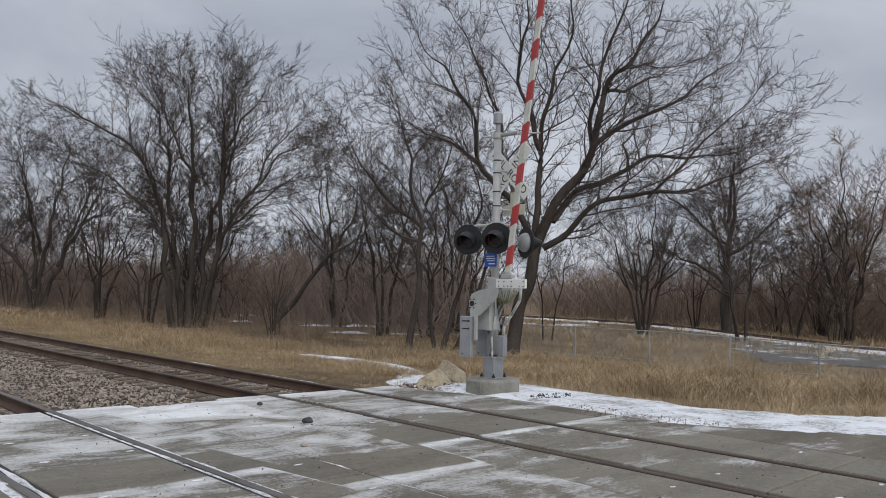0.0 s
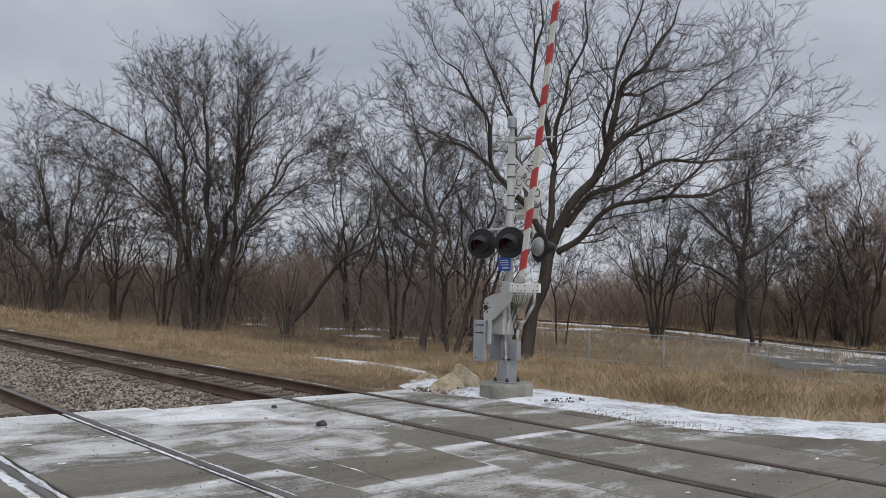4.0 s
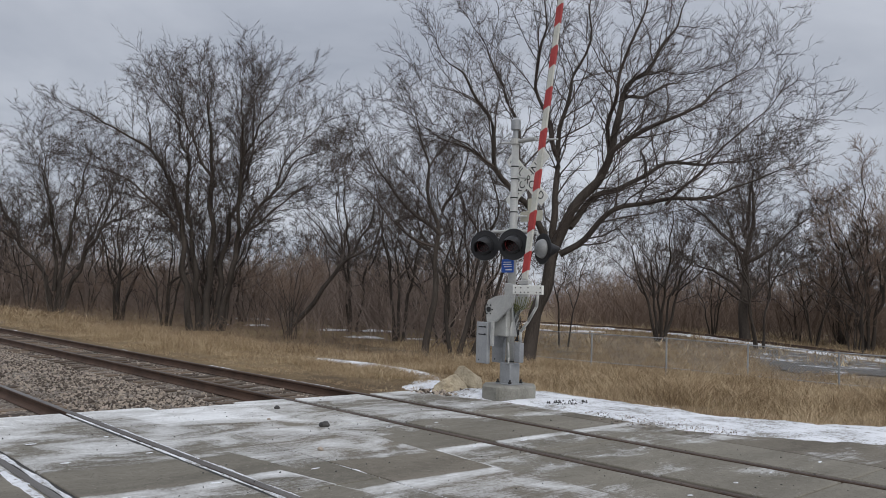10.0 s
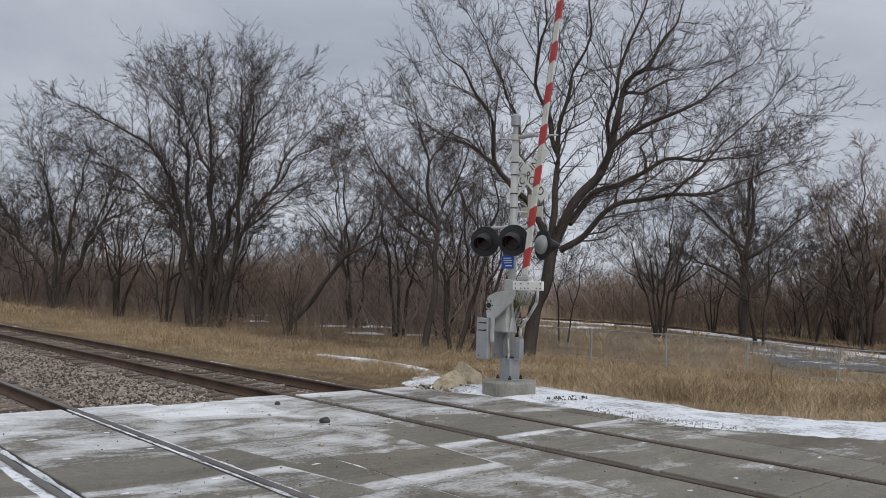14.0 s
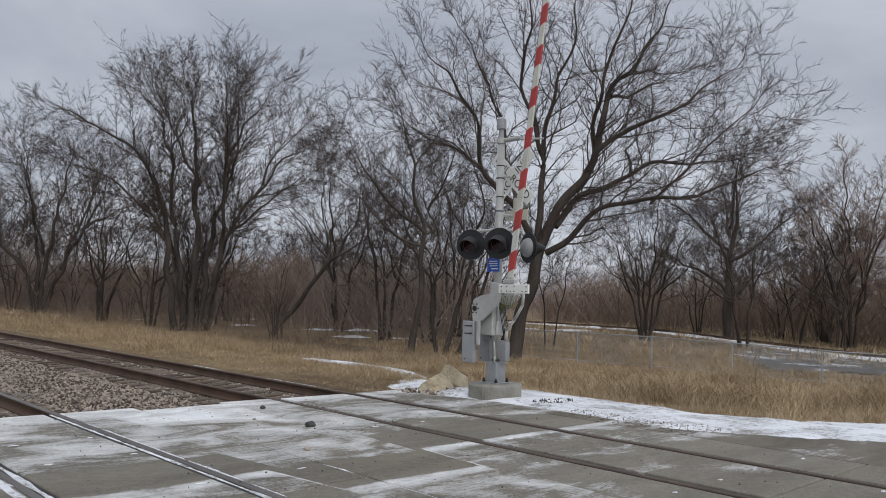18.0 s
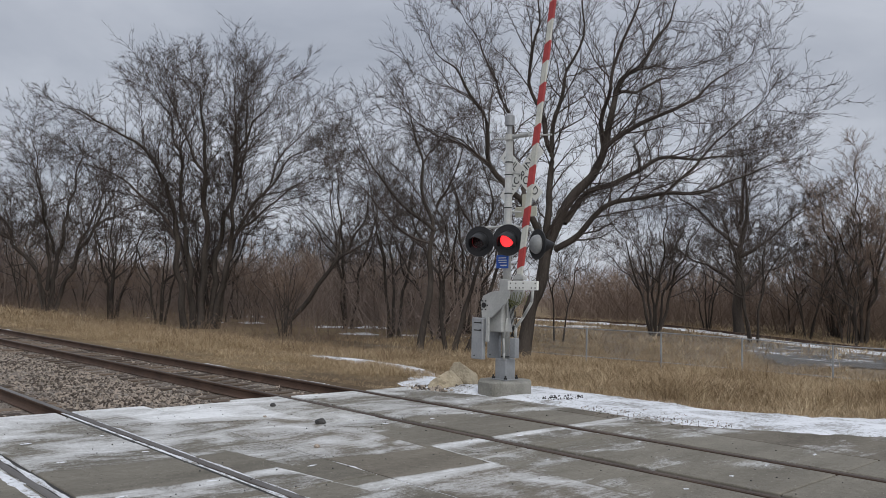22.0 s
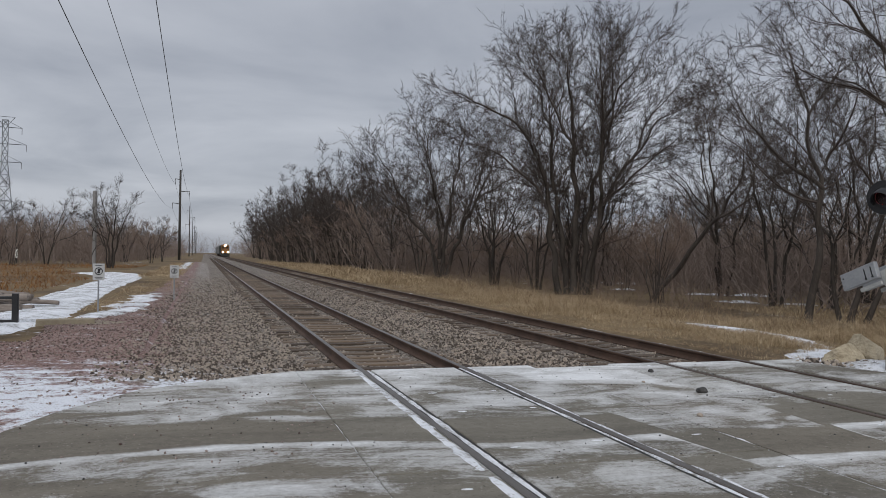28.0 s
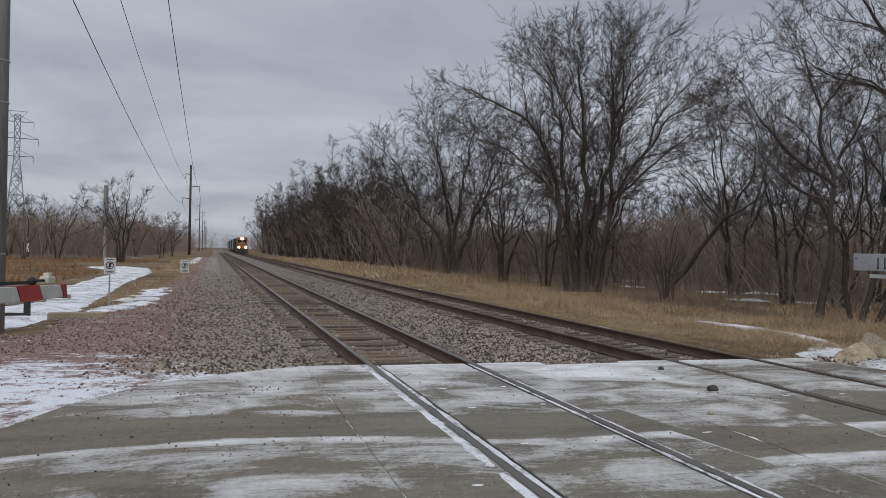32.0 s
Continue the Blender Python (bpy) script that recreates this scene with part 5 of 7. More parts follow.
tree("bare_tree", (21.4, 18.7, -0.42),
     [([(0.0, 0, -0.3), (0.2, 0, 1.2), (0.6, 0, 2.8), (1.0, 0.05, 4.05), (1.5, 0.1, 5.1), (2.5, 0.2, 6.7), (3.1, 0.5, 8.5), (3.7, 0.9, 10.1), (4.9, 1.2, 11.4), (5.6, 1.4, 12.8), (6.1, 1.5, 14.2)], 0.34),
      ([(1.0, 0.0, 3.7), (2.1, -0.5, 4.6), (3.3, -0.9, 5.3), (5.4, -1.3, 5.8), (7.2, -1.6, 6.5), (8.6, -1.8, 6.9)], 0.15),
      ([(1.4, 0.1, 4.9), (2.3, 0.6, 5.9), (3.3, 1.2, 6.5), (5.4, 1.8, 7.5), (7.2, 2.1, 7.8), (8.8, 2.3, 7.8), (10.0, 2.4, 8.2)], 0.16),
      ([(2.4, 0.2, 6.6), (3.7, -0.5, 8.3), (5.4, -1.0, 8.9), (6.6, -1.2, 9.9), (7.7, -1.3, 10.7)], 0.14),
      ([(0.9, 0.0, 3.8), (0.3, -0.3, 5.0), (-0.6, -0.7, 5.8), (-1.3, -1.0, 6.8), (-1.5, -1.3, 8.2), (-2.3, -1.5, 9.4), (-3.5, -1.6, 10.8)], 0.16),
      ([(1.0, 0.1, 4.1), (0.85, 0.5, 6.0), (1.0, 0.9, 7.5), (1.3, 1.2, 9.0), (1.9, 1.4, 10.8), (2.4, 1.5, 12.8), (2.6, 1.6, 14.4)], 0.17),
      ([(0.2, -0.3, 5.2), (-0.3, 0.5, 7.4), (-0.7, 1.2, 9.5), (-1.4, 1.7, 11.4), (-2.3, 2.0, 13.0)], 0.12),
      ([(1.0, 0.9, 7.4), (0.2, 0.2, 9.8), (0.4, -0.6, 12.0), (0.2, -0.9, 14.2)], 0.10),
      ([(2.9, 0.4, 7.8), (3.0, -1.0, 10.2), (3.5, -1.9, 12.4), (3.7, -2.3, 14.0)], 0.10),
      ([(3.6, 0.8, 9.8), (5.4, 2.2, 10.6), (7.0, 3.0, 11.6)], 0.08),
      ([(4.6, -1.15, 5.6), (6.2, -2.6, 7.4), (7.4, -3.4, 8.8)], 0.06),
      ([(-1.3, -1.0, 6.8), (-2.8, -1.6, 7.4), (-4.2, -2.0, 8.2)], 0.07),
      ([(4.4, 1.5, 7.1), (5.0, 3.2, 8.4), (5.8, 4.2, 9.8)], 0.07)],
     23, "big bare tree with wide spreading limbs behind the crossing signal", low=4.0, reach=2.9, every=0.16, fine=0.0066, second=0.24, third=0.15, thick=0.78, leaf=0.75, lift=0.06)
tree("bare_tree", (19.3, 21.8, -0.38),
     [([(0, 0, -0.3), (0.05, 0, 0.4), (0.27, 0, 1.9), (0.44, 0.1, 3.75), (0.37, 0.1, 4.8), (0.06, 0.2, 6.5), (-0.25, 0.3, 8.1), (-0.8, 0.4, 9.4)], 0.17),
      ([(0.4, 0.1, 4.3), (-0.8, 0.4, 5.5), (-2.0, 0.6, 6.8), (-2.6, 0.7, 8.2)], 0.09),
      ([(0.43, 0.1, 3.9), (-0.5, -0.4, 4.3), (-1.6, -0.8, 5.2), (-2.9, -1.0, 6.4)], 0.06),
      ([(0.3, 0.1, 5.2), (1.0, -0.6, 6.4), (1.4, -1.0, 7.8)], 0.06),
      ([(0.0, 0.2, 6.7), (0.6, 1.0, 7.8), (0.8, 1.4, 9.2)], 0.05)],
     31, "slim bare tree in the dry grass", low=3.2, reach=2.5, every=0.13, second=0.25, third=0.15, fine=0.0068)
tree("bare_tree", (22.2, 23.0, -0.40),
     [([(0, 0, -0.3), (0.15, 0, 0.5), (0.7, 0.1, 2.4), (1.15, 0.2, 4.5), (1.2, 0.3, 6.5), (0.6, 0.4, 8.6)], 0.13),
      ([(0.5, 0.2, -0.3), (0.8, 0.2, 0.5), (1.7, 0.5, 3.0), (2.2, 0.7, 5.0), (2.4, 0.9, 7.2)], 0.12),
      ([(-0.3, 0.1, -0.3), (-0.4, 0.1, 0.5), (-0.8, 0.4, 3.2), (-1.5, 0.6, 5.2), (-1.8, 0.8, 7.4)], 0.10),
      ([(1.1, 0.2, 4.3), (0.0, -0.6, 5.8), (-0.8, -0.9, 7.6)], 0.05)],
     37, "bare tree of three leaning stems", low=2.8, reach=2.4, every=0.16, second=0.26, third=0.16, fine=0.0066)
tree("leaning_tree", (22.2, 35.8, -0.38),
     [([(-0.1, 0, -0.3), (0.2, 0, 0.4), (1.5, 0.1, 2.0), (2.7, 0.2, 3.8), (3.3, 0.2, 4.6), (3.9, 0.3, 6.2), (4.2, 0.3, 8.0)], 0.20),
      ([(3.0, 0.2, 4.2), (4.6, -0.4, 5.0), (6.0, -0.8, 5.6)], 0.08),
      ([(2.7, 0.2, 3.8), (2.6, 0.8, 5.4), (2.2, 1.2, 7.2)], 0.08),
      (stem(0.1, 0.3, 0.6, 0.9, 4.4), 0.07)],
     41, "dark bare tree that leans far over", low=2.6, reach=2.3, every=0.28, fine=0.0065)
tree("bare_tree", (19.8, 66.0, -0.40),
     [([(-0.3, 0, -0.3), (-0.4, 0, 0.4), (-0.9, -0.2, 2.7), (-3.1, -0.6, 6.2), (-5.2, -0.9, 9.6), (-6.2, -1.0, 11.6)], 0.22),
      ([(0.0, 0.3, -0.3), (0.0, 0.3, 0.4), (0.0, 0.6, 3.7), (0.9, 1.0, 9.6), (1.6, 1.4, 14.2)], 0.24),
      ([(0.4, 0, -0.3), (0.5, 0, 0.4), (2.1, -0.3, 4.7), (4.4, -0.8, 8.4), (5.6, -1.0, 11.4)], 0.22),
      ([(-0.4, 0.2, 1.8), (-0.9, 0.8, 6.4), (-2.3, 1.6, 11.0), (-3.6, 2.0, 13.4)], 0.17),
      ([(0.1, 0.5, 4.4), (-0.6, -1.4, 9.4), (-0.9, -2.2, 14.0)], 0.13),
      ([(1.6, -0.2, 3.6), (2.6, 1.6, 8.6), (3.6, 2.6, 12.6)], 0.14),
      ([(-2.6, -0.5, 5.4), (-5.0, -1.6, 7.2), (-7.0, -2.0, 9.0)], 0.10),
      ([(3.2, -0.5, 6.6), (5.6, 0.6, 8.2), (7.2, 1.0, 9.6)], 0.10)],
     43, "broad bare tree with forking limbs", low=3.4, reach=4.0, every=0.21, second=0.32, third=0.20, fine=0.0120, leaf=0.9, thick=0.9, lift=0.05)
tree("bare_tree", (20.1, 54.0, -0.40), fork(random.Random(2), 3, 2.6, 7.4, 0.14), 47, "small bare tree of several stems", low=1.8, reach=1.7, every=0.5, fine=0.0075)
tree("bare_tree", (18.8, 84.0, -0.42),
     [([(0, 0, -0.3), (-0.1, 0, 0.4), (-1.5, 0, 2.8), (-3.6, 0, 6.4), (-5.0, 0, 9.6), (-5.8, 0, 12.4)], 0.19),
      ([(-2.2, 0, 4.0), (-2.4, 1.2, 7.6), (-2.8, 2.0, 10.8)], 0.12),
      (stem(0.4, 0.2, 1.6, 0.4, 11.0), 0.16), ([(0.6, 0.2, 4.4), (2.4, -0.8, 7.2), (3.8, -1.4, 9.4)], 0.10)],
     53, "bare tree leaning out over the railway's verge", low=2.8, reach=2.4, every=0.5, second=0.36, third=0.24, fine=0.009)
wide_tree = tree("bare_tree", (20.5, 104.0, -0.42), fork(random.Random(4), 5, 5.6, 12.4, 0.22), 54, "wide bare tree with arching stems beside the railway", "trees along the railway", low=2.4, reach=3.0, every=0.6, second=0.5, third=0.32, fine=0.013)
for k, (x, y, q) in enumerate(((19.0, 118, 1.05), (18.2, 134, 1.2), (19.0, 152, 1.25), (18.4, 174, 1.3), (18.2, 200, 1.3), (18.6, 230, 1.25), (18.0, 266, 1.3), (18.4, 310, 1.2))):
    copy_thing(wide_tree, pose(x, y, land(x, y), 0, 0, 67 * k) @ Matrix.Scale(q, 4))
tree("bare_tree", (53.4, 26.6, -0.55),
     [([(0, 0, -0.3), (0, 0, 0.5), (-0.1, 0, 3.0), (0.2, 0.1, 6.0), (0.6, 0.2, 9.6), (0.5, 0.3, 12.2)], 0.42)] + [([(0, 0, z), (1.9 * c, 1.9 * q, z + 1.5), (4.6 * c, 4.6 * q, z + 2.6 + 0.3 * k)], 0.15) for k, (z, c, q) in enumerate(((2.8, 1, 0.2), (3.2, -1, 0.3), (4.2, 0.5, 0.9), (4.8, -0.6, -0.8), (5.4, 0.9, -0.5), (6.4, -0.9, 0.5), (7.2, 0.3, 1.0), (7.8, -0.2, -0.9)))],
     59, "dark broad bare tree beyond the wire fence", low=2.4, reach=3.2, every=0.20, second=0.28, third=0.20, fine=0.0115, thick=0.9)
tree("bare_tree", (53.6, 33.4, -0.55), fork(random.Random(6), 3, 2.8, 9.6, 0.16), 61, "bare tree with a narrow crown beyond the wire fence", low=2.6, reach=2.2, every=0.32, fine=0.010)
tree("bare_tree", (56.0, 19.4, -0.55), fork(random.Random(7), 5, 4.2, 12.2, 0.16), 67, "brownish bare tree beyond the wire fence", twig=M_twig_red, low=1.4, reach=2.6, every=0.26, fine=0.0105)
tree("bare_tree", (60.0, 22.5, -0.55), fork(random.Random(8), 4, 3.6, 9.6, 0.15), 68, "rust-brown bare tree at the edge of the far brush", twig=M_twig_red, low=1.2, reach=2.5, every=0.26, fine=0.0105)
tree("bare_tree", (-9.6, 92.0, -0.3), fork(random.Random(9), 4, 3.2, 8.8, 0.15), 71, "bare tree by the trail", turn=-17, low=2.0, reach=1.9, every=0.42, fine=0.009)

for x, y, n, wide, high, r, seed in ((28.4, 38.7, 3, 3.6, 11.0, 0.14, 81), (25.5, 30.8, 3, 2.6, 9.0, 0.11, 82), (31.8, 31.9, 4, 3.4, 10.0, 0.13, 83), (32.6, 26.0, 2, 1.8, 7.0, 0.07, 84), (44.5, 27.8, 4, 3.8, 9.6, 0.13, 85), (46.0, 22.0, 3, 3.2, 8.2, 0.12, 86), (24.6, 50.5, 4, 4.0, 10.5, 0.14, 87)):
    tree("bare_tree", (x, y, land(x, y)), fork(random.Random(seed), n, wide, high, r), seed, "bare tree with forking stems standing in the brush", "trees in the brush", low=2.4, reach=2.5, every=0.28, second=0.30, third=0.20, fine=0.0080, leaf=0.85)

# belts of lesser trees, copied from five kinds
KINDS = ((4, 3.4, 7.8, 0.085, 2.3), (3, 3.2, 10.0, 0.10, 2.4), (5, 2.9, 5.2, 0.05, 1.7), (2, 3.4, 7.4, 0.09, 2.3), (6, 1.7, 3.2, 0.03, 1.0))


def belts():
    made = {}
    rnd = random.Random(9)
    spots = []
    for k in range(34):
        y = 46 + 9.0 * k + rnd.uniform(-2, 2)
        spots.append((rnd.uniform(18.5, 22.5), y, (0, 1, 3)[k % 3]))
        if k < 20:
            spots.append((rnd.uniform(23, 33), y + rnd.uniform(-3, 3), rnd.choice((0, 1))))
        if 3 < k < 22:
            spots.append((rnd.uniform(19, 24), y + 4 + rnd.uniform(-1, 1), rnd.choice((0, 1, 2))))
    spots += [(rnd.uniform(25, 42), 24 + 34 * k / 14 + rnd.uniform(-1.5, 1.5), rnd.choice((0, 1, 2, 3))) for k in range(15)]
    spots += [(rnd.uniform(44, 75), 44 + 60 * k / 14 + rnd.uniform(-3, 3), rnd.choice((0, 1, 2))) for k in range(15)]
    spots += [(21.5 + rnd.uniform(-1.2, 5.5), 33 + 6 * k + rnd.uniform(-1.0, 1.0), rnd.choice((2, 4, 4))) for k in range(7)]
    spots += [(54 + rnd.uniform(-4, 14), 27 - 1.9 * k + rnd.uniform(-2, 2), rnd.choice((0, 2, 2, 3, 0))) for k in range(24)]
    spots += [(rnd.uniform(18.3, 24), 92 + 12 * k + rnd.uniform(-2, 2), rnd.choice((2, 2, 0))) for k in range(12)]
    spots += [(62 + rnd.uniform(-4, 16), 40 - 3.0 * k + rnd.uniform(-2, 2), rnd.choice((0, 1))) for k in range(6)]
    spots += [(-13 - 2.2 * k + rnd.uniform(-3, 3), 130 + rnd.uniform(-26, 30), rnd.choice((0, 0, 1, 2))) for k in range(20)]
    spots += [(-7 - rnd.uniform(0, 8), 130 + 14 * k, rnd.choice((0, 2, 3))) for k in range(9)]
    spots = [p for p in spots if not (43 < p[0] < 54 and 27 < p[1] < 40) and not (p[0] > 24 and 0.65 < p[1] / p[0] < 0.92)]
    for k, (x, y, i) in enumerate(spots):
        at = (x, y, land(x, y) + 0.05)
        if i in made:
            big = rnd.uniform(1.35, 1.7) if y > 88 and x > 0 else rnd.uniform(0.9, 1.15)
            copy_thing(made[i], pose(*at, 0, 0, rnd.uniform(0, 360)) @ Matrix.Scale(big, 4))
        else:
            n, wide, high, r, out = KINDS[i]
            made[i] = tree("woodland_shrub" if i == 4 else "woodland_tree", at, fork(random.Random(40 + i), n, wide, high, r), 101 + 7 * i, "tangled leafless shrub at the wood's edge" if i == 4 else "bare leafless woodland tree",
                           "woodland shrubs" if i == 4 else "woodland trees", rnd.uniform(0, 360), twig=M_twig_red if i in (2, 4) else M_twig, low=0.22 * high, reach=out, every=0.74, second=0.60, third=0.42, fine=0.012 if i != 4 else 0.007, sides=5, spray=1)


belts()


def thicket(name, n, spots, h0, h1, label, material, seed, spread=0.8, stout=1.0):
    """Many thin bare stems that fork once or twice, all in one mesh."""
    rng = random.Random(seed)
    w = Wood()
    for k in range(n):
        x, y = spots(rng)
        z = land(x, y)
        h = rng.uniform(h0, h1)
        d = Vector((rng.gauss(0, spread), rng.gauss(0, spread), 1)).normalized()
        p0 = Vector((x, y, z - 0.05))
        p1 = p0 + d * h * 0.5
        p2 = p1 + (d + Vector((rng.gauss(0, 0.3), rng.gauss(0, 0.3), 0.1))).normalized() * h * 0.5
        r = stout * (0.007 + 0.003 * h)
        w.tube([p0, p1, p2], [r, r * 0.7, r * 0.3], 3)
        for q in range(11):
            f = rng.uniform(0.12, 0.98)
            a = p0.lerp(p1, f * 2) if f < 0.5 else p1.lerp(p2, f * 2 - 1)
            e = a + (d * 0.6 + Vector((rng.gauss(0, 0.8), rng.gauss(0, 0.8), rng.gauss(0.15, 0.4)))).normalized() * h * rng.uniform(0.15, 0.42)
            w.twig(a, (e - a).normalized(), (e - a).length, r * 0.55)
    return tagged(raw(name, [v[:] for v in w.v], w.f, material), label, "brush", kind="stuff")


def wood_floor(r):
    while True:
        x, y = 23.5 + 16 * r.random() ** 0.8, 26 + 100 * r.random() ** 1.2
        if y > 0.96 * x:
            return x, y


def far_brush(r):
    """Brush beyond the siding, thick to the south and thin where the land lies open."""
    while True:
        x, y = r.uniform(56, 92), r.uniform(-14, 60)
        if x > 57 + 0.06 * max(0, y) and not 46.5 < y / max(x, 1) * 57 < 54:
            return x, y


def behind(r):
    while True:
        x, y = r.uniform(30, 72), r.uniform(44, 125)
        if y > 1.06 * x - 4:
            return x, y


thicket("thicket", 2600, wood_floor, 1.2, 5.4, "brown leafless undergrowth below the trees", M_brush, 5, 0.6, 1.3)
thicket("thicket", 600, lambda r: (r.uniform(18.6, 23.0), 27 + 70 * r.random()), 0.5, 1.8, "low brown brush at the wood's edge", M_twig_red, 6)
thicket("thicket", 4600, far_brush, 1.5, 7.0, "reddish-brown brush beyond the siding", M_twig_red, 7, 0.5, 1.4)
thicket("thicket", 2600, behind, 2.0, 7.0, "brown brush in the distance", M_brush, 8, 0.5, 1.8)
thicket("far_woods", 3400, lambda r: (r.uniform(-75, -12), r.uniform(112, 210)), 2.5, 8.0, "grey leafless woods in the distance", M_brush, 10, 0.4, 1.9)
thicket("far_woods", 1300, lambda r: (-9 - 40 * r.random(), r.uniform(200, 460)), 4.0, 10.0, "grey leafless woods beyond the trail", M_brush, 14, 0.4, 2.2)
thicket("far_woods", 1500, lambda r: (18.5 + 14 * r.random() ** 1.5, 78 + 320 * r.random() ** 1.5), 3.0, 9.0, "dense brown leafless woods along the railway", M_brush, 11, 0.5, 2.0)
thicket("far_woods", 2600, lambda r: (r.uniform(70, 220), r.uniform(70, 240)), 3.0, 8.0, "hazy leafless woods on the horizon", M_brush, 12, 0.5, 2.0)
thicket("far_woods", 900, lambda r: (r.uniform(-160, 60), r.uniform(500, 800)), 9.0, 16.0, "hazy woods at the end of the line", M_brush, 13, 0.6)
for x, y, w, d in ((24.4, 48.5, 0.7, 0.3), (26.6, 46.6, 0.5, 0.3), (28.4, 40.2, 0.8, 0.25), (30.6, 38.8, 0.6, 0.3), (25.2, 33.4, 0.7, 0.2), (27.4, 31.6, 0.5, 0.2), (33, 58, 1.4, 0.5), (45, 40, 2.2, 0.6), (49, 37, 1.2, 0.5), (58, 50, 3, 0.9)):
    c, q = math.cos(radians(-42)), math.sin(radians(-42))
    snow_sheet("snow_patch", [(x - w * c + d * q, y - w * q - d * c), (x + w * c + d * q, y + w * q - d * c), (x + w * c - d * q, y + w * q + d * c), (x - w * c - d * q, y - w * q + d * c)], lambda u, v: land(u, v) + 0.06, "thin patch of snow among dead grass", 0.05, 0.3, 0.7)


# ---- grass ----
YARD = [(30.5, 13.5), (31.5, 8.5), (33.5, 1.5), (35.0, 3.5), (43.0, 15.0), (48.5, 23.2), (40.0, 19.6)]


def in_yard(x, y):
    inside = False
    x += 0.8 * noise.noise((x * 0.3, y * 0.3, 2))
    for (x0, y0), (x1, y1) in zip(YARD, YARD[1:] + YARD[:1]):
        if (y0 > y) != (y1 > y) and x < (x1 - x0) * (y - y0) / (y1 - y0) + x0:
            inside = not inside
    return inside


def grass_mat(name, dark, mid, light):
    m, nt, b = base(name, 0.9, 0, 0.15)
    geo = nt.nodes.new("ShaderNodeNewGeometry")
    f = mth(nt, "ADD", mth(nt, "MULTIPLY", geo.outputs["Random Per Island"], 0.6), mth(nt, "MULTIPLY", noise_tex(nt, geo.outputs["Position"], 0.45, 4), 0.75))
    f = mth(nt, "SUBTRACT", f, 0.12)
    nt.links.new(ramp(nt, f, [(0.2, dark), (0.55, mid), (0.9, light)]), b.inputs["Base Color"])
    return m


M_grass = grass_mat("dry_grass", (0.15, 0.102, 0.060), (0.34, 0.248, 0.150), (0.58, 0.47, 0.31))
M_weeds = grass_mat("dead_weed", (0.095, 0.066, 0.044), (0.20, 0.145, 0.095), (0.31, 0.235, 0.16))
M_grass_red = grass_mat("rust_grass", (0.13, 0.06, 0.026), (0.24, 0.115, 0.045), (0.33, 0.185, 0.085))


def grass(name, n, spots, h0, h1, wide, label, material, seed, keep=None, lean=0.8):
    rng = np.random.RandomState(seed)
    V = np.zeros((n * 5, 3))
    F = []
    k = 0
    while k < n:
        x, y = spots(rng)
        if keep and not keep(x, y):
            continue
        clump = 0.34 + 0.95 * max(0.0, noise.noise((x * 0.42, y * 0.42, 11)) + 0.25) + 0.75 * max(0.0, noise.noise((x * 1.7, y * 1.7, 4)))
        if noise.noise((x * 0.8, y * 0.8, 31)) < -0.32 and rng.rand() < 0.8:
            continue
        clump *= 0.35 + 0.65 * sm(0.0, 2.2, (x - 11.8) if y < 10.8 else (x - 9.6) * 0.9)
        h = rng.uniform(h0, h1) * clump * (1.35 if rng.rand() < 0.06 else 1.0)
        if 11 < y < 24 and x < 13.5 + 0.95 * math.sin(min(2.2, max(0.0, (y - 14.4) / 3.1))) + 0.3:
            h *= 0.5
        a = rng.uniform(0, math.pi)
        w = wide * rng.uniform(0.6, 1.3)
        dx, dy = math.cos(a) * w, math.sin(a) * w
        lx = (rng.randn() * lean + 0.75 * noise.noise((x * 0.8, y * 0.8, 21))) * h
        ly = (rng.randn() * lean + 0.75 * noise.noise((x * 0.8, y * 0.8, 57))) * h
        z = land(x, y) - 0.02
        V[k * 5:k * 5 + 5] = ((x - dx, y - dy, z), (x + dx, y + dy, z), (x + dx * 0.7 + lx * 0.4, y + dy * 0.7 + ly * 0.4, z + h * 0.6), (x - dx * 0.7 + lx * 0.4, y - dy * 0.7 + ly * 0.4, z + h * 0.6), (x + lx, y + ly, z + h))
        F += [(k * 5, k * 5 + 1, k * 5 + 2, k * 5 + 3), (k * 5 + 3, k * 5 + 2, k * 5 + 4)]
        k += 1
    return tagged(raw(name, V.tolist(), F, material), label, "grass", kind="stuff")


def strip_mid(y):
    return 13.5 + 0.95 * math.sin((y - 14.4) / 6.8 * 2.2)


def bare(x, y):
    """False where snow strips and the verge leave the grass out."""
    if y < 10.6 and x < 12.0 + max(0.0, 5.5 - y) * 0.9:
        return False
    if 14.4 < y < 21.2 and abs(x - strip_mid(y)) < 0.5:
        return False
    return True


grass("dry_grass", 72000, lambda r: (9.9 + 8.5 * r.beta(1.2, 1.5), 11.6 + 40 * r.beta(1, 1.7)), 0.14, 0.44, 0.0048, "tall dry straw-coloured grass beside the track", M_grass, 1, bare)
grass("dry_grass", 92000, lambda r: (12 + 11 * r.beta(1, 1.3), r.uniform(-2, 19)), 0.17, 0.52, 0.0046, "tall dry straw-coloured grass behind the signal", M_grass, 2, bare)
grass("dry_grass", 26000, lambda r: (9.9 + 9 * r.beta(1.1, 1.5), 50 + 120 * r.beta(1, 1.8)), 0.3, 0.7, 0.022, "dry grass along the railway", M_grass, 3)
grass("dry_grass", 30000, lambda r: (r.uniform(21, 37), r.uniform(-4, 30)), 0.12, 0.40, 0.009, "dry grass by the wire fence", M_grass, 4, lambda x, y: not in_yard(x, y))
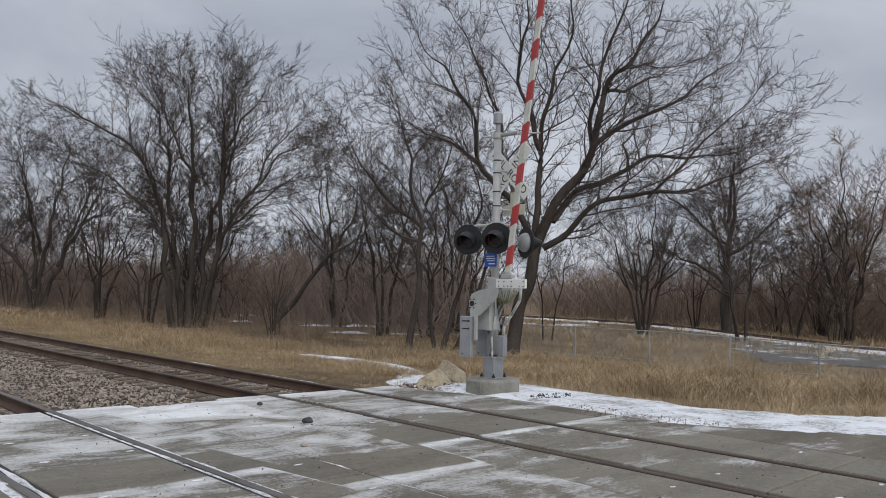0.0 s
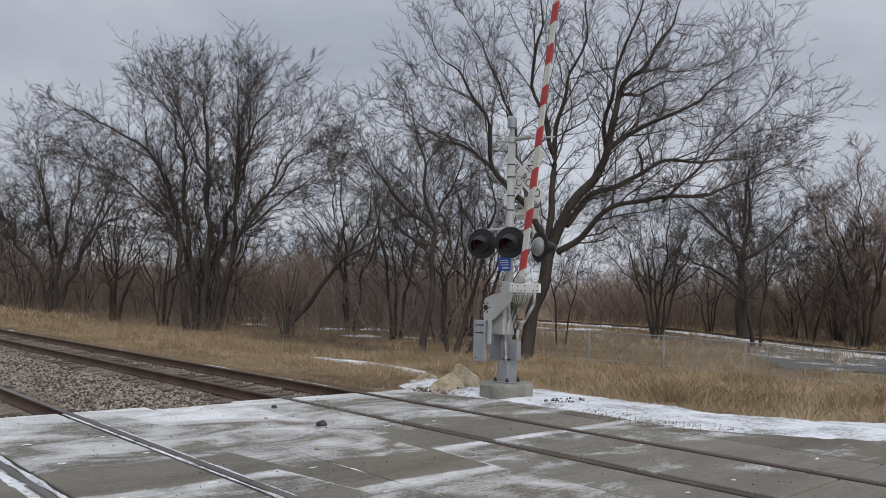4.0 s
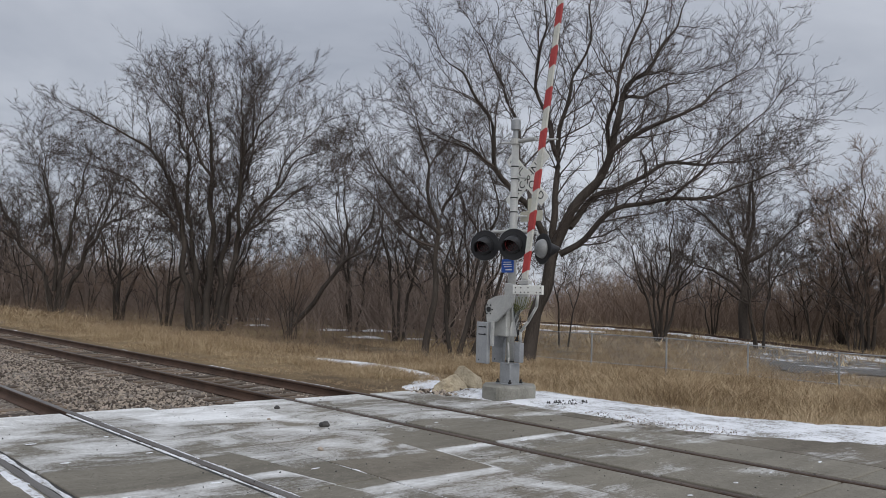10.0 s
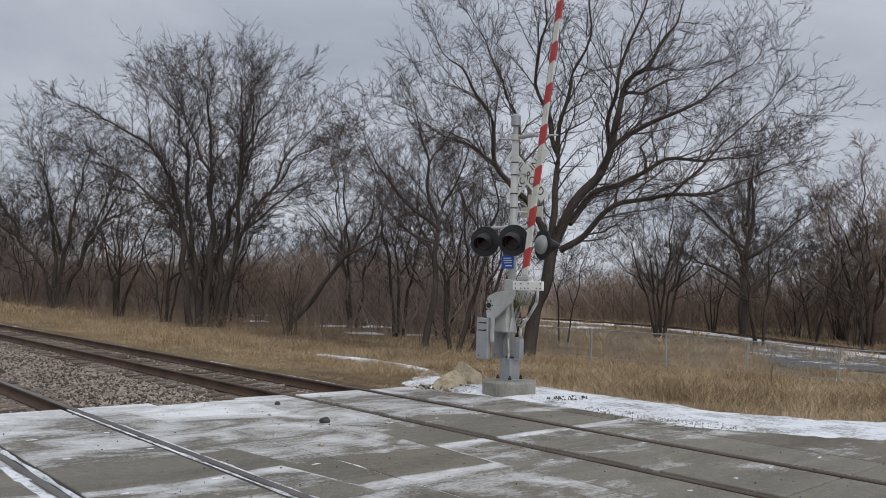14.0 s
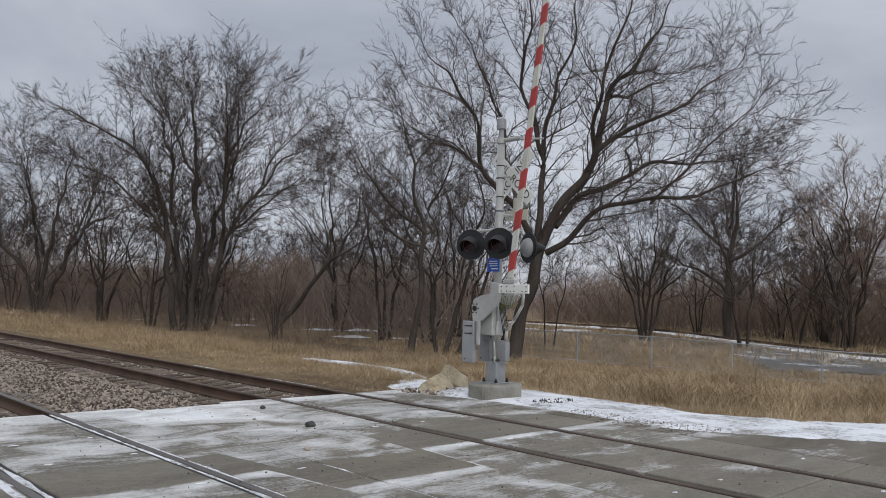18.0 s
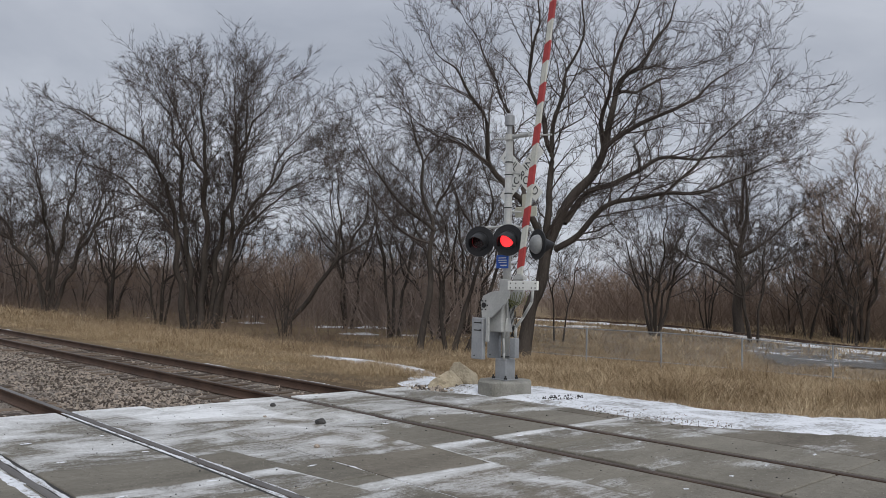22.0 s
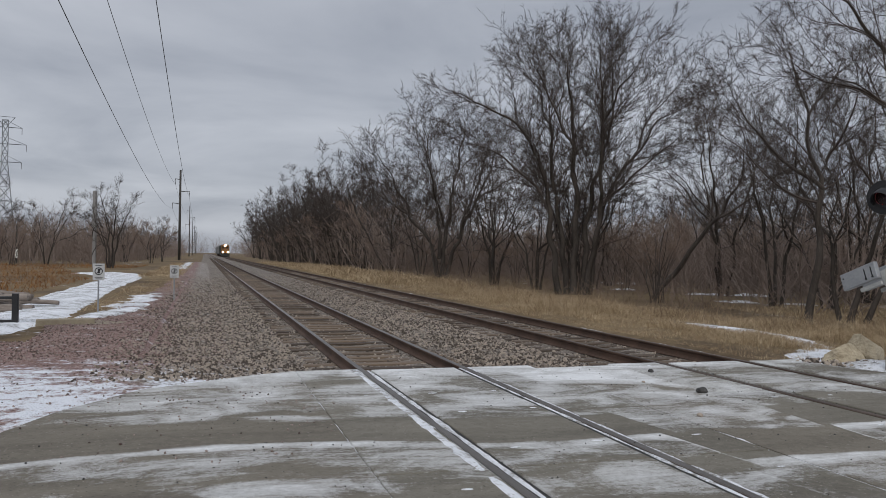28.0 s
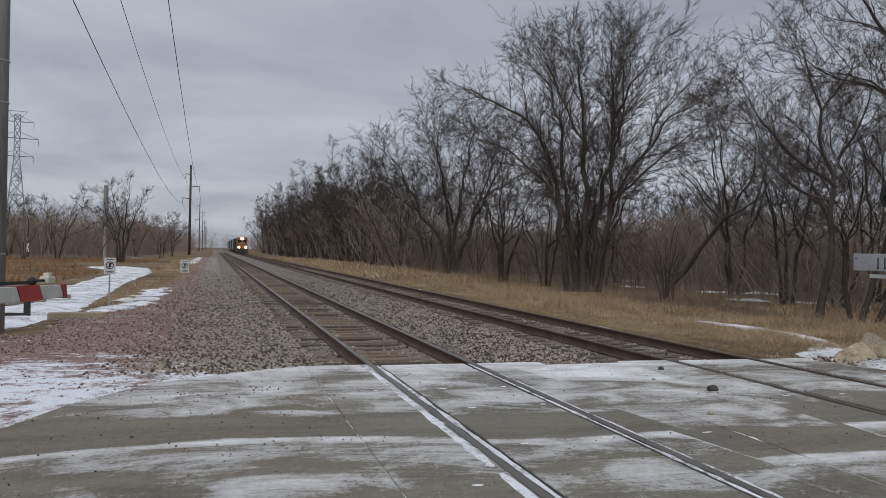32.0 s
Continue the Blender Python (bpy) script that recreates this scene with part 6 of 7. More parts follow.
grass("dry_grass", 14000, lambda r: (r.uniform(36, 64), r.uniform(0, 56)), 0.15, 0.5, 0.025, "dry grass beyond the fence", M_grass, 5)


def by_trail(x, y):
    lim = -4.9 + 1.35 if y < 46 else -3.4
    return lim + 0.15 < x < -1.0 - 1.3 * sm(22, 34, y) * sm(40, 30, y) if y > 20.6 else -3.2 < x < -1.6


grass("dry_grass", 9000, lambda r: (r.uniform(-3.6, -1.2), 20.3 + 40 * r.beta(1, 1.6)), 0.12, 0.42, 0.008, "short dry grass between trail and gravel", M_grass, 6, by_trail)
grass("dry_grass", 8000, lambda r: (r.uniform(-4.4, -1.4), r.uniform(58, 130)), 0.25, 0.6, 0.025, "dry grass along the trail", M_grass, 7)
grass("rust_grass", 28000, lambda r: (r.uniform(-40, -6.5), 24 + 90 * r.beta(1.1, 1.2)), 0.35, 1.0, 0.018, "rust-brown field of tall dead grass", M_grass_red, 8, lambda x, y: x < -6.9 - 0.2 * max(0, y - 55) * (y < 90))
grass("dry_grass", 2600, lambda r: (r.uniform(-3.9, -2.3), r.uniform(20.0, 22.6)), 0.15, 0.5, 0.007, "tan grass tufts round the concrete block", M_grass, 9, lambda x, y: not (-3.0 < x < -1.9 and y < 20.9))
grass("dead_weeds", 2600, lambda r: (r.uniform(14.5, 21.0), r.uniform(20, 62)), 0.35, 1.05, 0.008, "brown dead weeds at the wood's edge", M_weeds, 10)


# ---- wire fence beyond the grass ----
def build_fence():
    pts = [(22.3, 19.2), (22.4, 16.6), (22.9, 14.0), (24.0, 11.8), (25.4, 9.6), (26.6, 7.6), (28.6, 4.4)]
    f = thing("wire_fence", (0, 0, 0), "grey chain-link wire fence in dry grass", "fence")
    line = []
    for (x0, y0), (x1, y1) in zip(pts[:-1], pts[1:]):
        n = max(1, round(math.hypot(x1 - x0, y1 - y0) / 2.1))
        line += [(x0 + (x1 - x0) * k / n, y0 + (y1 - y0) * k / n) for k in range(n)]
    line.append(pts[-1])
    top = [Vector((x, y, fence_top(x, y))) for x, y in line]
    for k, p in enumerate(top):
        bm = bmesh.new()
        rod(bm, (p.x, p.y, p.z - 1.35), (p.x, p.y, p.z + 0.03), 0.03, 0.03, 8)
        part("post", bm, M_galv, f)
    for a, b in zip(top[:-1], top[1:]):
        bm = bmesh.new()
        rod(bm, a, b, 0.016, 0.016, 6)
        part("top_rail", bm, M_galv, f)
        bm = bmesh.new()
        rod(bm, a - Vector((0, 0, 0.95)), b - Vector((0, 0, 0.95)), 0.012, 0.012, 5)
        part("lower_wire", bm, M_galv, f)
    # mesh: crossing wires
    vs, fs = [], []
    for a, b in zip(top[:-1], top[1:]):
        d = (b - a)
        ln = d.length
        d.normalize()
        u = d.cross(Vector((0, 0, 1))).normalized()
        n = int(ln / 0.09)
        for s in (-1, 1):
            for k in range(-11, n + 11):
                x0, x1 = k * 0.09, k * 0.09 + s * 0.98
                z0, z1 = 0.0, 0.98
                if x1 < 0:
                    z1 = 0.98 * (x0 / (x0 - x1)) if x0 > 0 else -1
                    x1 = 0
                if x1 > ln:
                    z1 = 0.98 * ((ln - x0) / (x1 - x0)) if x0 < ln else -1
                    x1 = ln
                if x0 < 0 or x0 > ln or z1 <= 0:
                    continue
                p, q = a + d * x0 - Vector((0, 0, z0)), a + d * x1 - Vector((0, 0, z1))
                o = len(vs)
                h = Vector((0, 0, 0.0045))
                vs += [(p + h)[:], (p - h)[:], (q - h)[:], (q + h)[:]]
                fs.append((o, o + 1, o + 2, o + 3))
    tagged(raw("wire_mesh", vs, fs, M_galv, f), kind="stuff")


def fence_top(x, y):
    return 0.64 - 0.30 * sm(15, 7, y)


build_fence()


# ---- old siding beyond the fence: a dark rail on a snowy bed ----
def build_siding():
    s = thing("old_siding", (0, 0, 0), "dark rusty rail of an old siding", "railway track", kind="structure")
    pts = [(30, -8), (36.5, 3), (44.6, 14.5), (51.5, 24), (55.5, 33), (57.2, 46), (57.6, 62)]
    for (x0, y0), (x1, y1) in zip(pts[:-1], pts[1:]):
        z0, z1 = land(x0, y0) + 0.26, land(x1, y1) + 0.26
        bm = bmesh.new()
        box(bm, -0.05, 0, -0.16, 0.05, math.hypot(x1 - x0, y1 - y0) + 0.05, 0.0)
        o = part("rail", bm, M_railside, s)
        o.matrix_basis = Matrix.Translation((x0, y0, z0)) @ Vector((x1 - x0, y1 - y0, z1 - z0)).to_track_quat("Y", "Z").to_matrix().to_4x4()
        snow_sheet("snow_strip", [(x0 - 0.5, y0 + 0.25), (x1 - 0.5, y1 + 0.25), (x1 - 0.05, y1), (x0 - 0.05, y0)], lambda u, v: land(u, v) + 0.08, "strip of snow along the old siding", 0.05, 0.35, 0.5)


build_siding()


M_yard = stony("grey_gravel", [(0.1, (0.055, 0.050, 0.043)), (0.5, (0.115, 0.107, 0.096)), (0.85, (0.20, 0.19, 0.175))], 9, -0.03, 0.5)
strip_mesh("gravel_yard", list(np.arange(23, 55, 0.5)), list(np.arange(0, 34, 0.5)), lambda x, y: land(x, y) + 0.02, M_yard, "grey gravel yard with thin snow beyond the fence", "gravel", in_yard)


# ---- low dark shed behind the trees ----
def build_shed():
    s = thing("shed", (39.9, 44.6, -0.5), "low dark wooden shed behind the bare trees", "shed", turn=-40)
    bm = bmesh.new()
    box(bm, -2.0, -2.0, 0, 2.0, 2.0, 2.0)
    part("wall", bm, M_shed, s, "dark weathered plank wall")
    bm = bmesh.new()
    m = Matrix(((0, 0, 1, 0), (1, 0, 0, 0), (0, 1, 0, 0), (0, 0, 0, 1)))
    prism(bm, [(-2.2, 2.0), (2.2, 2.0), (2.2, 2.12), (-2.2, 2.2)], -2.15, 2.15, m)
    part("roof", bm, M_shed, s, "dull dark flat roof")
    for k in range(8):
        bm = bmesh.new()
        box(bm, -1.98 + 0.495 * k + 0.02, -2.03, 0.05, -1.98 + 0.495 * k + 0.47, -1.995, 1.97)
        part("plank", bm, M_shed, s)


M_shed = surface("dark_boards", (0.018, 0.02, 0.016), (0.05, 0.05, 0.042), 2, 20, 0.9, stretch=(4, 4, 0.4))
build_shed()

# ---- poles and wires ----
M_pole = surface("pole_wood", (0.17, 0.165, 0.16), (0.34, 0.33, 0.32), 2, 14, 0.95, relief=0.7, depth=0.02, stretch=(3, 3, 0.25))
M_darkpole = surface("dark_pole", (0.035, 0.032, 0.03), (0.085, 0.078, 0.07), 2, 14, 0.9, stretch=(3, 3, 0.25))
M_steel = surface("lattice_steel", (0.16, 0.17, 0.18), (0.30, 0.31, 0.33), 2, 20, 0.6, 0.4)
POLES = [(-4.07, 17.0, 0.21, M_pole), (-5.25, 186, 0.30, M_darkpole), (-5.6, 330, 0.2, M_darkpole), (-6.0, 450, 0.2, M_darkpole), (-6.4, 570, 0.2, M_darkpole), (-6.8, 690, 0.2, M_darkpole), (-7.2, 810, 0.2, M_darkpole)]
ARMS = ((-1.05, 17.6), (1.95, 14.9), (-1.6, 12.2))
ARMS_NEAR = ((-1.05, 17.6), (1.95, 14.9), (-0.95, 12.2))


def build_poles():
    for x, y, r, mat in POLES:
        p = thing("utility_pole", (x, y, land(x, y)), "tall wooden utility pole with three arms", "utility pole", "utility poles")
        bm = bmesh.new()
        rod(bm, (0, 0, -0.3), (0, 0, 20.1), r * 1.05, r * 0.72, 14)
        part("pole", bm, mat, p, "", True)
        for ax, az in ARMS_NEAR if y < 20 else ARMS:
            bm = bmesh.new()
            rod(bm, (0, 0, az + 0.35), (ax, 0, az + 0.55), 0.09, 0.06, 8)
            a = part("arm", bm, M_darkpole, p)
            bm = bmesh.new()
            for k in range(6):
                rod(bm, (ax, 0, az + 0.5 - 0.2 * k), (ax, 0, az + 0.38 - 0.2 * k), 0.08, 0.05, 8)
            rod(bm, (ax, 0, az + 0.55), (ax, 0, az - 0.75), 0.03, 0.03, 6)
            part("insulator", bm, M_darkpole, a)
        if y < 20:
            for z in (1.5, 4.4, 5.2):
                bm = bmesh.new()
                rod(bm, (0, 0, z), (0, 0, z + 0.03), r * 1.05, r * 1.05, 14)
                part("band", bm, M_galv, p)
    for k, (ax, az) in enumerate(ARMS):
        cu = bpy.data.curves.new("overhead_wire", "CURVE")
        cu.dimensions, cu.bevel_depth, cu.bevel_resolution = "3D", 0.019, 1
        sp = cu.splines.new("POLY")
        pts = []
        for (x0, y0, *_), (x1, y1, *_) in zip(POLES[:-1], POLES[1:]):
            sag = 2.1 * ((y1 - y0) / 169) ** 2
            for i in range(24):
                u = i / 24
                a0 = ARMS_NEAR[k][0] if y0 < 20 else ax
                pts.append((x0 + a0 + (x1 + ax - x0 - a0) * u, y0 + (y1 - y0) * u, az - 0.75 - 4 * sag * u * (1 - u) - 0.15))
        pts = [(pts[0][0], -60, pts[0][2] - 0.5)] + pts
        sp.points.add(len(pts) - 1)
        for q, c in zip(sp.points, pts):
            q.co = (*c, 1)
        cu.materials.append(M_rubber)
        tagged(new("overhead_wire", cu), "thin black overhead wire sagging between poles", "wire", "overhead wires")


build_poles()


def build_stub():
    p = thing("pole_stump", (-11.5, 94.0, -0.25), "tall cut-off wooden pole wound with vines", "pole")
    bm = bmesh.new()
    rod(bm, (0, 0, -0.2), (0.05, 0, 4.6), 0.20, 0.20, 12)
    rod(bm, (0.05, 0, 4.5), (0.0, 0, 8.4), 0.25, 0.24, 12)
    part("pole", bm, M_pole, p)
    bm = bmesh.new()
    pipe(bm, [(0.2 * math.cos(a * 0.9), 0.2 * math.sin(a * 0.9), a * 0.35) for a in range(14)], 0.05, 6)
    part("vine", bm, M_bark, p)


build_stub()


def lattice_tower(at, label):
    t = thing("transmission_tower", at, label, "tower", "transmission towers", turn=12)
    H, b0, b1 = 29.0, 2.6, 0.55

    def half(z):
        return b0 + (b1 - b0) * min(1, z / 20.0)
    for sx, sy in ((-1, -1), (1, -1), (1, 1), (-1, 1)):
        bm = bmesh.new()
        rod(bm, (sx * half(0), sy * half(0), -0.3), (sx * half(20), sy * half(20), 20), 0.10, 0.08, 5)
        rod(bm, (sx * half(20), sy * half(20), 20), (sx * half(20), sy * half(20), H), 0.08, 0.07, 5)
        part("leg", bm, M_steel, t)
    zs = [0, 4.5, 8.5, 12, 15, 17.5, 20, 22, 24, 26, 28, H]
    for z0, z1 in zip(zs[:-1], zs[1:]):
        bm = bmesh.new()
        for (ax, ay), (bx, by) in (((-1, -1), (1, -1)), ((1, -1), (1, 1)), ((1, 1), (-1, 1)), ((-1, 1), (-1, -1))):
            h0, h1 = half(z0), half(z1)
            rod(bm, (ax * h0, ay * h0, z0), (bx * h1, by * h1, z1), 0.045, 0.045, 4)
            rod(bm, (bx * h0, by * h0, z0), (ax * h1, ay * h1, z1), 0.045, 0.045, 4)
            rod(bm, (ax * h1, ay * h1, z1), (bx * h1, by * h1, z1), 0.045, 0.045, 4)
        part("lattice_bay", bm, M_steel, t)
    for z, w in ((20.2, 3.1), (24.0, 4.0), (27.5, 3.1)):
        for s in (-1, 1):
            bm = bmesh.new()
            for y in (-0.4, 0.4):
                rod(bm, (s * 0.5, y, z), (s * w, 0, z), 0.05, 0.05, 4)
            rod(bm, (s * 0.5, 0, z + 1.3), (s * w, 0, z), 0.045, 0.045, 4)
            rod(bm, (s * w, 0, z), (s * w, 0, z - 1.4), 0.07, 0.05, 5)
            part("crossarm", bm, M_steel, t)
    bm = bmesh.new()
    rod(bm, (-1.8, 0, H + 0.7), (1.8, 0, H + 0.7), 0.05, 0.05, 4)
    rod(bm, (-1.8, 0, H + 0.7), (-0.5, 0, H - 1), 0.05, 0.05, 4)
    rod(bm, (1.8, 0, H + 0.7), (0.5, 0, H - 1), 0.05, 0.05, 4)
    part("peak", bm, M_steel, t)
    return t


tower = lattice_tower((-40.3, 185.7, -0.2), "grey steel lattice transmission tower in the field")
copy_thing(tower, pose(-45.5, 440, 0, 0, 0, 8))


# ---- notices, barrier, logs, kerb block ----
def notice(at, turn, h):
    s = thing("warning_sign", at, "white prohibition sign on a thin grey post", "sign", "trail signs", turn=turn)
    bm = bmesh.new()
    rod(bm, (0, 0, -0.2), (0, 0, h - 0.05), 0.022, 0.022, 8)
    part("post", bm, M_galv, s)
    bm = bmesh.new()
    box(bm, -0.15, -0.035, h - 0.46, 0.15, -0.025, h, 0.004)
    pl = part("plate", bm, M_dull, s, "weathered white sign plate")
    bm = bmesh.new()
    n = 28
    ring = []
    for k in range(n):
        a = 6.2832 * k / n
        ring.append([bm.verts.new((r * math.cos(a), -0.0375, h - 0.21 + r * math.sin(a))) for r in (0.082, 0.105)])
    for k in range(n):
        a, b = ring[k], ring[(k + 1) % n]
        bm.faces.new((a[0], a[1], b[1], b[0]))
    part("ring", bm, M_black, pl)
    bm = bmesh.new()
    box(bm, -0.095, -0.039, -0.011, 0.095, -0.0365, 0.011, 0, Matrix.Translation((0, 0, h - 0.21)) @ Matrix.Rotation(radians(-45), 4, "Y"))
    part("slash", bm, M_black, pl)
    bm = bmesh.new()
    box(bm, -0.025, -0.038, h - 0.27, 0.03, -0.036, h - 0.14)
    part("pictogram_bar", bm, M_black, pl)
    for z, w in ((h - 0.05, 0.09), (h - 0.38, 0.10), (h - 0.42, 0.08)):
        bm = bmesh.new()
        box(bm, -w, -0.038, z - 0.008, w, -0.036, z + 0.008)
        part("lettering_bar", bm, M_black, pl)


M_dull = surface("weathered_white", (0.36, 0.36, 0.36), (0.56, 0.56, 0.55), 3, 30, 0.6)
notice((-2.77, 23.7, -0.13), 6, 1.40)
notice((-1.0, 30.0, -0.20), 2, 1.34)


def build_barrier():
    b = thing("trail_barrier", (-4.15, 20.4, -0.05), "dark steel barrier frame beside the trail", "barrier")
    for x in (0.0, -2.4):
        bm = bmesh.new()
        box(bm, x - 0.065, -0.065, -0.1, x + 0.065, 0.065, 0.66, 0.01)
        part("post", bm, M_black, b)
    for z in (0.02, 0.56):
        bm = bmesh.new()
        box(bm, -2.4, -0.04, z - 0.035, -0.06, 0.04, z + 0.035, 0.008)
        part("bar", bm, M_black, b)
    rl = random.Random(12)
    for k in range(9):
        bm = bmesh.new()
        ln, r = rl.uniform(1.8, 3.8), rl.uniform(0.09, 0.16)
        bmesh.ops.create_cone(bm, cap_ends=True, segments=12, radius1=r, radius2=r * 0.8, depth=ln, matrix=pose(0, 0, 0, 90, 0, 0))
        es = [e for e in bm.edges if abs(e.verts[0].co.y - e.verts[1].co.y) > 0.5]
        bmesh.ops.subdivide_edges(bm, edges=es, cuts=7)
        for v in bm.verts:
            v.co += Vector((0.07 * math.sin(v.co.y * 1.7 + k), 0.06 * noise.noise((v.co.x * 9, v.co.z * 9, k)), 0.05 * math.sin(v.co.y * 2 + k))) + 0.03 * noise.noise_vector(v.co * 4 + Vector((k, 0, 0)))
        o = mesh_ob("log", bm, M_log)
        layer = 0 if k < 5 else 1
        o.matrix_basis = pose(-6.2 + rl.uniform(-0.5, 0.5), 25.0 + 0.42 * (k % 5) + 0.2 * layer, 0.02 + 0.24 * layer, rl.uniform(-2, 2), 0, 75 + rl.uniform(-12, 12))
        tagged(o, "grey weathered broken log lying by the trail", "log", "log pile")
    bm = bmesh.new()
    box(bm, -0.62, -0.12, -0.1, 0.62, 0.12, 0.13, 0.025)
    o = mesh_ob("concrete_block", bm, M_tan)
    o.matrix_basis = pose(-3.05, 20.2, -0.1, 0, 0, 8)
    tagged(o, "low tan concrete block at the trail's edge", "block")
    sheet("sand_pad", [(-3.35, 20.35), (-2.7, 19.95), (-2.0, 20.0), (-1.75, 20.5), (-1.9, 21.1), (-2.6, 21.3), (-3.3, 21.1)], -0.085, M_tan, "flat tan sandy pad behind the concrete block", "sand", thick=0.1)
    m = thing("marker_post", (-24.0, 118.0, -0.3), "thin dark pole with a white marker plate", "marker")
    bm = bmesh.new()
    rod(bm, (0, 0, 0), (0, 0, 5.2), 0.09, 0.08, 8)
    part("pole", bm, M_darkpole, m)
    bm = bmesh.new()
    box(bm, -0.16, -0.13, 0.8, 0.16, -0.09, 2.0, 0.01)
    part("plate", bm, M_white, m, "white marker plate")


M_log = surface("grey_log", (0.13, 0.105, 0.088), (0.36, 0.31, 0.27), 2, 20, 0.95, relief=0.7, stretch=(4, 0.4, 4))
M_tan = surface("tan_concrete", (0.22, 0.185, 0.13), (0.36, 0.31, 0.225), 3, 30, 0.95)
build_barrier()

# ---- the train ----
M_loco = surface("orange_paint", (0.11, 0.050, 0.018), (0.19, 0.092, 0.034), 1.5, 12, 0.5)
M_locodark = surface("dark_green_paint", (0.016, 0.018, 0.016), (0.05, 0.05, 0.045), 1.5, 12, 0.55)
M_glass = surface("dark_window", (0.01, 0.012, 0.014), (0.02, 0.022, 0.025), 3, 30, 0.1)
M_head = glow("headlight", (1.0, 0.78, 0.42), 22.0)
M_car = surface("boxcar_paint", (0.16, 0.165, 0.17), (0.32, 0.325, 0.33), 0.8, 10, 0.7)
TRX = (RAILS[2] + RAILS[3]) / 2


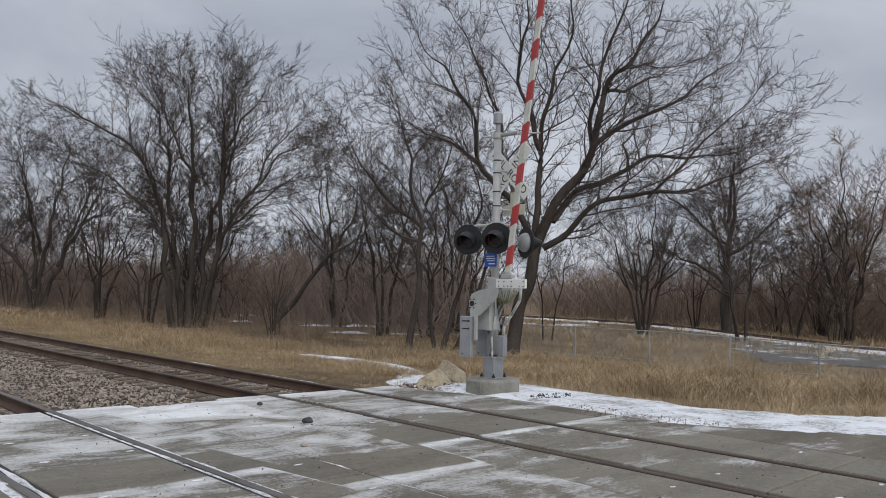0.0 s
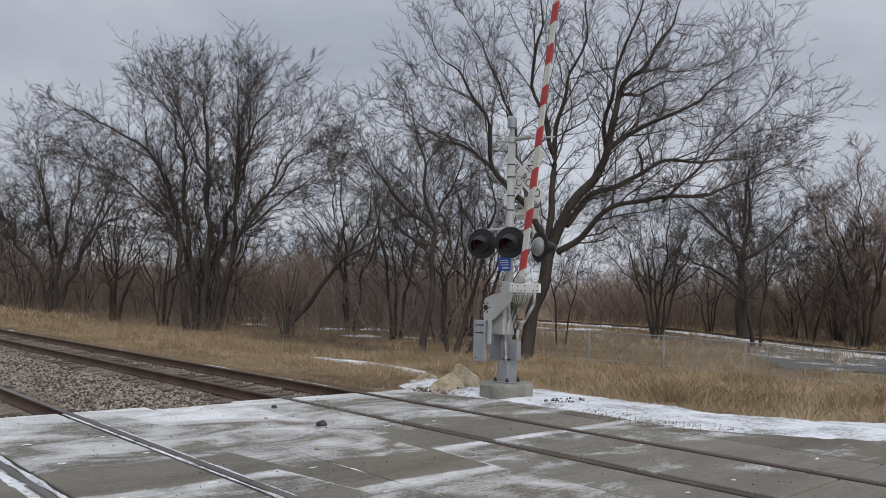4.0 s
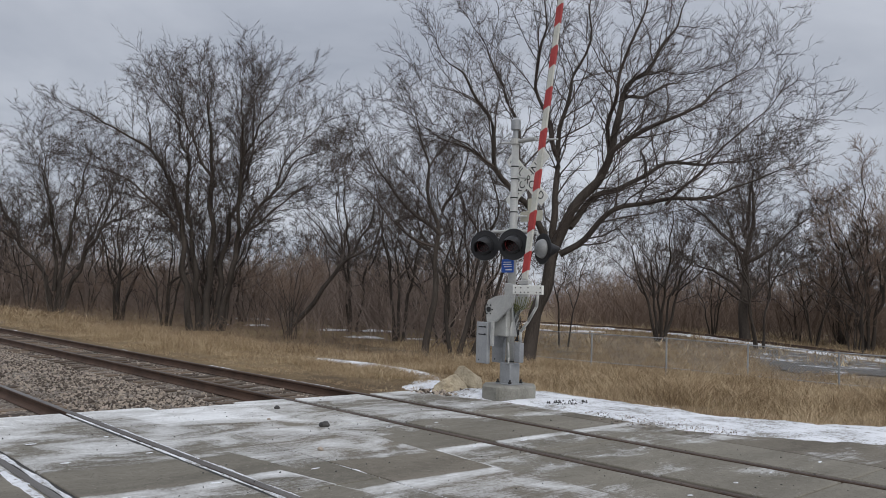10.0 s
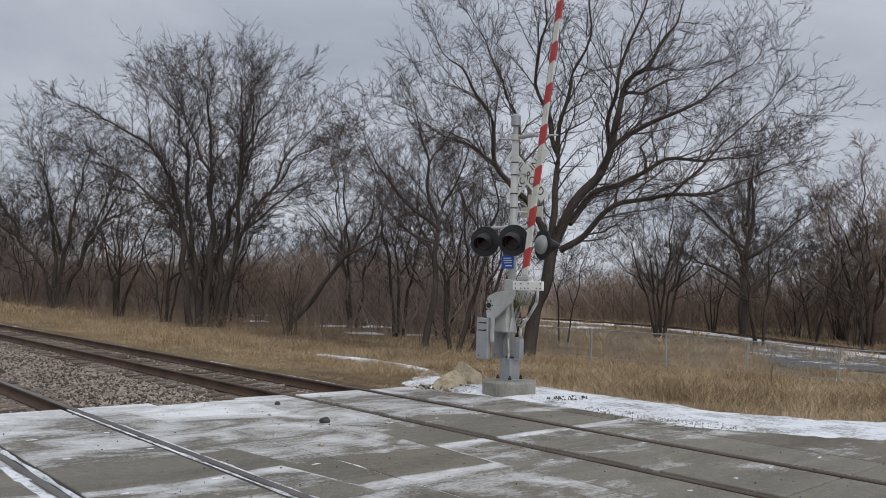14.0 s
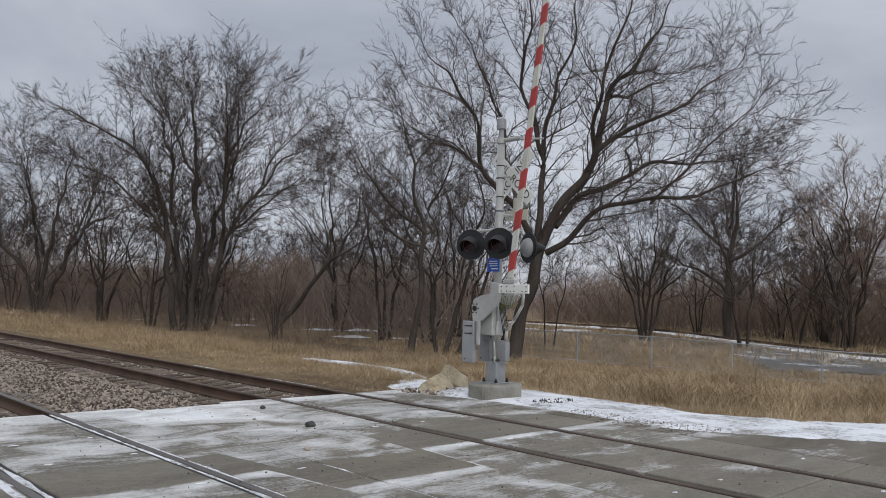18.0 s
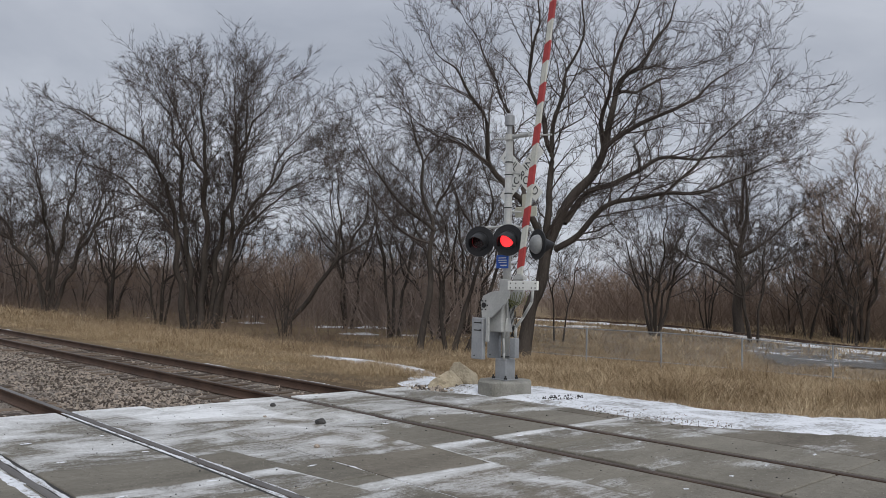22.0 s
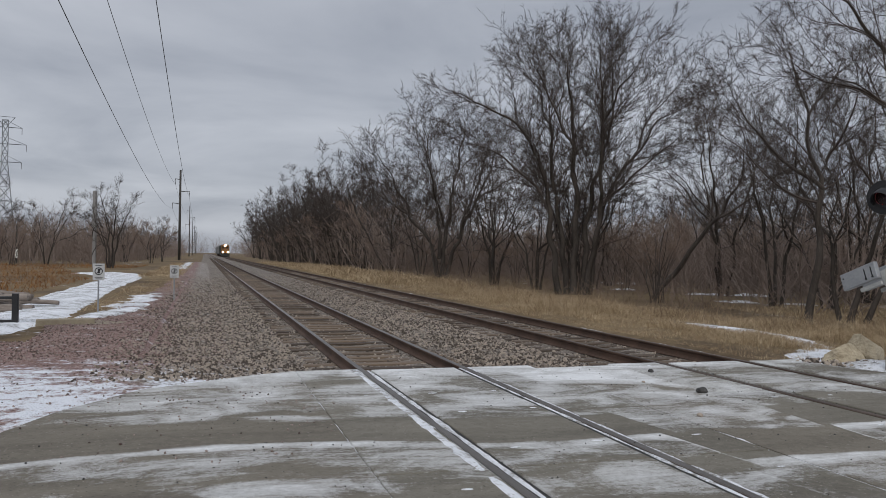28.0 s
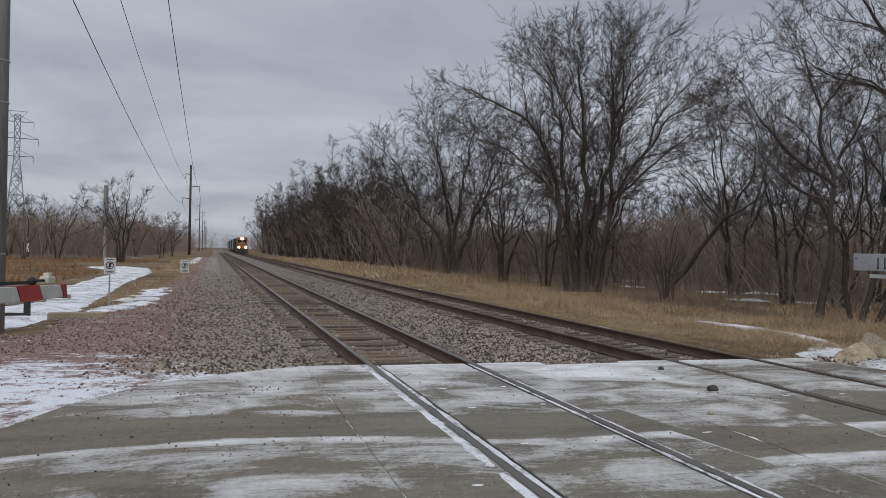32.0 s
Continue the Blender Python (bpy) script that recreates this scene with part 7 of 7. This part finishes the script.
def build_train():
    t = thing("locomotive", (TRX, 392, 0), "grimy dull orange freight locomotive with bright headlights", "locomotive")
    bm = bmesh.new()
    box(bm, -1.5, 0.3, 0.55, 1.5, 21.5, 1.35, 0.05)
    part("underframe", bm, M_locodark, t)
    bm = bmesh.new()
    box(bm, -0.95, 0.5, 1.35, 0.95, 3.0, 2.95, 0.18)
    part("nose", bm, M_loco, t, "dull orange short nose")
    bm = bmesh.new()
    box(bm, -1.5, 2.8, 1.35, 1.5, 5.6, 4.35, 0.12)
    box(bm, -1.25, 2.9, 4.25, 1.25, 5.4, 4.6, 0.12)
    cab = part("cab", bm, M_loco, t, "dull orange cab")
    for x in (-0.75, 0.75):
        bm = bmesh.new()
        box(bm, x - 0.42, 2.76, 3.2, x + 0.42, 2.80, 3.85, 0.01)
        part("windscreen", bm, M_glass, cab)
    bm = bmesh.new()
    box(bm, -0.95, 5.6, 1.35, 0.95, 21.0, 4.2, 0.1)
    part("hood", bm, M_locodark, t, "long dark engine hood")
    bm = bmesh.new()
    box(bm, -1.5, 0.0, 0.12, 1.5, 0.35, 1.35, 0.04)
    part("pilot", bm, M_locodark, t)
    for x, z in ((-0.95, 1.75), (0.95, 1.75)):
        bm = bmesh.new()
        bmesh.ops.create_cone(bm, cap_ends=True, segments=16, radius1=0.27, radius2=0.27, depth=0.1, matrix=pose(x, 0.0, z, 90, 0, 0))
        part("ditch_light", bm, M_head, t, "bright ditch light")
    for x in (-0.14, 0.14):
        bm = bmesh.new()
        bmesh.ops.create_cone(bm, cap_ends=True, segments=16, radius1=0.26, radius2=0.26, depth=0.1, matrix=pose(x, 2.72, 4.2, 90, 0, 0))
        part("headlight", bm, M_head, t, "bright headlight")
    for y in (3.0, 5.0, 7.0, 14.5, 16.5, 18.5):
        for x in (-0.72, 0.72):
            bm = bmesh.new()
            rod(bm, (x - 0.06, y, 0.52), (x + 0.06, y, 0.52), 0.52, 0.52, 18)
            part("wheel", bm, M_railside, t)
    cars = []
    for k in range(7):
        c = thing("freight_car", (TRX, 392 + 23 + 17.5 * k, 0), "grey covered freight car behind the locomotive" if k % 2 else "dark covered freight car behind the locomotive", "freight car", "freight cars")
        bm = bmesh.new()
        box(bm, -1.5, 0.4, 1.1, 1.5, 16.6, 4.4, 0.08)
        body = part("body", bm, M_car if k % 2 else M_locodark, c)
        for q in range(10):
            bm = bmesh.new()
            box(bm, -1.56, 0.9 + q * 1.65, 1.15, -1.5, 1.0 + q * 1.65, 4.3)
            part("rib", bm, M_car if k % 2 else M_locodark, body)
        bm = bmesh.new()
        box(bm, -1.3, 0.5, 4.4, 1.3, 16.5, 4.65, 0.1)
        part("roof", bm, M_car, c)
        for y in (2.0, 3.8, 13.2, 15.0):
            for x in (-0.72, 0.72):
                bm = bmesh.new()
                rod(bm, (x - 0.06, y, 0.46), (x + 0.06, y, 0.46), 0.46, 0.46, 14)
                part("wheel", bm, M_railside, c)
        bm = bmesh.new()
        box(bm, -1.2, 0.0, 0.8, 1.2, 17.0, 1.1, 0.04)
        part("frame", bm, M_locodark, c)
        cars.append(c)
    return t, cars


loco, cars = build_train()


# ---- what moves ----
def motions():
    # the train comes on at a steady speed, with all its cars
    far_end, near_end = 392.0 + 23.4 * 19.2, 392.0 - 8.6 * 19.2
    for k, c in enumerate([loco] + cars):
        back = 0 if k == 0 else 23 + 17.5 * (k - 1)
        walk(c, [(0, pose(TRX, far_end + back, 0)), (16, pose(TRX, (far_end + near_end) / 2 + back, 0)), (32, pose(TRX, near_end + back, 0))])
    # far gate: swings about its pivot from upright to level
    far = ((0, 0), (24.1, 0), (24.3, 3), (24.5, 8), (24.8, 17), (25.2, 30), (25.6, 39), (26.4, 52), (27.5, 65), (28.2, 72), (29.0, 79), (29.6, 85), (30.0, 89), (30.4, 90), (32, 90))
    walk(arm_far, [(t, pose(-0.25, 0.24, 1.507, a)) for t, a in far])
    near = ((0, 0), (24.1, 0), (24.3, 3), (24.5, 8), (24.8, 17), (25.2, 29), (25.6, 37), (26.4, 49), (27.5, 63), (28.2, 70.3), (28.6, 73.8), (29.0, 77.0), (29.4, 80.6), (30.0, 85.4), (30.4, 88.0), (31.0, 91.3), (31.3, 91.6), (32, 91.6))
    walk(arm_near, [(t, pose(-0.30, -0.15, 1.50, a)) for t, a in near])
    # flashers: each lens disc turns its lit face out for 0.6 s in turn
    for k, lens in enumerate(lenses_far):
        rows, turn, t = [(0, pose(-0.004, 0, 0))], 0, 20.05 + 0.6 * k
        while t < 32.1:
            for dt in (0.0, 0.6):
                a = t + dt
                if a - 0.035 > 32:
                    break
                rows.append((a - 0.034, pose(-0.004, 0, 0, 0, 0, turn)))
                rows.append((a - 0.0, pose(-0.004, 0, 0, 0, 0, turn + 89)))
                turn += 180
                rows.append((a + 0.034, pose(-0.004, 0, 0, 0, 0, turn - 2)))
                rows.append((a + 0.067, pose(-0.004, 0, 0, 0, 0, turn)))
            t += 1.2
        rows = [r for r in rows if r[0] <= 32.0]
        rows.append((32.05, rows[-1][1]))
        walk(lens, rows)


motions()
